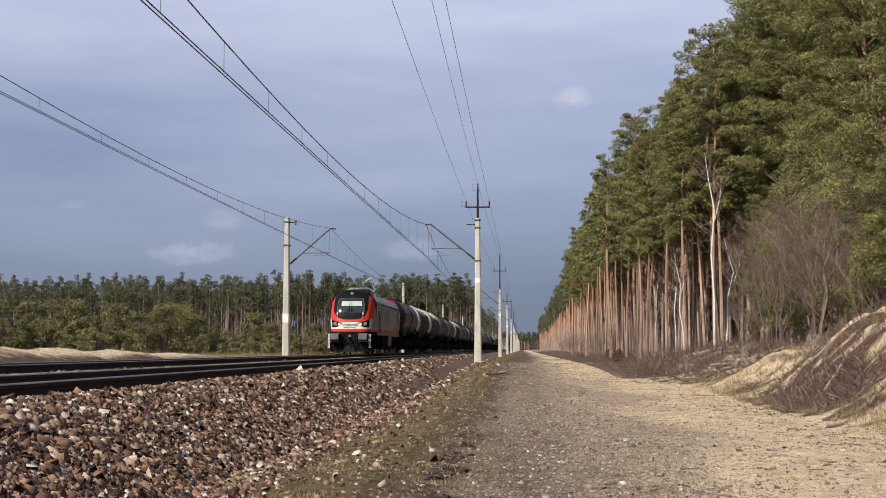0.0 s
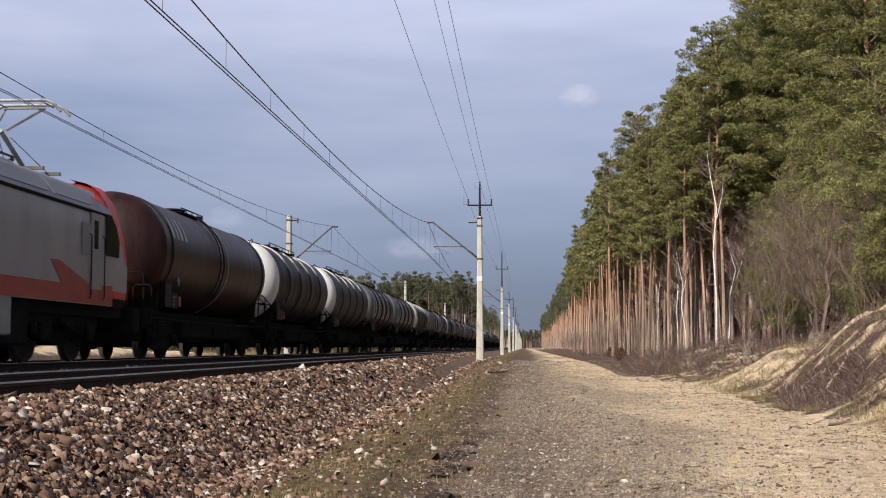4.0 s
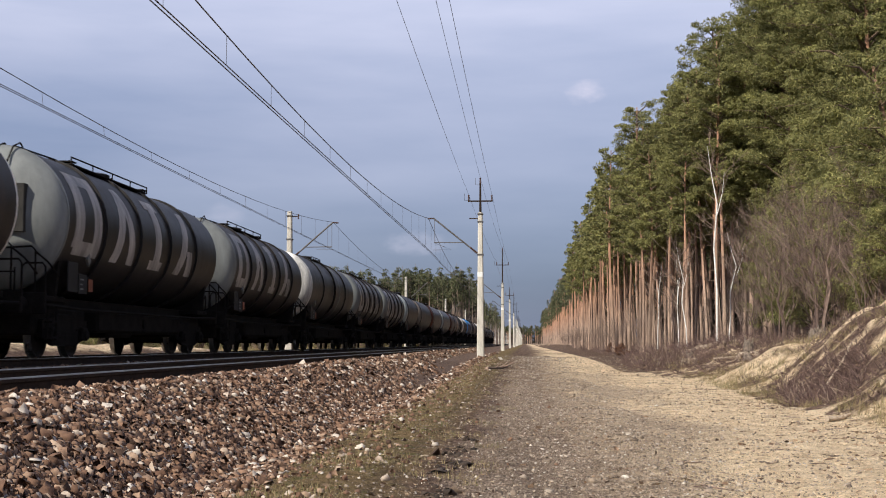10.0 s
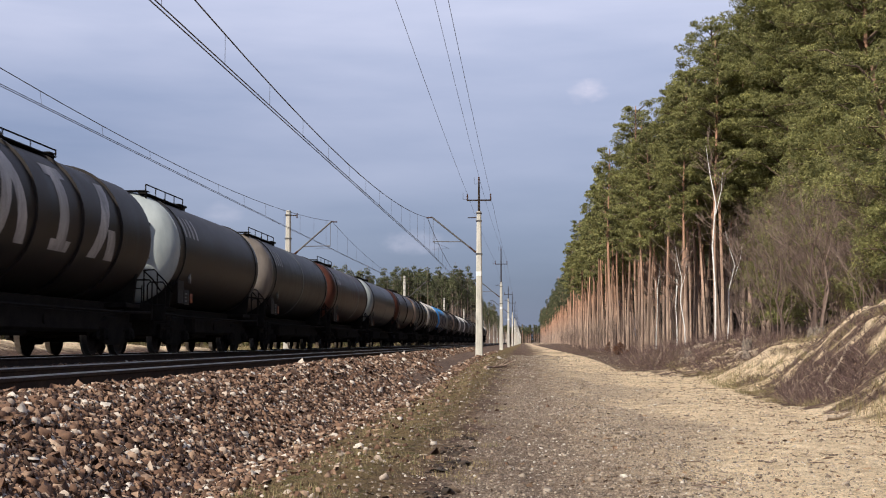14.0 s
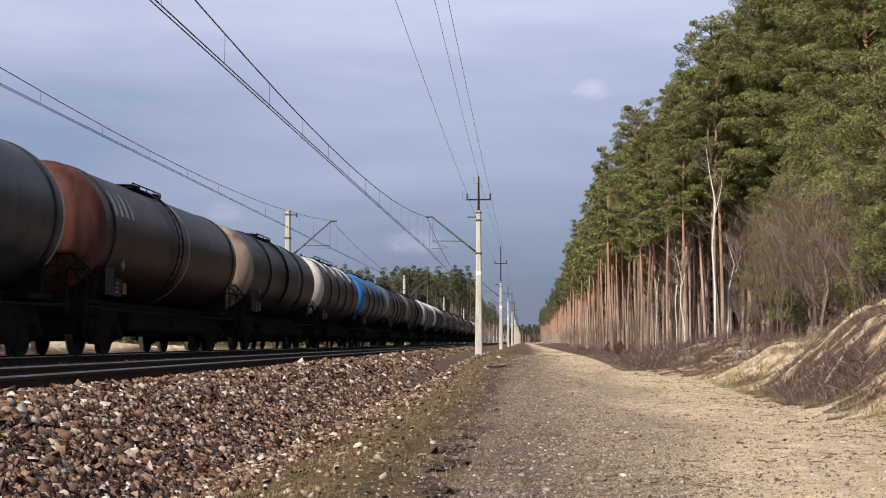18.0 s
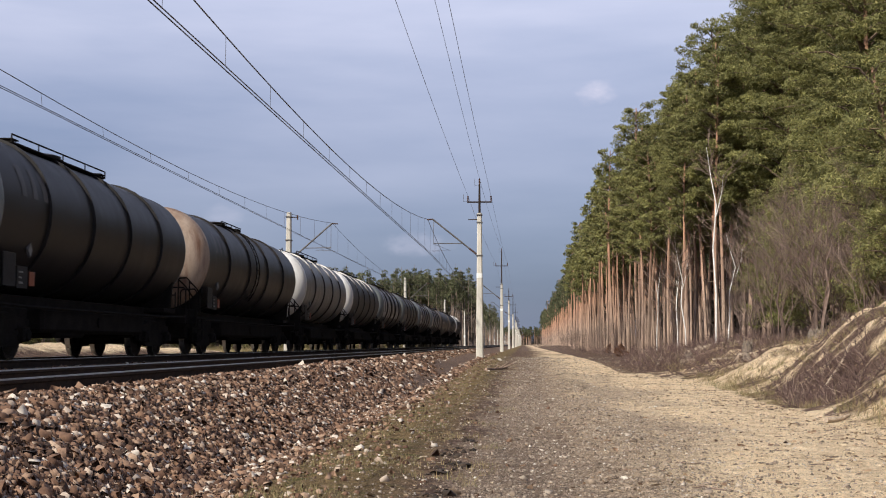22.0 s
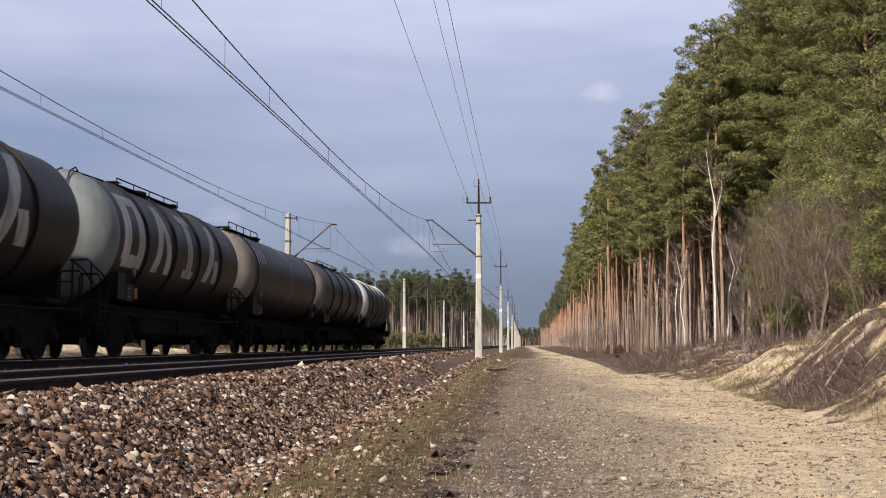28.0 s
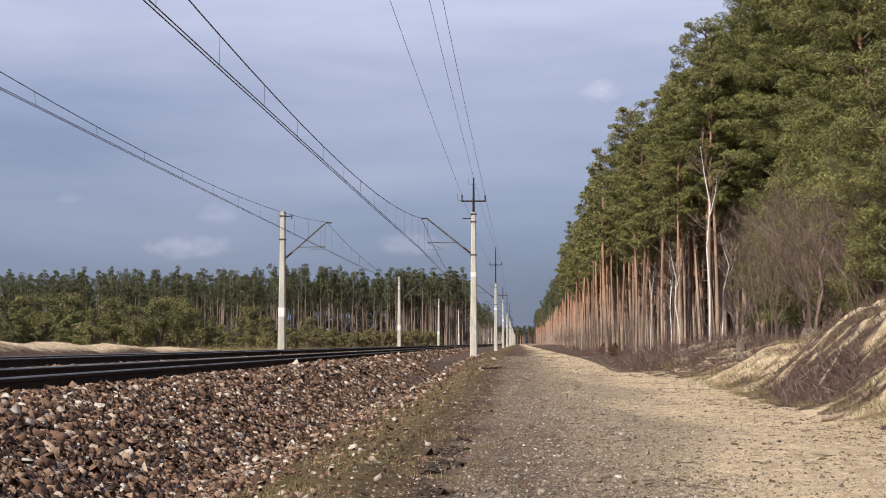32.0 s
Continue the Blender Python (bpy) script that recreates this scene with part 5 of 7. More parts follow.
        for y0, y1, z0, z1 in ((4.3, 5.3, 2.25, 2.95), (8.0, 9.9, 2.1, 2.95), (6.9, 7.5, 1.85, 2.85), (8.2, 8.7, 1.72, 2.05), (14.4, 15.0, 2.2, 2.85)):
            part("grille", Geo().box(min(x, x + 0.012 * s), max(x, x + 0.012 * s), y0, y1, z0, z1, 0, 0.004), L_PANEL, ob)
        # side window of the leading cab, rounded
        pts = [(1.80, 2.26), (2.66, 2.26), (2.70, 2.4), (2.70, 3.06), (2.6, 3.16), (2.3, 3.12), (1.98, 2.92), (1.76, 2.6)]
        for flip in (0, 1):
            pp = [((LEN - y) if flip else y, z) for y, z in pts]
            k = len(pp)
            g = Geo().add([(x, y, z) for y, z in pp] + [(x + 0.01 * s, y, z) for y, z in pp], [tuple(range(k, 2 * k)), tuple(range(k))[::-1]] + [(i, (i + 1) % k, (i + 1) % k + k, i + k) for i in range(k)])
            part("side_window", g, GLASS, ob, smooth=0)
            y = LEN - 3.3 if flip else 3.3
            d = part("cab_door", Geo().box(min(x, x + 0.008 * s), max(x, x + 0.008 * s), y - 0.36, y + 0.36, 1.5, 3.1, 0, 0.004), L_GREY, ob)
            part("door_window", Geo().box(min(x, x + 0.014 * s), max(x, x + 0.014 * s), y - 0.16, y + 0.1, 2.35, 2.95, 0, 0.004), GLASS, d)
            for dy in (-0.42, 0.42):
                part("grab_rail", Geo().tube([(x, y + dy, 1.3), (x + 0.05 * s, y + dy, 1.35), (x + 0.05 * s, y + dy, 2.6), (x, y + dy, 2.65)], 0.015, 5), L_BLACK, d)
    # front details
    c = new("front_details")
    c.parent = ob
    vs, fs = [], []
    nu2, nz2 = 24, 12
    for j in range(nz2 + 1):
        z = 2.55 + (3.38 - 2.55) * j / nz2
        for i in range(nu2 + 1):
            u = -0.29 + 0.58 * i / nu2
            p = nose(u, z)
            vs.append((p[0], p[1] - 0.012, p[2]))
    fs = [(j * (nu2 + 1) + i, j * (nu2 + 1) + i + 1, (j + 1) * (nu2 + 1) + i + 1, (j + 1) * (nu2 + 1) + i) for j in range(nz2) for i in range(nu2)]
    part("windscreen", Geo().add(vs, fs), SCREEN, c, "wide dark windscreen")
    vs = []
    for z in (2.93, 3.22):
        for i in range(13):
            p = nose(-0.17 + 0.40 * i / 12, z)
            vs.append((p[0], p[1] - 0.04, p[2]))
    part("sun_blind", Geo().add(vs, [(i, i + 1, i + 14, i + 13) for i in range(12)]), BLIND, c, "pale green sun blind behind the windscreen")
    for s in (-1, 1):
        vs = []
        for i in range(17):
            k = i / 16
            u = s * (0.115 + 0.46 * k)
            for z in (1.87 - 0.24 * math.sin(min(1.0, k * 1.9) * math.pi / 2), 1.88 + 0.24 * k ** 0.9):
                x, y, _ = nose(u, z)
                vs.append((x, y - 0.02, z))
        fs = [(2 * i, 2 * i + 2, 2 * i + 3, 2 * i + 1) for i in range(16)]
        part("headlamp_housing", Geo().add(vs, fs if s > 0 else [f[::-1] for f in fs]), L_BLACK, c)
        a, b = nose(s * 0.20, 1.80), nose(s * 0.36, 1.84)
        part("headlamp", Geo().lathe([(0.0, 0.085), (-0.05, 0.085), (-0.06, 0.05), (-0.055, 0.0)], "y", 14, 0, (a[0], a[1], a[2])), LAMP_WARM, c, "warm lit headlamp")
        part("headlamp", Geo().lathe([(0.0, 0.11), (-0.05, 0.11), (-0.06, 0.05), (-0.055, 0.0)], "y", 14, 0, (b[0], b[1], b[2])), LAMP_GLASS, c, "clear headlamp glass")
        part("buffer", Geo().box(s * 0.86 - 0.27, s * 0.86 + 0.27, -0.62, -0.55, 0.86, 1.2, 0, 0.03).tube([(s * 0.86, -0.56, 1.04), (s * 0.86, 0.1, 1.04)], 0.13, 12).box(s * 0.86 - 0.28, s * 0.86 + 0.28, -0.5, 0.05, 1.22, 1.27, 0, 0.01).box(s * 0.86 - 0.28, s * 0.86 + 0.28, -0.5, 0.05, 0.76, 0.79, 0, 0.01), mat("buffer_grey", (0.085, 0.085, 0.085), (0.14, 0.14, 0.138), 4, 0.6), c, "wide rectangular buffer")
        part("wiper", Geo().tube([(s * 0.30, nose(0.06, 2.42)[1] - 0.03, 2.42), (s * 0.22, nose(0.05, 2.6)[1] - 0.06, 2.6), (s * 0.06, nose(0.01, 2.75)[1] - 0.04, 2.75)], 0.016, 4).tube([(s * 0.05, nose(0.01, 2.58)[1] - 0.05, 2.58), (s * 0.07, nose(0.01, 2.95)[1] - 0.05, 2.95), (s * 0.05, nose(0.01, 3.30)[1] - 0.04, 3.30)], 0.013, 4), L_BLACK, c)
        hx = s * 0.78
        part("grab_handle", Geo().tube([(hx, nose(0.2, 2.20)[1] - 0.06, 2.20), (hx, nose(0.2, 2.42)[1] - 0.07, 2.42)], 0.016, 5), PANTO, c)
        m = nose(s * 0.27, 2.42)
        part("mirror_camera", Geo().box(m[0] - 0.04, m[0] + 0.04, m[1] - 0.1, m[1] + 0.02, 2.38, 2.52, 0, 0.015), L_WHITE, c)
        st = Geo()
        for z in (0.45, 0.75, 1.05):
            st.box(s * 1.27 - 0.07, s * 1.27 + 0.07, -0.1, 0.35, z, z + 0.03)
        st.box(s * 1.27 - 0.015, s * 1.27 + 0.015, -0.12, -0.06, 0.4, 1.2).box(s * 1.27 - 0.015, s * 1.27 + 0.015, 0.3, 0.36, 0.4, 1.2)
        part("steps", st, L_UNDER, c, "corner steps")
        part("white_edge", Geo().box(s * 1.24 - 0.06, s * 1.24 - 0.02, -0.16, -0.13, 0.4, 1.2).box(s * 1.24 + 0.03, s * 1.24 + 0.06, -0.16, -0.13, 0.4, 1.2).box(s * 1.24 - 0.06, s * 1.24 + 0.06, -0.16, -0.13, 0.92, 1.02).box(s * 1.24 - 0.06, s * 1.24 + 0.06, -0.16, -0.13, 0.4, 0.46).box(s * 1.24 - 0.06, s * 1.24 + 0.06, -0.16, -0.13, 1.14, 1.2), L_WHITE, c, "white edging of the corner steps", smooth=0)
    g = Geo()
    for k, w in enumerate((0.05, 0.04, 0.04, 0.09, 0.09, 0.05, 0.08, 0.08, 0.08)):
        x = -0.42 + 0.105 * k
        g.box(x - w / 2, x + w / 2, -0.016, -0.002, 1.73, 1.85)
    for k in range(11):
        g.box(-0.36 + 0.07 * k - 0.022, -0.36 + 0.07 * k + 0.022, -0.016, -0.002, 1.60, 1.66)
    part("number_bars", g, NUMBER, c, smooth=0)
    part("maker_plate", Geo().lathe([(-0.02, 0.0), (-0.02, 0.075), (0.0, 0.08)], "y", 18, 0, (0.0, -0.0, 1.10)), L_PANEL, c)
    vs = []
    for z in (2.535, 3.395):
        for i in range(25):
            p = nose(-0.30 + 0.60 * i / 24, z)
            vs.append((p[0], p[1] - 0.02, p[2]))
    seal = Geo().tube(vs[:25], 0.02, 5).tube(vs[25:], 0.02, 5).tube([vs[0], nose(-0.30, 2.96), vs[25]], 0.02, 5).tube([vs[24], nose(0.30, 2.96), vs[49]], 0.02, 5)
    part("windscreen_seal", seal, mat("rubber_seal", (0.05, 0.05, 0.05), (0.08, 0.08, 0.08), 4, 0.5), c)
    part("top_lamp", Geo().lathe([(-0.03, 0.0), (-0.03, 0.09), (0.05, 0.12)], "y", 16, 0, (nose(0, 3.68)[0], nose(0, 3.68)[1], 3.68)), LAMP_GLASS, c)
    for s in (-1, 1):
        for k in range(3):
            q = [nose(s * (0.27 + 0.005 * k), 1.74 + 0.05 * k), nose(s * 0.31, 1.74 + 0.05 * k)]
            part("lamp_fin", Geo().tube([(x, y - 0.035, z) for x, y, z in q], 0.012, 4), L_GREY, c)
        part("jumper_box", Geo().box(s * 0.5 - 0.09, s * 0.5 + 0.09, -0.12, 0.0, 1.0, 1.16, 0, 0.02), L_UNDER, c)
        # drip line and panels along the sloping roof edge
        part("gutter", Geo().box(min(s * 1.39, s * 1.435), max(s * 1.39, s * 1.435), 2.3, LEN - 2.3, 3.10, 3.16, 0, 0.01), L_UNDER, ob)
        for y0, y1 in ((3.2, 5.0), (5.3, 7.6), (7.9, 10.2), (10.5, 12.8), (13.1, 15.2)):
            e = 0.012
            q = [(s * (1.325 + e), y0, 3.28), (s * (1.325 + e), y1, 3.28), (s * (1.065 + e), y1, 3.60), (s * (1.065 + e), y0, 3.60)]
            r = [(x - s * 0.03, y, z - 0.03) for x, y, z in q]
            part("roof_panel", Geo().add(q + r, [(0, 1, 2, 3) if s > 0 else (3, 2, 1, 0), (4, 7, 6, 5), (0, 4, 5, 1), (1, 5, 6, 2), (2, 6, 7, 3), (3, 7, 4, 0)]), L_PANEL, ob, smooth=0)
    part("plough", Geo().add([(-0.42, -0.3, 0.14), (0.42, -0.3, 0.14), (0.22, -0.12, 0.52), (-0.22, -0.12, 0.52), (-0.42, -0.22, 0.14), (0.42, -0.22, 0.14), (0.22, -0.04, 0.52), (-0.22, -0.04, 0.52)],
                             [(0, 1, 2, 3), (7, 6, 5, 4), (0, 4, 5, 1), (1, 5, 6, 2), (2, 6, 7, 3), (3, 7, 4, 0)]), mat("plough_grey", (0.014, 0.014, 0.014), (0.008, 0.008, 0.008), 3, 0.7, spec=0.1), c, smooth=0)
    part("plough", Geo().box(-1.2, 1.2, 0.0, 0.12, 0.16, 0.62, 0, 0.03), L_UNDER, c)
    part("buffer_beam", Geo().box(-1.38, 1.38, 0.0, 0.5, 0.62, 1.19, 0, 0.03), L_UNDER, ob)
    part("buffer_beam", Geo().box(-1.38, 1.38, LEN - 0.5, LEN, 0.62, 1.19, 0, 0.03), L_UNDER, ob)
    part("coupling", HOOK, None, c, at=pose(0, 0, 1.0))
    for x in (-0.45, -0.28, 0.3, 0.46):
        part("brake_hose", Geo().tube([(x, 0, 0.9), (x, -0.14, 0.8), (x * 1.04, -0.18, 0.55), (x * 1.1, -0.08, 0.38)], 0.025, 6), L_UNDER, c)
    for x in (-0.875, 0.875):
        part("buffer", BUFFER, None, ob, at=pose(x, LEN, 1.05, 0, 0, 180))
    # underside
    g = Geo().box(-1.30, 1.30, 6.6, 12.0, 0.32, 1.2, 0, 0.05).box(-1.2, 1.2, 0.9, LEN - 0.9, 0.95, 1.22)
    part("underframe", g, L_UNDER, ob)
    for s in (-1, 1):
        part("equipment_box", Geo().box(s * 1.38 - 0.04, s * 1.38 + 0.04, 8.9, 10.9, 0.5, 1.22, 0, 0.03), mat("grey_equipment_box", (0.2, 0.19, 0.17), (0.26, 0.25, 0.22), 2, 0.6), ob)
        part("equipment_box", Geo().box(s * 1.24 - 0.04, s * 1.24 + 0.04, 7.4, 8.5, 0.6, 1.2, 0, 0.03), L_UNDER, ob)
    for y in (4.2, LEN - 4.2):
        b = new("bogie")
        b.parent = ob
        b.matrix_basis = pose(0, y, 0)
        g = Geo()
        for s in (-1, 1):
            g.box(s * 1.06 - 0.06, s * 1.06 + 0.06, -2.0, 2.0, 0.72, 0.98, 0, 0.03)
            for dy in (-1.3, 1.3):
                g.box(s * 1.1 - 0.12, s * 1.1 + 0.12, dy - 0.2, dy + 0.2, 0.42, 0.78, 0, 0.03)
                g.lathe([(0.0, 0.1), (0.3, 0.1)], "z", 10, 0, (s * 1.08, dy - 0.38, 0.55)).lathe([(0.0, 0.1), (0.3, 0.1)], "z", 10, 0, (s * 1.08, dy + 0.38, 0.55))
            g.tube([(s * 1.16, -0.5, 0.85), (s * 1.16, 0.5, 0.6)], 0.06, 8)
        g.box(-1.0, 1.0, -0.45, 0.45, 0.34, 1.0, 0, 0.04).box(-0.95, 0.95, -2.2, 2.2, 0.5, 1.0, 0, 0.04)
        part("bogie_frame", g, L_UNDER, b)
        for dy in (-1.3, 1.3):
            for s, me in ((1, WHEEL_R), (-1, WHEEL_L)):
                w = part("wheel", me, None, b, at=pose(0.755 * s, dy, 0.462 * 1.28))
                w.scale = (1, 1.28, 1.28)
                wheels_of.append((w, 0.755 * s, dy, 0.462 * 1.28))
            part("axle", AXLE, None, b, at=pose(0, dy, 0.59))
    # roof: equipment and pantographs
    for y0, y1, w, h in ((3.0, 4.6, 0.8, 0.12), (5.2, 6.9, 0.75, 0.2), (7.2, 9.6, 0.8, 0.24), (10.0, 11.6, 0.8, 0.16), (12.0, 12.9, 0.6, 0.2)):
        part("roof_box", Geo().box(-w, w, y0, y1, 3.66, 3.68 + h, 0, 0.04), L_PANEL if y0 > 5 else L_WHITE, ob)
    for y in (5.0, 7.05, 9.8, 11.8, 13.1):
        for x in (-0.45, 0.45):
            gi = Geo()
            insulator(gi, (x, y, 3.66), (x, y, 3.98), 0.06, 4)
            part("roof_insulator", gi, PORCELAIN, ob)
    part("roof_busbar", Geo().tube([(0.45, 5.0, 4.0), (0.45, 13.2, 4.0)], 0.025, 6), GALV, ob)

    def pantograph(y, up):
        p = new("pantograph")
        p.parent = ob
        base = Geo().box(-0.7, 0.7, y - 0.5, y - 0.42, 3.88, 3.95).box(-0.7, 0.7, y + 0.42, y + 0.5, 3.88, 3.95).box(-0.06, 0.06, y - 0.5, y + 0.5, 3.88, 3.95)
        part("base_frame", base, GALV, p)
        zt = CONTACT - 0.03 if up else 4.2
        knee = (y - 1.0, 4.6) if up else (y - 1.2, 4.08)
        head = y + 0.25 if up else y + 0.9
        g = Geo().tube([(0, y + 0.4, 3.95), (0, knee[0], knee[1])], 0.05, 8)
        for s in (-1, 1):
            g.tube([(0.12 * s, knee[0], knee[1]), (0.42 * s, head, zt - 0.12)], 0.028, 6)
            g.tube([(0.42 * s, y + 0.44, 3.95), (0.12 * s, knee[0] + 0.2, knee[1] - 0.1)], 0.012, 4)
        g.tube([(-0.42, head, zt - 0.12), (0.42, head, zt - 0.12)], 0.02, 6)
        part("arm", g, L_ROOF, p)
        for d in (-0.28, 0.28):
            g = Geo().tube([(-0.86, head + d, zt - 0.24), (-0.74, head + d, zt - 0.09), (-0.56, head + d, zt), (0.56, head + d, zt), (0.74, head + d, zt - 0.09), (0.86, head + d, zt - 0.24)], 0.035, 6)
            part("contact_strip", g, PANTO, p)
        g = Geo()
        for s in (-0.5, 0.5):
            g.tube([(s, head - 0.28, zt - 0.05), (s, head + 0.28, zt - 0.05)], 0.018, 5)
        part("head_frame", g, PANTO, p)

    pantograph(14.6, True)
    pantograph(4.0, False)
    return ob


engine = tagged(loco(), "red, white and grey electric locomotive with raised rear pantograph", "locomotive")
ENGINE_Y = FRONT[0] * UNIT - 1.9 - 18.6


# ---------------------------------------------------------------- trees
NEEDLE = island_mat("pine_needles", [(0.0, (0.09, 0.098, 0.032)), (0.5, (0.205, 0.205, 0.07)), (1.0, (0.36, 0.335, 0.13))], 0.7, 0.9, 0.35, 0.42)
NEEDLE_FAR = island_mat("far_pine_needles", [(0.0, (0.045, 0.058, 0.028)), (0.5, (0.095, 0.105, 0.05)), (1.0, (0.16, 0.16, 0.08))], 0.8, 0.35, 0.25, 0.45)
WOOD_FILL = island_mat("woodland_undergrowth", [(0.0, (0.02, 0.018, 0.010)), (0.5, (0.05, 0.042, 0.024)), (1.0, (0.085, 0.065, 0.04))], 0.9, 3)
BIRCH_BARK = mat("birch_bark", (0.82, 0.80, 0.77), (0.62, 0.60, 0.57), 3, 0.8, 0, 0.2, 20, speck=0.3, streak=(1, 1, 3))
TWIG = island_mat("bare_twigs", [(0.0, (0.08, 0.051, 0.043)), (0.5, (0.205, 0.14, 0.11)), (1.0, (0.38, 0.29, 0.23))], 0.9, 10)
PURPLE_TWIG = island_mat("purple_brown_twigs", [(0.0, (0.045, 0.025, 0.024)), (0.5, (0.105, 0.062, 0.056)), (0.88, (0.18, 0.118, 0.098)), (1.0, (0.42, 0.33, 0.25))], 0.9, 10)
OLIVE = island_mat("olive_shrub_leaves", [(0.0, (0.065, 0.072, 0.026)), (0.5, (0.17, 0.172, 0.06)), (0.8, (0.29, 0.27, 0.10)), (1.0, (0.31, 0.22, 0.12))], 0.85, 0.45, 0.25, 0.5)
BARE = island_mat("grey_brown_bare_wood", [(0.0, (0.065, 0.043, 0.036)), (0.5, (0.145, 0.098, 0.080)), (1.0, (0.27, 0.20, 0.165))], 0.9, 10)
PALE_BARK = mat("pale_pine_bark", (0.14, 0.105, 0.085), (0.30, 0.225, 0.175), 0.3, 0.9, 0, 0.2, 6)
DRY = island_mat("dry_grass", [(0.0, (0.20, 0.145, 0.07)), (0.5, (0.36, 0.28, 0.15)), (1.0, (0.13, 0.14, 0.05))], 0.9, 20, 0.15)


def bark_mat():
    """Pine bark: grey-brown below, orange above, as it grows."""
    m = mat("pine_bark", (0.20, 0.14, 0.11), (0.38, 0.275, 0.21), 3.0, 0.9, 0, 0.4, 14, spread=0.38, streak=(1, 1, 0.25))
    t = m.node_tree
    b = t.nodes["Principled BSDF"]
    old = b.inputs["Base Color"].links[0].from_socket
    tc = t.nodes.new("ShaderNodeTexCoord")
    sp = t.nodes.new("ShaderNodeSeparateXYZ")
    t.links.new(tc.outputs["Object"], sp.inputs["Vector"])
    r = t.nodes.new("ShaderNodeMapRange")
    r.inputs["From Min"].default_value, r.inputs["From Max"].default_value = 3.0, 9.0
    t.links.new(sp.outputs["Z"], r.inputs["Value"])
    mx = node(t, "ShaderNodeMix")
    mx.data_type, mx.blend_type = "RGBA", "MULTIPLY"
    mx.inputs["B"].default_value = (1.25, 0.97, 0.80, 1)
    t.links.new(r.outputs["Result"], mx.inputs["Factor"])
    t.links.new(old, mx.inputs["A"])
    t.links.new(mx.outputs["Result"], b.inputs["Base Color"])
    return m


BARK = bark_mat()


def leaves(centres, radii, per, length, width, flat=0.75, shell=0.0):
    """Many small pointed leaves or needle tufts on clumps; shell: share that sits on the clump's upper skin."""
    k = len(centres) * per
    c = np.repeat(centres, per, 0)
    r = np.repeat(radii, per)
    d = rng.normal(size=(k, 3))
    d /= np.linalg.norm(d, axis=1)[:, None]
    up = rng.uniform(0, 1, k) < shell
    d[:, 2] = np.where(up, np.abs(d[:, 2]), d[:, 2])
    rad = r * np.where(up, rng.uniform(0.8, 1.05, k), rng.uniform(0.35, 1.0, k) ** 0.5)
    p = c + d * rad[:, None] * np.array([1, 1, flat])
    out = d + 0.75 * rng.normal(size=(k, 3)) + np.array([0, 0, 0.5])
    side = np.cross(out, rng.normal(size=(k, 3)))
    side /= np.linalg.norm(side, axis=1)[:, None] + 1e-9
    ax = np.cross(side, out)
    ax /= np.linalg.norm(ax, axis=1)[:, None] + 1e-9
    ax *= np.where((ax * d).sum(1) + 0.3 * ax[:, 2] < 0, -1.0, 1.0)[:, None]
    L = length * rng.uniform(0.6, 1.35, (k, 1))
    W = width * rng.uniform(0.6, 1.35, (k, 1))
    v = np.stack([p - ax * L * 0.3 + side * W * 0.6, p - ax * L * 0.3 - side * W * 0.6, p + ax * L * 0.7], 1).reshape(-1, 3)
    f = np.arange(k * 3).reshape(-1, 3)
    return v, f


LIMB = mat("pine_limb_bark", (0.10, 0.07, 0.05), (0.19, 0.135, 0.095), 6, 0.9, 0, 0.3, 20)


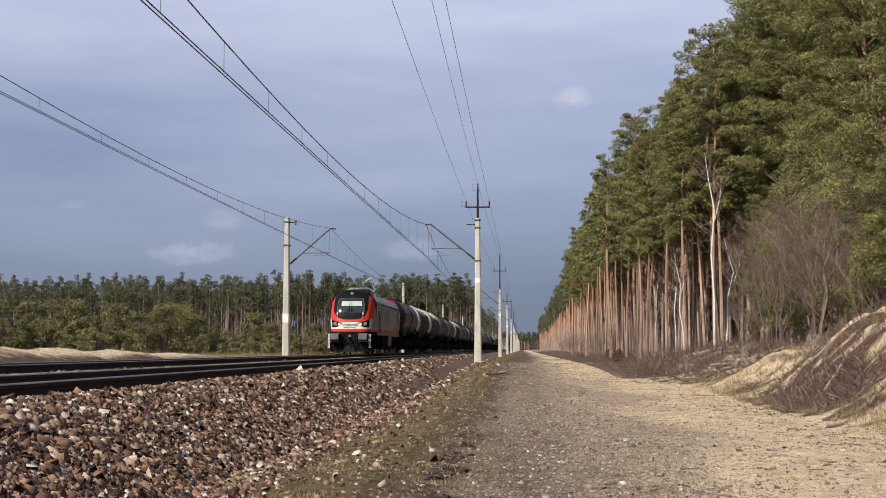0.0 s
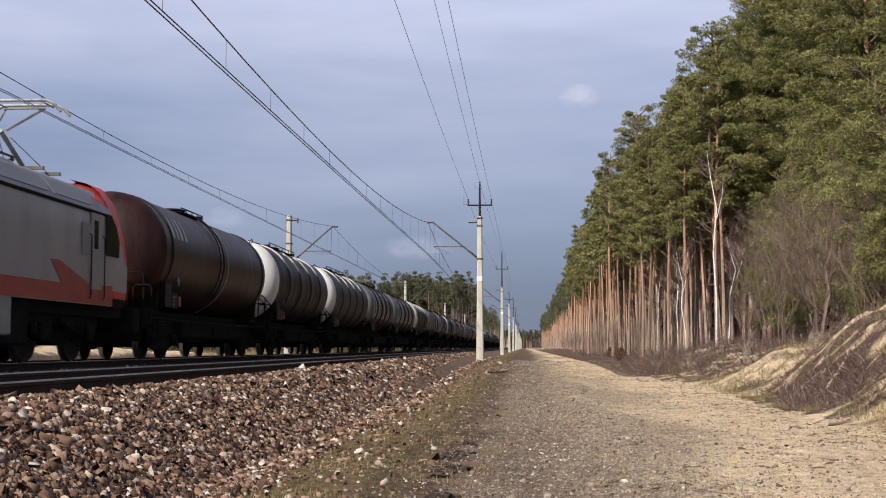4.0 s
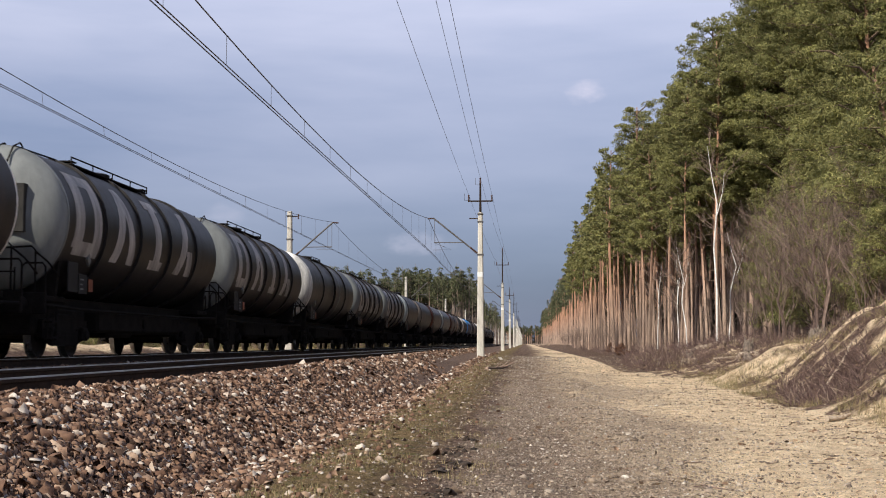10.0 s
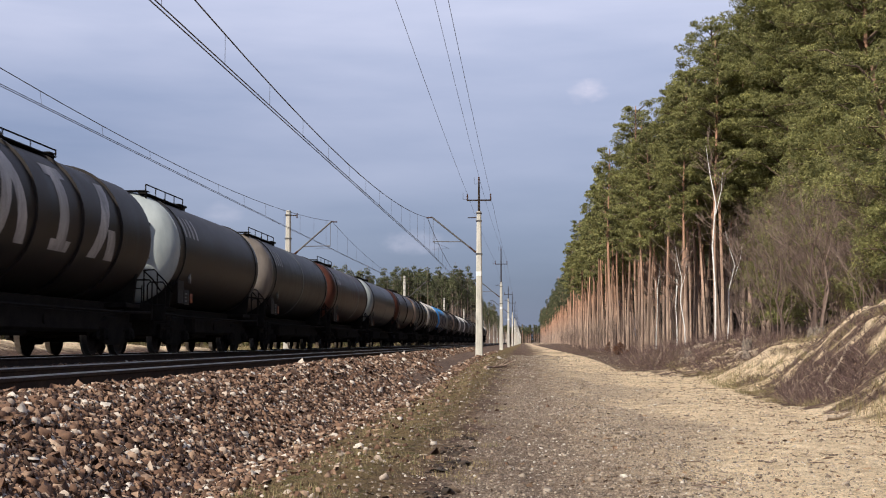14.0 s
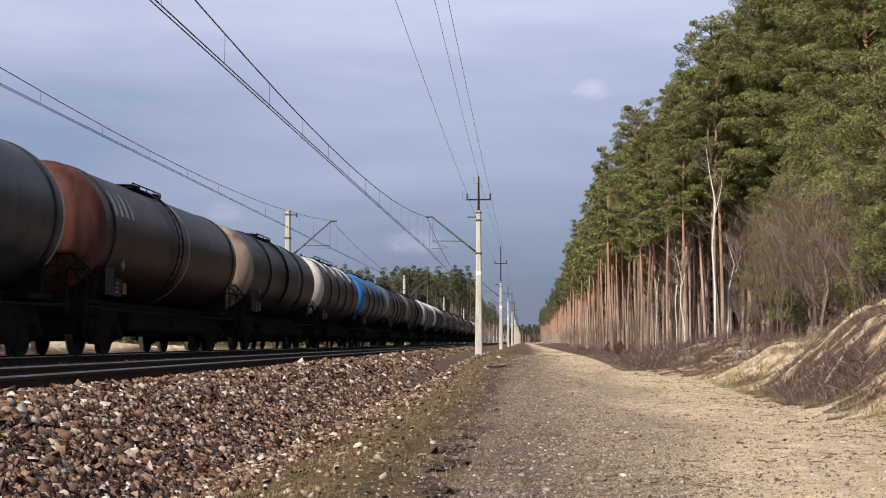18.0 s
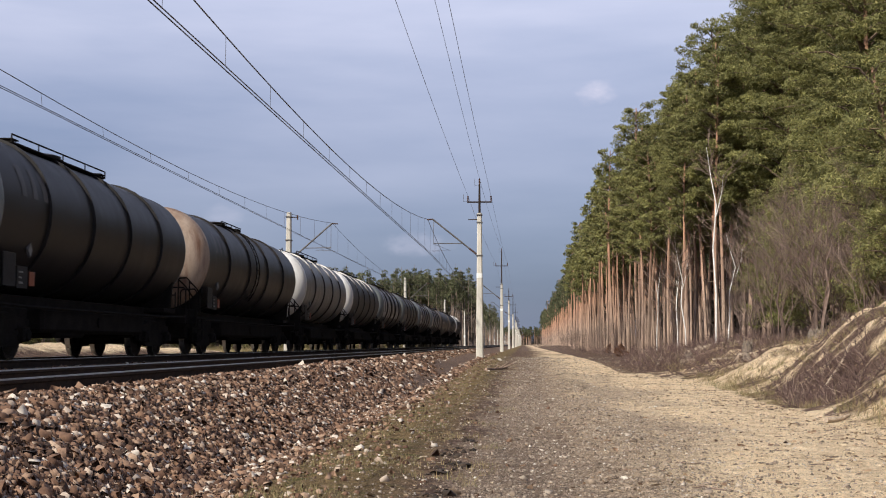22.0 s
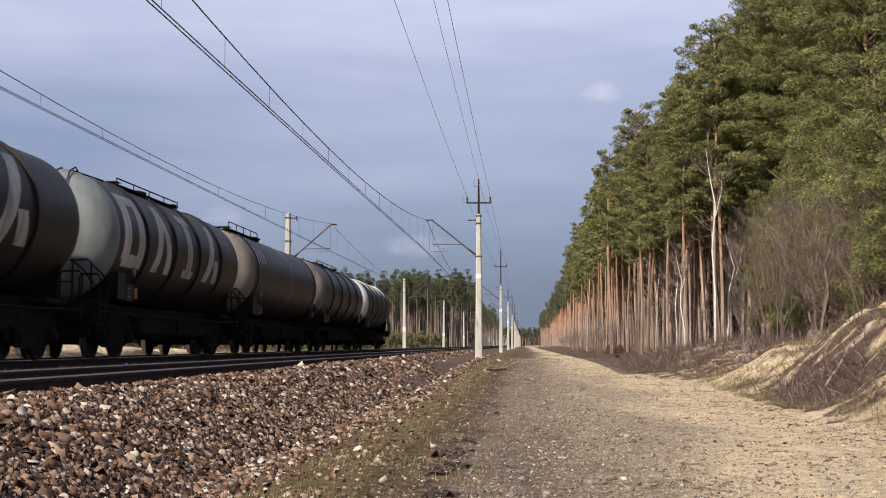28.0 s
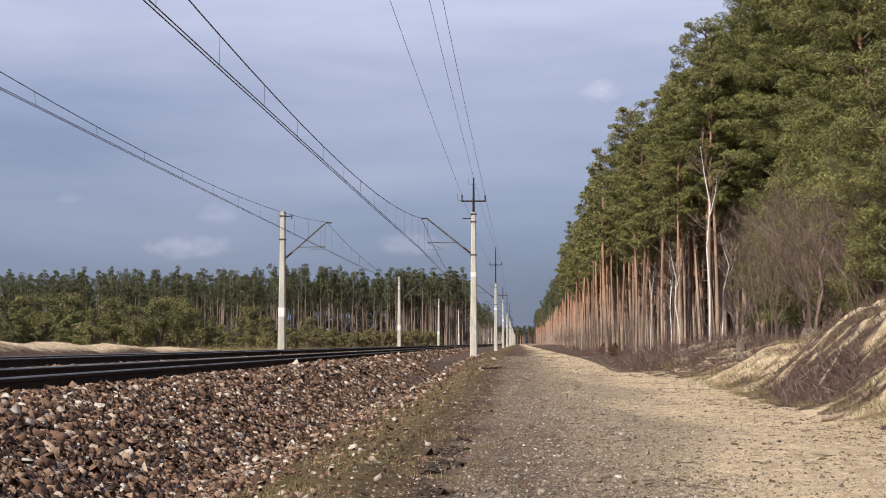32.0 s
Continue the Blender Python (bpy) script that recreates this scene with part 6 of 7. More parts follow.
def pine(seed, h, low, spread, clumps, per, leaf, n=8, needle=None, width=0.3, girth=0.12):
    """A Scots pine: long bare stem, limbs and a ragged crown of needle clumps."""
    global rng
    keep, rng = rng, np.random.default_rng(seed)
    ob = new("pine_tree")
    bx, by = rng.normal(0, 0.35, 2)
    girth *= rng.uniform(0.75, 1.25)
    stem = lambda s: Vector((bx * s * s + 0.2 * math.sin(s * 5 + seed), by * s * s + 0.16 * math.cos(s * 4 + seed), h * s))
    g = Geo().tube([stem(i / 9) - Vector((0, 0, 0.5 if i == 0 else 0)) for i in range(10)], [girth * (1 - 0.8 * i / 9) + 0.012 + (0.04 if i == 0 else 0) for i in range(10)], n)
    part("trunk", g, BARK, ob, "straight reddish bark trunk")
    g = Geo()
    cs, rs = [], []
    for i in range(clumps):
        s = low + (0.99 - low) * (i + rng.uniform(0, 1)) / clumps
        q = (s - low) / (1 - low)
        reach = spread * (0.30 + 0.85 * math.sin((0.16 + 0.76 * q) * math.pi)) * rng.uniform(0.4, 1.12)
        a = i * 2.4 + rng.uniform(-0.6, 0.6)
        p = stem(s)
        e = p + Vector((math.cos(a) * reach, math.sin(a) * reach, reach * rng.uniform(0.05, 0.45)))
        mid = p.lerp(e, 0.5) + Vector((0, 0, 0.12 * reach))
        g.tube([p - Vector((0, 0, 0.15)), mid, e], [0.05, 0.03, 0.012], 4, caps=False)
        for j, w in enumerate((1.0, 0.82, 0.66, 0.5)[:2 + int(reach > 0.9) + int(reach > 1.5)]):
            off = Vector((-math.sin(a), math.cos(a), 0)) * (rng.normal(0, 0.36) if j else 0.0)
            cs.append(p.lerp(e, w) + off + Vector((0, 0, rng.uniform(0.0, 0.25))))
            rs.append(rng.uniform(0.22, 0.50) * (1.1 if j == 0 else 1.0))
    for i in range(6):  # dead stubs below the crown
        s = low * rng.uniform(0.5, 1.0)
        a = rng.uniform(0, 6.28)
        p = stem(s)
        g.tube([p, p + Vector((math.cos(a) * 0.9, math.sin(a) * 0.9, rng.uniform(-0.2, 0.2)))], [0.025, 0.008], 3, caps=False)
    tagged(part("branchwork", g, LIMB, ob), kind="stuff")
    v, f = leaves(np.array([tuple(c) for c in cs]), np.array(rs), per, leaf, leaf * width, 0.62, 0.55)
    part("crown", mesh_np("crown", v, f, needle or NEEDLE), None, ob, "ragged dark green needle crown")
    rng = keep
    return ob


PINES = [pine(11 + k, h, low, sp * 1.15, 84, 190, 0.135, width=0.22) for k, (h, low, sp) in enumerate(((17.4, 0.27, 2.2), (16.4, 0.34, 2.0), (18.0, 0.24, 2.4), (15.8, 0.31, 2.0), (17.0, 0.38, 1.9)))]
MIDDLE = [pine(51 + k, h, lo, 2.0, 48, 120, 0.19, 6, width=0.24) for k, (h, lo) in enumerate(((18.0, 0.42), (17.0, 0.48), (18.6, 0.45)))]
THIN = [pine(31 + k, h, lo, 1.8, 30, 30, 0.38, 5) for k, (h, lo) in enumerate(((19.0, 0.53), (17.6, 0.58), (20.0, 0.55), (18.5, 0.6)))]
pr = random.Random(5)
spots = []
y = 37.0
while y < 250:
    spots.append((np.interp(y, [37, 75, 110], [13.2, 11.9, 10.3]) + pr.uniform(-0.8, 0.8), y, 0))
    y += pr.uniform(1.5, 3.0) * (0.75 if 54 < y < 90 else 1.0 if y < 105 else 1.5)
for x0, y0, step in ((13.6, 40, 2.2), (15.6, 48, 2.5), (18.0, 55, 2.8)):
    y = y0
    while y < 235:
        spots.append((x0 + pr.uniform(-1.1, 1.1), y, 1))
        y += pr.uniform(0.75, 1.3) * step * (1.0 if y < 95 else 1.7)
used = set()
for i, (x, y, row) in enumerate(spots):
    pool = PINES if (row == 0 and y < 68 or y < 52 and x < 14) else MIDDLE if y < 115 else THIN
    fresh = [o for o in pool if o.name not in used]
    src = fresh[0] if fresh else pool[pr.randrange(len(pool))]
    k = 0.74 if y > 76 else 1.0
    x, y = x * k + (pr.uniform(-0.9, 0.9) if row == 0 and k < 1 else 0), y * k
    m = pose(x, y, float(ground_z(x, y)) - 0.05, pr.uniform(-1.2, 1.2), pr.uniform(-1.2, 1.2), pr.uniform(0, 360))
    if src.name not in used:
        used.add(src.name)
        src.matrix_basis = m
        src.scale = (k, k, k)
        tagged(src, "tall Scots pine with reddish trunk at the forest edge", "pine tree", "pines of the forest")
    else:
        s = pr.uniform(0.86, 1.08) * k
        c = copy_thing(src, m)
        c.scale = (s, s, s)
        tagged(c, "tall Scots pine with reddish trunk at the forest edge", "pine tree", "pines of the forest")


def woods(name, pts, label, hs=(17.2, 22.3), per=660, leaf=0.4, under=(), stem_bark=None):
    """Far woods as one mesh of stems and one of needles."""
    stem_bark = stem_bark or BARK
    ob = tagged(new(name), label, "forest", kind="stuff")
    g = Geo()
    cs, rs = [], []
    for x, y in pts:
        z = float(ground_z(x, y)) - 0.2
        h = rng.uniform(*hs)
        lx, ly = rng.normal(0, 0.25, 2)
        g.tube([(x, y, z), (x + lx * 0.4, y + ly * 0.4, z + h * 0.5), (x + lx, y + ly, z + h)], [0.14, 0.11, 0.03], 5, caps=False)
        low = rng.uniform(0.5, 0.66)
        for j in range(11):
            q = j / 10
            w = (0.35 + 1.7 * math.sin((0.28 + 0.72 * q) * math.pi) ** 0.9) * 0.95
            a = rng.uniform(0, 6.28)
            r = w * rng.uniform(0.1, 0.9)
            cs.append((x + lx * (low + (1 - low) * q) + math.cos(a) * r, y + ly + math.sin(a) * r, z + h * (low + (0.95 - low) * q ** 0.9) + rng.uniform(-0.3, 0.3)))
            rs.append(rng.uniform(0.6, 1.05) * (0.85 if q > 0.85 else 1))
    part("stems", g, stem_bark, ob)
    # Dark clumps up to 12.5 m, added to close sky gaps as shaded depth.
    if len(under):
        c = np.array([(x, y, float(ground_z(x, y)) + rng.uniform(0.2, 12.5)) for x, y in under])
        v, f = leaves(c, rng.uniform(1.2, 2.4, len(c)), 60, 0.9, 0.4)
        part("undergrowth", mesh_np("undergrowth", v, f, WOOD_FILL), None, ob, "dark leaf clumps added to close the gaps between the stems")
    v, f = leaves(np.array(cs), np.array(rs), per // 11, leaf, leaf * 0.42, 0.7, 0.45)
    part("crowns", mesh_np("crowns", v, f, NEEDLE_FAR), None, ob)
    return ob


pts = []
for k in range(760):
    x = -14.5 - 150 * rng.uniform(0, 1)
    pts.append((x, 338 + 4 * math.sin(x * 0.13) + 85 * rng.uniform(0, 1) ** 1.4 + max(0, -x - 60) * 0.15))
for k in range(260):
    pts.append((-15 - 22 * rng.uniform(0, 1), 340 + 700 * rng.uniform(0, 1) ** 1.6))
woods("woods_left", pts, "distant pine wood beyond the clearing", under=[(-16 - 150 * rng.uniform(0, 1), 385 + 60 * rng.uniform(0, 1)) for k in range(900)], stem_bark=PALE_BARK)
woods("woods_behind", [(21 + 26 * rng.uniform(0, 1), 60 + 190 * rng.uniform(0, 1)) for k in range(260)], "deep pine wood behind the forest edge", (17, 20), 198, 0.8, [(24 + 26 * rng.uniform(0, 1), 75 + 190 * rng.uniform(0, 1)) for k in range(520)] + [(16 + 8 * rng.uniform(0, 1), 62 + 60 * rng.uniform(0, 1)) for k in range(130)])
pts = [(11.2 + 12 * rng.uniform(0, 1) ** 1.5, 235 + 650 * rng.uniform(0, 1) ** 1.4) for k in range(420)]
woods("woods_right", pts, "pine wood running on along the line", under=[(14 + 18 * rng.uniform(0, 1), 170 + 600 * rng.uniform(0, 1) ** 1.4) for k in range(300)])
pts = [(rng.uniform(-150, 90), 1250 + rng.uniform(0, 60)) for k in range(330)]
woods("woods_far", pts, "far pine wood at the end of the line", (15, 19), 132, 1.3, [(rng.uniform(-70, 60), 1315 + rng.uniform(0, 30)) for k in range(1100)])


def twigs(g, p, d, length, r, depth, spread, kids=3, up=0.15, n=4):
    """A bare branch with its side twigs."""
    mid = p + d * length * 0.5 + Vector((pr.uniform(-1, 1), pr.uniform(-1, 1), 0)) * length * 0.06
    end = p + d * length + Vector((pr.uniform(-1, 1), pr.uniform(-1, 1), up)) * length * 0.12
    g.tube([p, mid, end], [r, r * 0.75, r * 0.45], n if depth > 1 else 3, caps=False)
    if depth <= 0:
        return
    for k in range(kids):
        s = pr.uniform(0.35, 1.0)
        q = p.lerp(end, s)
        side = Vector((pr.uniform(-1, 1), pr.uniform(-1, 1), pr.uniform(-0.2, 0.7)))
        twigs(g, q, (d + side * spread).normalized(), length * pr.uniform(0.45, 0.7), r * 0.5, depth - 1, spread, kids, up, n)


def birch(h, seed, lean=0.0, thick=1.0):
    pr.seed(seed)
    ob = new("birch_tree")
    fork = Vector((0.1 + lean * 0.6, 0, h * 0.70))
    stem = [Vector((0, 0, -0.3)), Vector((0.04 + lean * 0.2, 0, h * 0.25)), Vector((-0.05 + lean * 0.4, 0.05, h * 0.48)), fork]
    a, b = fork + Vector((-0.35, 0.05, h * 0.30)), fork + Vector((0.28, -0.08, h * 0.16))
    g = Geo().tube(stem, [0.11 * thick, 0.095 * thick, 0.085 * thick, 0.075 * thick], 9).tube([fork, fork.lerp(a, 0.5) + Vector((-0.03, 0, 0)), a], [0.07 * thick, 0.045 * thick, 0.015 * thick], 7).tube([fork - Vector((0, 0, 0.4)), fork.lerp(b, 0.5) + Vector((0.08, 0, -0.1)), b], [0.05 * thick, 0.035 * thick, 0.012 * thick], 6)
    part("trunk", g, BIRCH_BARK, ob, "white birch bark with dark marks")
    g = Geo()
    for k in range(16):
        p = fork.lerp(a if k % 2 else b, pr.uniform(0.0, 0.9)) if k < 11 else stem[2].lerp(fork, pr.random())
        twigs(g, p, Vector((pr.uniform(-1, 1), pr.uniform(-1, 1), 0.7)).normalized(), pr.uniform(0.6, 1.3), 0.016, 2, 0.6, 3)
    tagged(part("twig_spray", g, TWIG, ob), kind="stuff")
    return ob


def shrub(seed, h, stems=7, spread=0.35, material=None, depth=3, kids=4):
    pr.seed(seed)
    ob = new("bare_shrub")
    for k in range(stems):
        g = Geo()
        d = Vector((pr.uniform(-spread, spread), pr.uniform(-spread, spread), 1)).normalized()
        twigs(g, Vector((pr.uniform(-0.25, 0.25), pr.uniform(-0.25, 0.25), -0.1)), d, h * pr.uniform(0.45, 0.7), 0.008 + 0.003 * h, depth, 0.55, kids)
        part("stem", g, material or TWIG, ob)
    return ob


def place(ob, x, y, rz=0.0, dz=0.0, s=1.0):
    ob.matrix_basis = pose(x, y, float(ground_z(x, y)) + dz, 0, 0, rz)
    ob.scale = (s, s, s)
    return ob


b = tagged(place(birch(7.9, 3, 0.0, 0.38), 7.62, 52.0), "slender bare birch with a white forked trunk", "birch tree", "birches")
for k, (x, y, h, s) in enumerate(((8.2, 53.0, 4.6, 0.65), (7.2, 58, 4.8, 0.6), (7.4, 63, 4.5, 0.6), (7.3, 72, 4.8, 0.7))):
    tagged(place(birch(h, 20 + k, 0.5 * (-1) ** k, 0.28), x, y, 40 * k, 0, 1.0), "thin bare birch sapling beside the pines", "birch tree", "birches")

def bare_tree(seed, h, limbs=13):
    """A leafless bushy tree: a bent stem that divides into a round crown of fine twigs."""
    pr.seed(seed)
    ob = new("bare_tree")
    bend = pr.uniform(-0.5, 0.5)
    stem = [Vector((0, 0, -0.2)), Vector((bend * 0.5, 0.1, h * 0.18)), Vector((bend, -0.1, h * 0.36)), Vector((bend * 0.7, 0.05, h * 0.55))]
    part("trunk", Geo().tube(stem, [0.065, 0.055, 0.045, 0.03], 7), BARE, ob, "thin bent grey-brown trunk")
    for k in range(limbs):
        g = Geo()
        p = stem[1].lerp(stem[3], (k + 0.5) / limbs)
        a = k * 2.4 + pr.uniform(-0.4, 0.4)
        d = Vector((math.cos(a), math.sin(a), pr.uniform(0.6, 1.9))).normalized()
        twigs(g, p, d, h * pr.uniform(0.20, 0.34), 0.017, 4, 0.7, 4, 0.45, 3)
        part("limb", g, BARE, ob)
    return ob


TREES = [bare_tree(140 + k, h) for k, h in enumerate((4.6, 3.8, 5.2))]
for k, (x, y, s) in enumerate(((8.45, 37.6, 1.0), (9.4, 36.0, 0.9), (9.0, 40.5, 1.05), (10.1, 38.0, 1.15), (9.6, 43.5, 1.1), (9.3, 33.6, 0.8), (8.5, 43.0, 0.8), (10.3, 41.0, 1.2), (9.3, 47.0, 1.0), (10.2, 34.8, 0.95), (8.7, 50.0, 0.7), (10.0, 31.5, 0.75))):
    tagged(place(TREES[k] if k < 3 else copy_thing(TREES[k % 3], Matrix()), x, y, 97 * k, 0, s), "leafless bushy tree with a dense crown of grey-brown twigs", "tree", "bare trees on the bank")

SHRUBS = [shrub(40 + k, h, n, 0.4, BARE) for k, (h, n) in enumerate(((4.0, 6), (3.4, 6), (4.6, 5)))]
spots = [(9.0, 34.0), (8.9, 38.6), (8.6, 45.5), (9.6, 39.5), (8.9, 52.0)]
for k, (x, y) in enumerate(spots):
    src = SHRUBS[k % 3]
    o = src if k < 3 else copy_thing(src, Matrix())
    tagged(place(o, x, y, 67 * k, 0, 0.8 + 0.35 * ((k * 7) % 5) / 5), "bare brown shrub with many thin branches on the bank", "shrub", "shrubs on the bank")
# low reddish undergrowth along the forest edge
for k in range(34):
    y = 56 + 4.6 * k + 2.0 * math.sin(k * 2.3)
    x = float(np.interp(y, [56, 70, 110, 220], [8.4, 6.9, 6.7, 6.7])) + 0.9 * math.sin(k * 1.9)
    tagged(place(copy_thing(SHRUBS[k % 3], Matrix()), x, y, 71 * k, 0, 0.42 + 0.08 * (k % 4)), "low bare reddish undergrowth shrub below the pines", "shrub", "undergrowth shrubs")
# young pines under the edge
YOUNG = [pine(61 + k, h, 0.12, 1.5, 40, 170, 0.125, 6, width=0.2) for k, h in enumerate((6.0, 7.2))]
for k, (x, y, s) in enumerate(((10.4, 38.5, 1.0), (10.9, 42.5, 1.1), (10.2, 46.5, 0.9), (11.0, 50.0, 1.1), (11.5, 36.5, 1.2), (10.6, 54.0, 0.8), (11.2, 45.5, 1.25), (9.6, 34.0, 0.95), (9.9, 36.2, 0.75), (9.3, 32.2, 0.7), (10.6, 33.6, 1.2), (10.8, 58.0, 0.8), (10.0, 49.0, 0.7))):
    src = YOUNG[k % 2]
    o = src if k < 2 else copy_thing(src, Matrix())
    tagged(place(o, x, y, 50 * k, 0, s), "young pine with needles low down at the forest edge", "pine tree", "young pines")

# brushwood on the bank, one tangle of cut purple-brown twigs in each hollow
def brush(name, count, x0, x1, y0, y1, h, seed, keep=None):
    pr.seed(seed)
    g = Geo()
    for k in range(count):
        x, y = pr.uniform(x0, x1), pr.uniform(y0, y1)
        if keep and not keep(x, y):
            continue
        z = float(ground_z(x, y))
        d = Vector((pr.uniform(-1, 1), pr.uniform(-1, 1), pr.uniform(0.05, 0.8))).normalized()
        twigs(g, Vector((x, y, z - 0.03)), d, h * pr.uniform(0.5, 1.1), 0.007, 1, 0.7, 3, n=3)
    return tagged(part(name, g, PURPLE_TWIG, None, smooth=0), "tangle of purple-brown brushwood on the bank", "brushwood", kind="stuff")


brush("brushwood", 2600, 4.2, 9.4, 37.2, 58, 0.62, 71, lambda x, y: x > bank_toe(y) + 0.7 and y > 36.5 + 0.4 * (x - 5))
brush("brushwood", 7500, 4.6, 8.4, 19.0, 32.5, 0.34, 72, lambda x, y: x > bank_toe(y) + 0.2 and hollow(x, y) + 0.3 * wave(x, y * 0.6, 0.5, 51) > 0.42)
brush("brushwood", 4200, 5.2, 9.5, 18.0, 34.0, 0.22, 74, lambda x, y: wave(x, y, 0.42, 51) > -0.05)
brush("brushwood", 900, 4.6, 9.4, 58, 130, 0.9, 73, lambda x, y: x > bank_toe(y) + 2.0)


ROOT = mat("root_wood", (0.3, 0.23, 0.17), (0.45, 0.37, 0.28), 5, 0.9)
STUMP = [mat("stump_bark", (0.06, 0.046, 0.037), (0.27, 0.22, 0.18), 9, 0.9, 0, 0.8, 25), mat("cut_wood", (0.12, 0.095, 0.07), (0.26, 0.215, 0.165), 8, 0.85)]


def stump(seed, r, h):
    """A sawn stump with root flares."""
    sr = random.Random(seed)
    n = 18
    ph = [sr.uniform(0, 6.28) for _ in range(4)]
    g = Geo()
    for j, (z, k) in enumerate(((-0.25, 1.6), (0.03, 1.3), (0.25 * h + 0.05, 1.08), (0.7 * h, 1.0), (h, 0.95))):
        for i in range(n):
            a = 2 * math.pi * i / n
            w = r * k * (1 + 0.35 * (k - 0.8) * math.sin(4 * a + ph[0]) + 0.10 * math.sin(7 * a + ph[1]) + sr.uniform(-0.13, 0.13))
            g.v.append((w * math.cos(a), w * math.sin(a), z + ((0.16 * math.sin(2 * a + ph[2]) + sr.uniform(-0.16, 0.24)) * h if j == 4 else 0)))
    for j in range(4):
        for i in range(n):
            q = (i + 1) % n
            g.f.append((j * n + i, j * n + q, (j + 1) * n + q, (j + 1) * n + i))
            g.m.append(0)
    g.f.append(tuple(4 * n + i for i in range(n)))
    g.m.append(1)
    ob = new("tree_stump")
    part("stump", g, STUMP, ob, smooth=50)
    for k in range(7):  # torn splinters round the break
        a = 0.9 * k + sr.uniform(-0.3, 0.3)
        w, t = r * 0.8, h * sr.uniform(1.05, 1.6)
        part("splinter", Geo().tube([(w * math.cos(a), w * math.sin(a), h * 0.5), (w * 1.05 * math.cos(a), w * 1.05 * math.sin(a), h * 0.9), (w * 1.15 * math.cos(a + 0.2), w * 1.15 * math.sin(a + 0.2), t)], [r * 0.35, r * 0.24, r * 0.05], 5), STUMP[0], ob)
    for k in range(9):
        g = Geo()
        a = sr.uniform(0, 6.28)
        g.tube([(r * math.cos(a), r * math.sin(a), 0.12), (1.9 * r * math.cos(a + 0.2), 1.9 * r * math.sin(a + 0.2), 0.02 + sr.uniform(0, 0.15)), (2.8 * r * math.cos(a + 0.4), 2.8 * r * math.sin(a + 0.4), -0.1)], [0.07, 0.045, 0.015], 5)
        part("root", g, ROOT, ob)
    return ob


for k, (x, y, r, h) in enumerate(((8.75, 35.4, 0.20, 0.52), (8.25, 37.0, 0.24, 0.40), (6.9, 40.5, 0.15, 0.40), (5.6, 44.5, 0.12, 0.30))):
    tagged(place(stump(k + 3, r, h), x, y, 77 * k), "weathered sawn tree stump with bare roots on the bank", "stump", "stumps on the bank")

# felled stems and thick branches lying on the bank
for k, (x, y, a, L, r) in enumerate(((7.6, 47.0, 8, 3.6, 0.09), (8.4, 51.0, -6, 4.2, 0.10), (6.6, 52.5, 14, 3.0, 0.07), (5.6, 40.2, 25, 1.6, 0.035), (7.2, 42.5, -20, 2.2, 0.05), (6.4, 27.0, 50, 1.3, 0.03), (-1.0, 47.5, 76, 3.0, 0.05), (4.6, 19.4, 35, 0.5, 0.045))):
    ca, sa = math.cos(radians(a)), math.sin(radians(a))
    q = []
    for s in (-0.5, -0.2, 0.15, 0.5):
        px, py = x + ca * L * s, y + sa * L * s
        q.append(Vector((px - x, py - y, float(ground_z(px, py)) - float(ground_z(x, y)) + r * 0.6 + 0.05 * abs(s))))
    ob = place(new("fallen_branch"), x, y)
    part("stem", Geo().tube(q, [r, r * 0.9, r * 0.75, r * 0.5], 8), ROOT if k % 3 else BARK, ob)
    for j in range(3):
        p = q[1].lerp(q[3], 0.3 * j + 0.1)
        part("side_branch", Geo().tube([p, p + Vector((0.25 * sa + 0.1 * j, -0.3, 0.22)) * (L / 3)], [r * 0.45, r * 0.15], 5), ROOT if k % 3 else BARK, ob)
    tagged(ob, "weathered felled branch lying on the sandy bank", "branch", "fallen branches")

# thicket beyond the far track
def bush(seed, h, w, leaf=None):
    global rng
    keep, rng = rng, np.random.default_rng(seed)
    pr.seed(seed)
    ob = new("bush")
    g = Geo()
    cs, rs = [], []
    for k in range(38):
        a, q = rng.uniform(0, 6.28), rng.uniform(0.15, 1)
        d = Vector((math.cos(a) * w * q, math.sin(a) * w * q, h * rng.uniform(0.12, 1.0) * (1.05 - 0.45 * q)))
        g.tube([(0.1 * math.cos(a), 0.1 * math.sin(a), -0.1), tuple(d * 0.55 + Vector((0, 0, 0.1 * h))), tuple(d)], [0.04, 0.025, 0.008], 4, caps=False)
        cs.append(tuple(d))
        rs.append(rng.uniform(0.30, 0.62) * h / 4)
    tagged(part("branchwork", g, TWIG, ob), kind="stuff")
    v, f = leaves(np.array(cs), np.array(rs), 150, 0.17, 0.075, 0.8, 0.5)
    part("foliage", mesh_np("foliage", v, f, leaf or OLIVE), None, ob)
    rng = keep
    return ob


BUSHES = [bush(81 + k, h, w) for k, (h, w) in enumerate(((4.4, 1.9), (3.6, 1.7), (4.9, 1.6), (3.0, 1.8)))]
pr.seed(8)
k = 0
for row in range(3):
    x = -19.0
    while x > -75:
        y = 104 + (-x - 19) * -0.25 + row * 9 + pr.uniform(-3, 3) + max(0, 30 + x) * 2.0
        src = BUSHES[pr.randrange(4)] if k >= 4 else BUSHES[k]
        o = src if k < 4 else copy_thing(src, Matrix())
        tagged(place(o, x, y, pr.uniform(0, 360), 0, pr.uniform(0.75, 1.15) * np.interp(-x, [19, 30, 45, 75], [0.66, 0.95, 1.25, 1.45])), "olive-green leafy bush in the thicket beyond the line", "bush", "bushes of the thicket")
        x -= pr.uniform(1.5, 2.6)
        k += 1

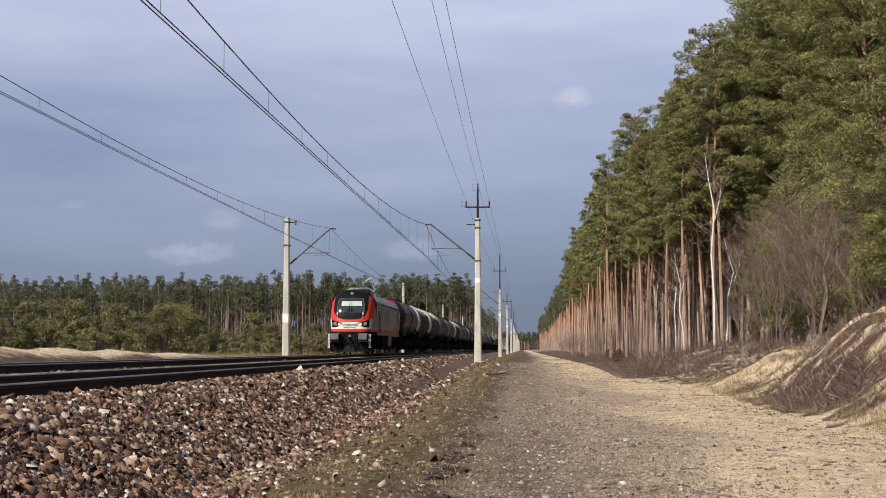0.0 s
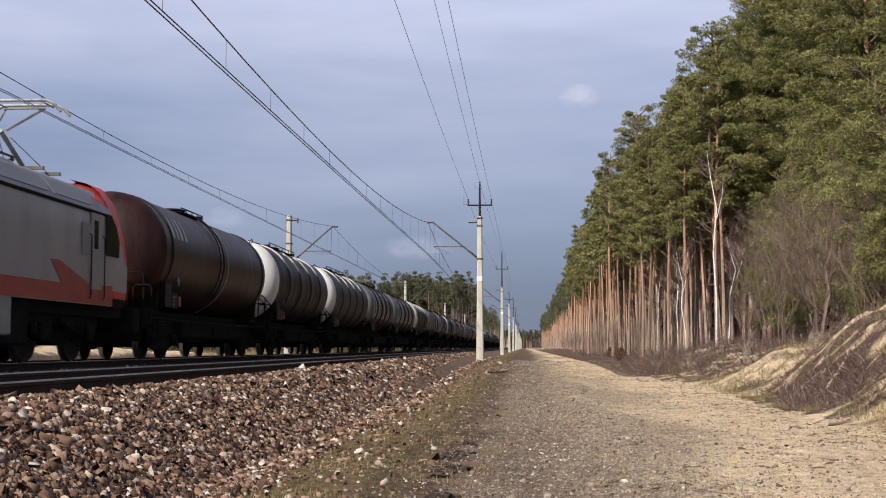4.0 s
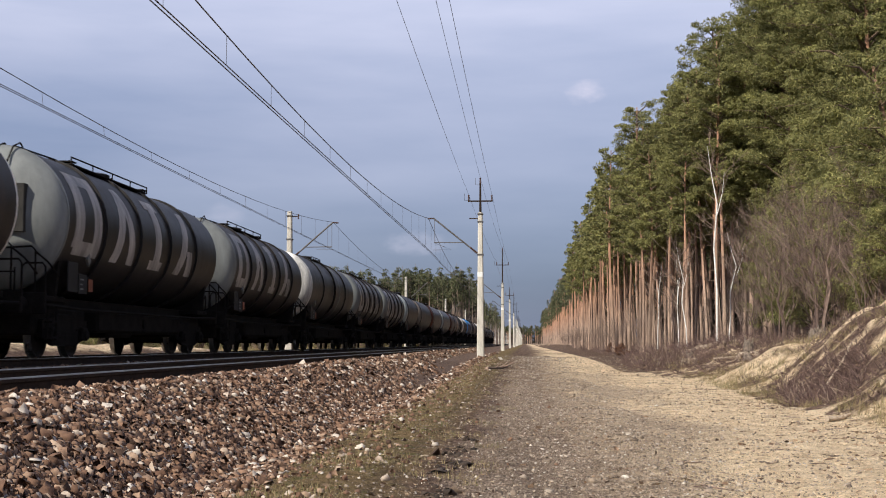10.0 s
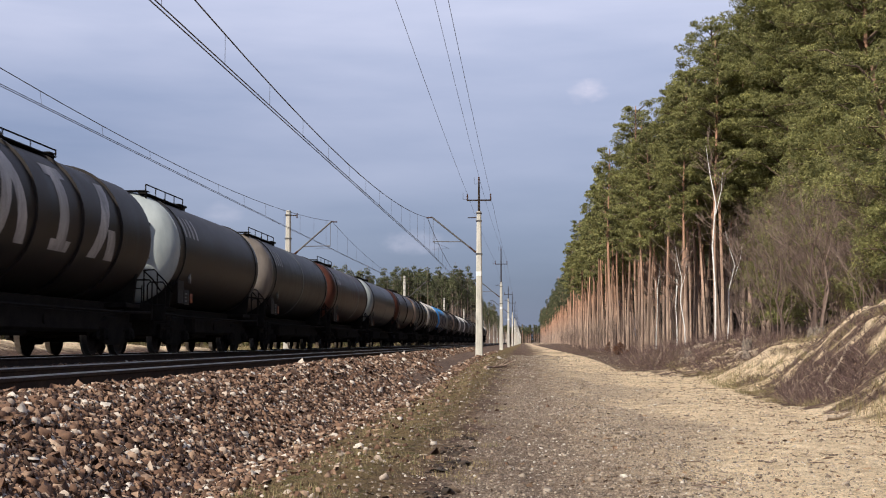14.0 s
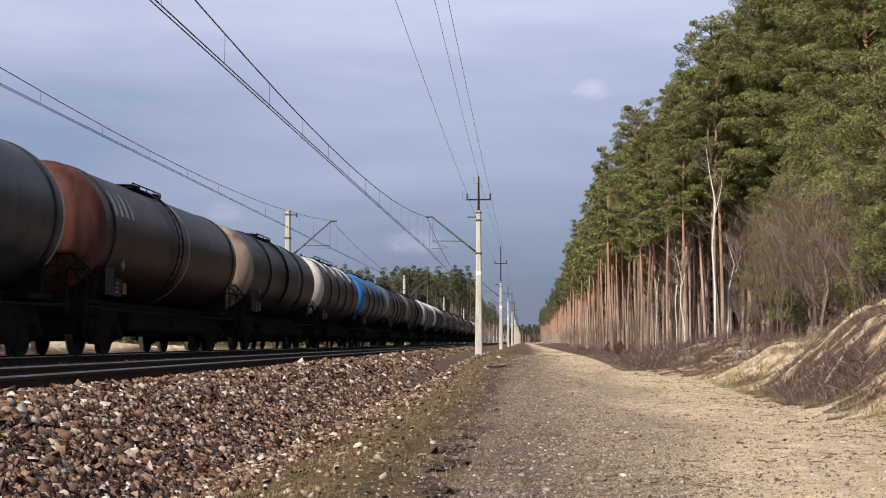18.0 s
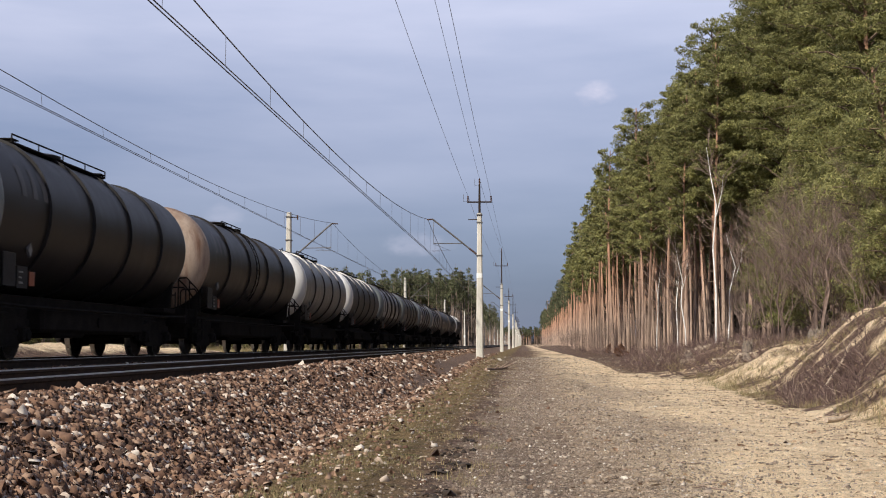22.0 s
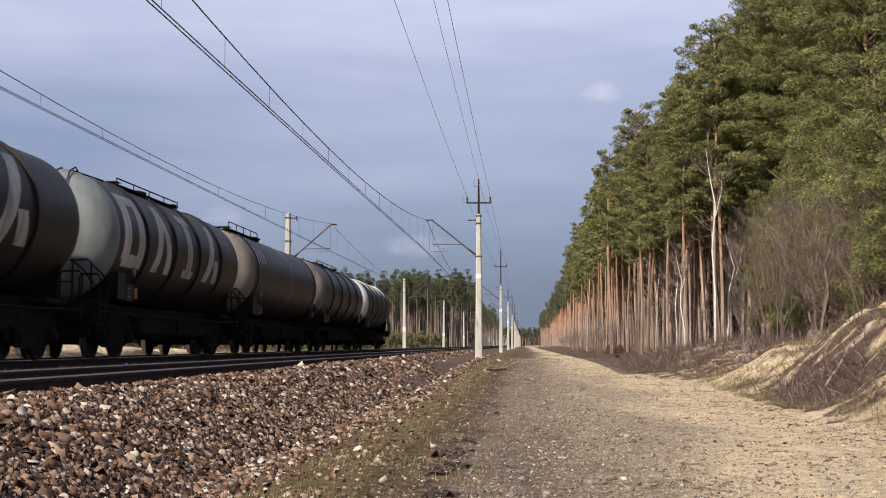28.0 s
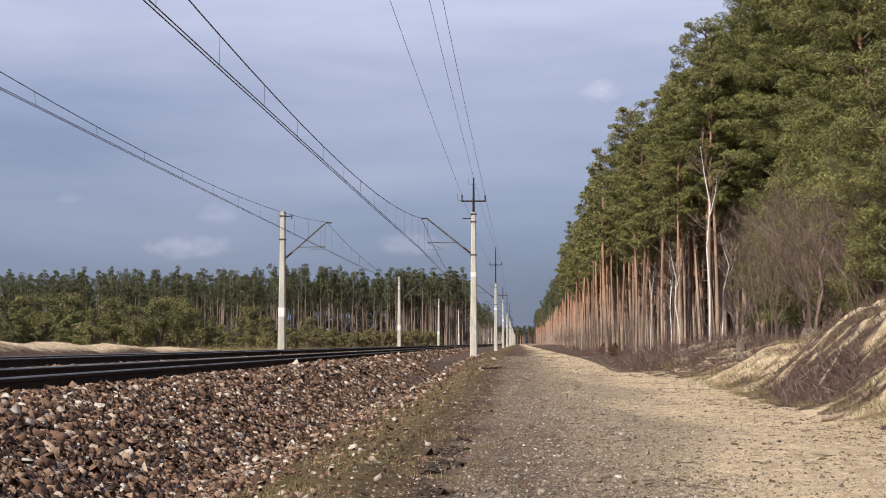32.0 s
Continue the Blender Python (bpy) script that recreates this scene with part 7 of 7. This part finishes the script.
# low straw-coloured scrub that runs on along the far side of the line
STRAW = island_mat("straw_scrub_leaves", [(0.0, (0.09, 0.085, 0.03)), (0.5, (0.20, 0.175, 0.075)), (1.0, (0.32, 0.26, 0.13))], 0.85, 5, 0.2)
SCRUB = bush(97, 3.0, 1.9, STRAW)
pr.seed(18)
for k in range(46):
    y = 112 + 4.6 * k + pr.uniform(-2, 2)
    x = -15.8 - 0.012 * (y - 112) - pr.uniform(0, 5.5)
    tagged(place(SCRUB if k == 0 else copy_thing(SCRUB, Matrix()), x, y, 61 * k, 0, pr.uniform(0.45, 0.8) * (1 + (y - 112) / 300)), "low straw-coloured scrub beside the line", "bush", "scrub along the line")

# oak scrub that has kept its dead leaves, below the pines
RUST = island_mat("dead_oak_leaves", [(0.0, (0.07, 0.035, 0.02)), (0.5, (0.16, 0.075, 0.042)), (1.0, (0.26, 0.14, 0.08))], 0.85, 8, 0.3)
OAK = bush(95, 1.5, 0.8, RUST)
for k, (x, y, s) in enumerate(((5.4, 72.0, 0.4), (5.9, 80.0, 0.5), (6.4, 57.0, 0.3), (6.3, 95.0, 0.5))):
    tagged(place(OAK if k == 0 else copy_thing(OAK, Matrix()), x, y, 80 * k, 0, s), "low oak scrub with rust-brown dead leaves", "shrub", "oak scrub")

# ---------------------------------------------------------------- grass, pebbles, litter
def blades(count, fx, fy, length, keep=None):
    x, y = fx(count), fy(count)
    if keep is not None:
        ok = keep(x, y)
        x, y = x[ok], y[ok]
    k = len(x)
    z = ground_z(x, y)
    a = rng.uniform(0, 6.28, k)
    L = length * rng.lognormal(0, 0.4, k)
    lean = rng.uniform(0.2, 1.0, k)
    w = 0.0025 + 0.003 * rng.uniform(0, 1, k)
    dx, dy = np.cos(a), np.sin(a)
    b0 = np.stack([x - dy * w, y + dx * w, z - 0.01], 1)
    b1 = np.stack([x + dy * w, y - dx * w, z - 0.01], 1)
    tip = np.stack([x + dx * L * lean, y + dy * L * lean, z + L * (1.05 - 0.6 * lean)], 1)
    v = np.stack([b0, b1, tip], 1).reshape(-1, 3)
    return v, np.arange(k * 3).reshape(-1, 3)


def tufts(n, per, xr, yr, power=1.6):
    cx, cy = rng.uniform(*xr, n), yr[0] + (yr[1] - yr[0]) * rng.uniform(0, 1, n) ** power
    x = np.repeat(cx, per) + 0.07 * rng.normal(size=n * per)
    y = np.repeat(cy, per) + 0.09 * rng.normal(size=n * per)
    return x, y


x, y = tufts(2600, 12, (-2.6, -0.2), (7, 80))
ok = wave(x, y, 0.6, 23) > 0.1
x, y = x[ok], y[ok]
v, f = blades(len(x), lambda n: x, lambda n: y, 0.045)
x2, y2 = tufts(3400, 24, (4.8, 10.5), (14, 60), 1.3)
ok = (wave(x2, y2, 0.8, 21) > -0.05) & (hollow(x2, y2) < 0.4)
x2, y2 = x2[ok], y2[ok]
v2, f2 = blades(len(x2), lambda n: x2, lambda n: y2, 0.17)
tagged(part("grass", mesh_np("grass", np.concatenate([v, v2]), np.concatenate([f, f2 + len(v)]), DRY), None), "short dry grass tufts on the verge and bank", "grass", kind="stuff")
x3, y3 = tufts(9000, 14, (-44, -13.2), (45, 125), 1.0)
v3, f3 = blades(len(x3), lambda n: x3, lambda n: y3, 0.4, lambda x, y: (np.abs(x + 16) > 2.2) | (y > 72) | (wave(x, y * 0.5, 1.1, 33) > 0.45))
tagged(part("tall_dry_grass", mesh_np("tall_dry_grass", v3, f3, DRY), None), "tall dry grass beyond the far track", "grass", kind="stuff")

PEBBLE = island_mat("lane_pebbles", [(0.0, (0.10, 0.074, 0.054)), (0.45, (0.24, 0.185, 0.138)), (0.9, (0.38, 0.315, 0.245)), (1.0, (0.60, 0.55, 0.48))], 0.9, 40)
PEB_V = np.array([(-1, 0, 0), (1, 0.1, 0), (0, -0.8, 0.1), (0.1, 0.9, 0), (0, 0, 0.7), (0.1, 0, -0.6)])
PEB_F = np.array([(0, 2, 4), (2, 1, 4), (1, 3, 4), (3, 0, 4), (2, 0, 5), (1, 2, 5), (3, 1, 5), (0, 3, 5)])
k = 44000
px = np.where(rng.uniform(0, 1, k) < 0.74, rng.normal(0.8, 0.95, k), rng.uniform(-2.4, 5.0, k))
py = 7.5 + 72 * rng.uniform(0, 1, k) ** 2.6
p = np.stack([px, py, ground_z(px, py) + 0.002], 1)
v, f = scatter(PEB_V, PEB_F, p, rng.lognormal(math.log(0.0088), 0.52, k) * (1 + py / 60), 0.75)
tagged(part("pebbles", mesh_np("pebbles", v, f, PEBBLE), None), "scattered grey and white pebbles on the gravel track", "pebbles", kind="stuff")
g = Geo()
pr.seed(9)
for k in range(170):
    x, y = pr.uniform(0.8, 6.5), 8 + 35 * pr.random() ** 1.3
    a, L = pr.uniform(0, 6.28), pr.uniform(0.05, 0.28)
    q = [Vector((x + math.cos(a) * L * s, y + math.sin(a) * L * s, 0)) for s in (-0.5, 0.0, 0.5)]
    q[1] += Vector((pr.uniform(-0.04, 0.04), pr.uniform(-0.04, 0.04), 0))
    q = [(c.x, c.y, float(ground_z(c.x, c.y)) + 0.008) for c in q]
    g.tube(q, [0.004, 0.004, 0.002], 4, caps=False)
tagged(part("fallen_twigs", g, TWIG, None, smooth=0), "scattered fallen twigs on the sand", "twigs", kind="stuff")

CLOD = island_mat("dark_earth_clods", [(0.0, (0.02, 0.014, 0.010)), (0.6, (0.05, 0.035, 0.025)), (1.0, (0.12, 0.085, 0.06))], 0.95, 40)
k = 420
py = 8.5 + 7.5 * rng.uniform(0, 1, k) ** 1.3
px = -0.70 + 0.01 * (py - 9) + 0.09 * np.sin(py * 2.7) + 0.055 * rng.normal(size=k)
ok = wave(px * 0.3, py, 0.35, 91) > -0.05
px, py = px[ok], py[ok]
v, f = scatter(STONE_V, STONE_F, np.stack([px, py, ground_z(px, py) + 0.004], 1), rng.lognormal(math.log(0.016), 0.45, len(px)), 0.7)
tagged(part("earth_clods", mesh_np("earth_clods", v, f, CLOD), None), "dark broken clods of earth along the verge", "earth clods", kind="stuff")

# bits of bark, leaves and chips
FLAKE_V = np.array([(-1, -0.35, 0.0), (0.2, -0.5, 0.12), (1, 0.1, 0.0), (0.1, 0.5, 0.1)])
FLAKE_F = np.array([(0, 1, 2), (0, 2, 3)])
LITTER = island_mat("forest_litter", [(0.0, (0.06, 0.036, 0.022)), (0.5, (0.17, 0.105, 0.062)), (0.85, (0.32, 0.22, 0.13)), (1.0, (0.5, 0.4, 0.27))], 0.9, 40)
k = 34000
u = rng.uniform(0, 1, k)
py = 8 + 44 * rng.uniform(0, 1, k) ** 1.5
px = np.where(u < 0.72, bank_toe(py) + rng.normal(1.2, 1.3, k), np.where(u < 0.9, rng.uniform(0.6, 5.5, k), rng.uniform(-2.4, 1.0, k)))
ok = (wave(px, py, 0.7, 31) + 0.4 * rng.normal(size=k)) > -0.1
px, py = px[ok], py[ok]
v, f = scatter(FLAKE_V, FLAKE_F, np.stack([px, py, ground_z(px, py) + 0.008], 1), rng.lognormal(math.log(0.019), 0.5, len(px)), 0.45)
tagged(part("litter", mesh_np("litter", v, f, LITTER), None), "scattered bark chips and dead leaves on the sand", "litter", kind="stuff")


# ---------------------------------------------------------------- clouds far behind the woods
def cloud_mat(seed, dense):
    m = bpy.data.materials.new("cloud")
    m.use_nodes = True
    t = m.node_tree
    t.nodes.remove(t.nodes["Principled BSDF"])
    tc = t.nodes.new("ShaderNodeTexCoord")
    mp = t.nodes.new("ShaderNodeMapping")
    mp.inputs["Location"].default_value = (seed, seed * 0.7, 0)
    mp.inputs["Scale"].default_value = (0.026, 0.0, 0.045)
    t.links.new(tc.outputs["Object"], mp.inputs["Vector"])
    nz = node(t, "ShaderNodeTexNoise", Scale=1.0, Detail=7.0, Roughness=0.6)
    t.links.new(mp.outputs["Vector"], nz.inputs["Vector"])
    at = t.nodes.new("ShaderNodeAttribute")
    at.attribute_name = "body"
    ad = node(t, "ShaderNodeMath")
    ad.operation = "ADD"
    t.links.new(nz.outputs["Fac"], ad.inputs[0])
    t.links.new(at.outputs["Fac"], ad.inputs[1])
    r = t.nodes.new("ShaderNodeMapRange")
    r.interpolation_type = "SMOOTHSTEP"
    r.inputs["To Max"].default_value = dense
    t.links.new(ad.outputs["Value"], r.inputs["Value"])
    r.inputs["From Min"].default_value, r.inputs["From Max"].default_value = 0.95, 1.75
    em = node(t, "ShaderNodeEmission", Strength=1.0)
    em.inputs["Color"].default_value = (0.60, 0.60, 0.74, 1)
    tr = t.nodes.new("ShaderNodeBsdfTransparent")
    mx = t.nodes.new("ShaderNodeMixShader")
    t.links.new(r.outputs["Result"], mx.inputs["Fac"])
    t.links.new(tr.outputs["BSDF"], mx.inputs[1])
    t.links.new(em.outputs["Emission"], mx.inputs[2])
    t.links.new(mx.outputs["Shader"], t.nodes["Material Output"].inputs["Surface"])
    return m


def cloud(w, h, seed, dense, flat=0.5):
    """A soft cloud bank: a gently bowed sheet, thick in its middle; flat: how level its foot is."""
    n, k = 97, 49
    u, v = np.meshgrid(np.linspace(-1, 1, n), np.linspace(-1, 1, k))
    pts = np.stack([u * w, 30 * (u * u + v * v), v * h], 2).reshape(-1, 3)
    i = (np.arange(k - 1)[:, None] * n + np.arange(n - 1)[None, :]).ravel()
    me = mesh_np("cloud", pts, np.stack([i, i + 1, i + n + 1, i + n], 1), cloud_mat(seed, dense), True)
    body = 1.0 - 1.25 * (u * u + np.where(v < 0, v / (1 - flat * 0.5), v) ** 2)
    body = np.maximum(body, -0.6)
    a = me.attributes.new("body", "FLOAT", "POINT")
    a.data.foreach_set("value", body.astype(np.float32).ravel())
    return tagged(new("cloud", me), "soft pale cloud far off in the sky", "cloud", kind="structure")


def sky_spot(px, py, d=3000.0):
    return pose(px / 2280 * d, d, 0.29 + py / 2280 * d)


cloud(190, 62, 1.0, 0.42).matrix_basis = sky_spot(-595, 172)
cloud(95, 50, 4.0, 0.26).matrix_basis = sky_spot(-540, 232)
cloud(150, 60, 7.0, 0.32).matrix_basis = sky_spot(-190, 175)
cloud(70, 30, 9.0, 0.18).matrix_basis = sky_spot(-815, 262)
drifting = cloud(85, 62, 12.0, 0.75)


# ---------------------------------------------------------------- the nearest ballast stones, one by one
def stone_mat():
    m = bpy.data.materials.new("single_ballast_stone")
    m.use_nodes = True
    t = m.node_tree
    b = t.nodes["Principled BSDF"]
    b.inputs["Roughness"].default_value = 0.9
    info = t.nodes.new("ShaderNodeObjectInfo")
    r = t.nodes.new("ShaderNodeValToRGB")
    e = r.color_ramp.elements
    for i, (p, c) in enumerate(BALLAST_STOPS):
        el = e[i] if i < 2 else e.new(p)
        el.position, el.color = p, (*c, 1)
    t.links.new(info.outputs["Random"], r.inputs["Fac"])
    tc = t.nodes.new("ShaderNodeTexCoord")
    nz = node(t, "ShaderNodeTexNoise", Scale=60.0, Detail=4.0)
    t.links.new(tc.outputs["Object"], nz.inputs["Vector"])
    mr = t.nodes.new("ShaderNodeMapRange")
    mr.inputs["To Min"].default_value, mr.inputs["To Max"].default_value = 0.6, 1.4
    t.links.new(nz.outputs["Fac"], mr.inputs["Value"])
    sc = node(t, "ShaderNodeVectorMath")
    sc.operation = "SCALE"
    t.links.new(r.outputs["Color"], sc.inputs[0])
    t.links.new(mr.outputs["Result"], sc.inputs["Scale"])
    t.links.new(sc.outputs["Vector"], b.inputs["Base Color"])
    bp = node(t, "ShaderNodeBump", Strength=0.4, Distance=0.005)
    t.links.new(nz.outputs["Fac"], bp.inputs["Height"])
    t.links.new(bp.outputs["Normal"], b.inputs["Normal"])
    return m


SINGLE = stone_mat()
FORMS = []
for k in range(6):
    v, f = scatter(STONE_V, STONE_F, np.zeros((1, 3)), np.array([0.024]))
    FORMS.append(mesh_np("ballast_stone", v, f, SINGLE))
pr.seed(77)
for k in range(300):
    x, y = pr.uniform(-3.7, -2.55), pr.uniform(8.2, 13.5)
    z = max(float(slope_z(x)), float(ground_z(x, y))) + 0.012
    o = part("ballast_stone", FORMS[k % 6], None, ballast, at=pose(x, y, z, pr.uniform(-40, 40), pr.uniform(-40, 40), pr.uniform(0, 360)))
    s = pr.uniform(0.75, 1.3)
    o.scale = (s, s, s)


# ---------------------------------------------------------------- what moves
SPEED = 0.80 * UNIT


def way(t):
    """Metres that the train has gone since the start."""
    return SPEED * t + float(np.interp(t, (0, 1.2, 2.5, 3.5, 4.5, 31.0, 32.0), (-0.9, 0.1, 0.5, 0.2, 0.0, 0.0, 0.7)))


def motions():
    times = (0, 0.6, 1.2, 1.9, 2.5, 3.5, 4.5, 8, 12, 16, 20, 24, 28, 30, 31, 32)
    for thing, y in wagons + [(engine, ENGINE_Y)]:
        walk(thing, [(t, pose(FAR_C, y - way(t), 0)) for t in times])
    # wheels roll with the engine and the wagons
    steps = [0.04 * k for k in range(801)]
    for wheel, x, y, z in wheels_of:
        walk(wheel, [(t, pose(x, y, z, math.degrees(way(t) / z) % 360)) for t in steps])
    d = 3000.0
    walk(drifting, [(t, pose((95 + 1.72 * t) / 2280 * d, d, 446 / 2280 * d)) for t in (0, 16, 32)])


motions()
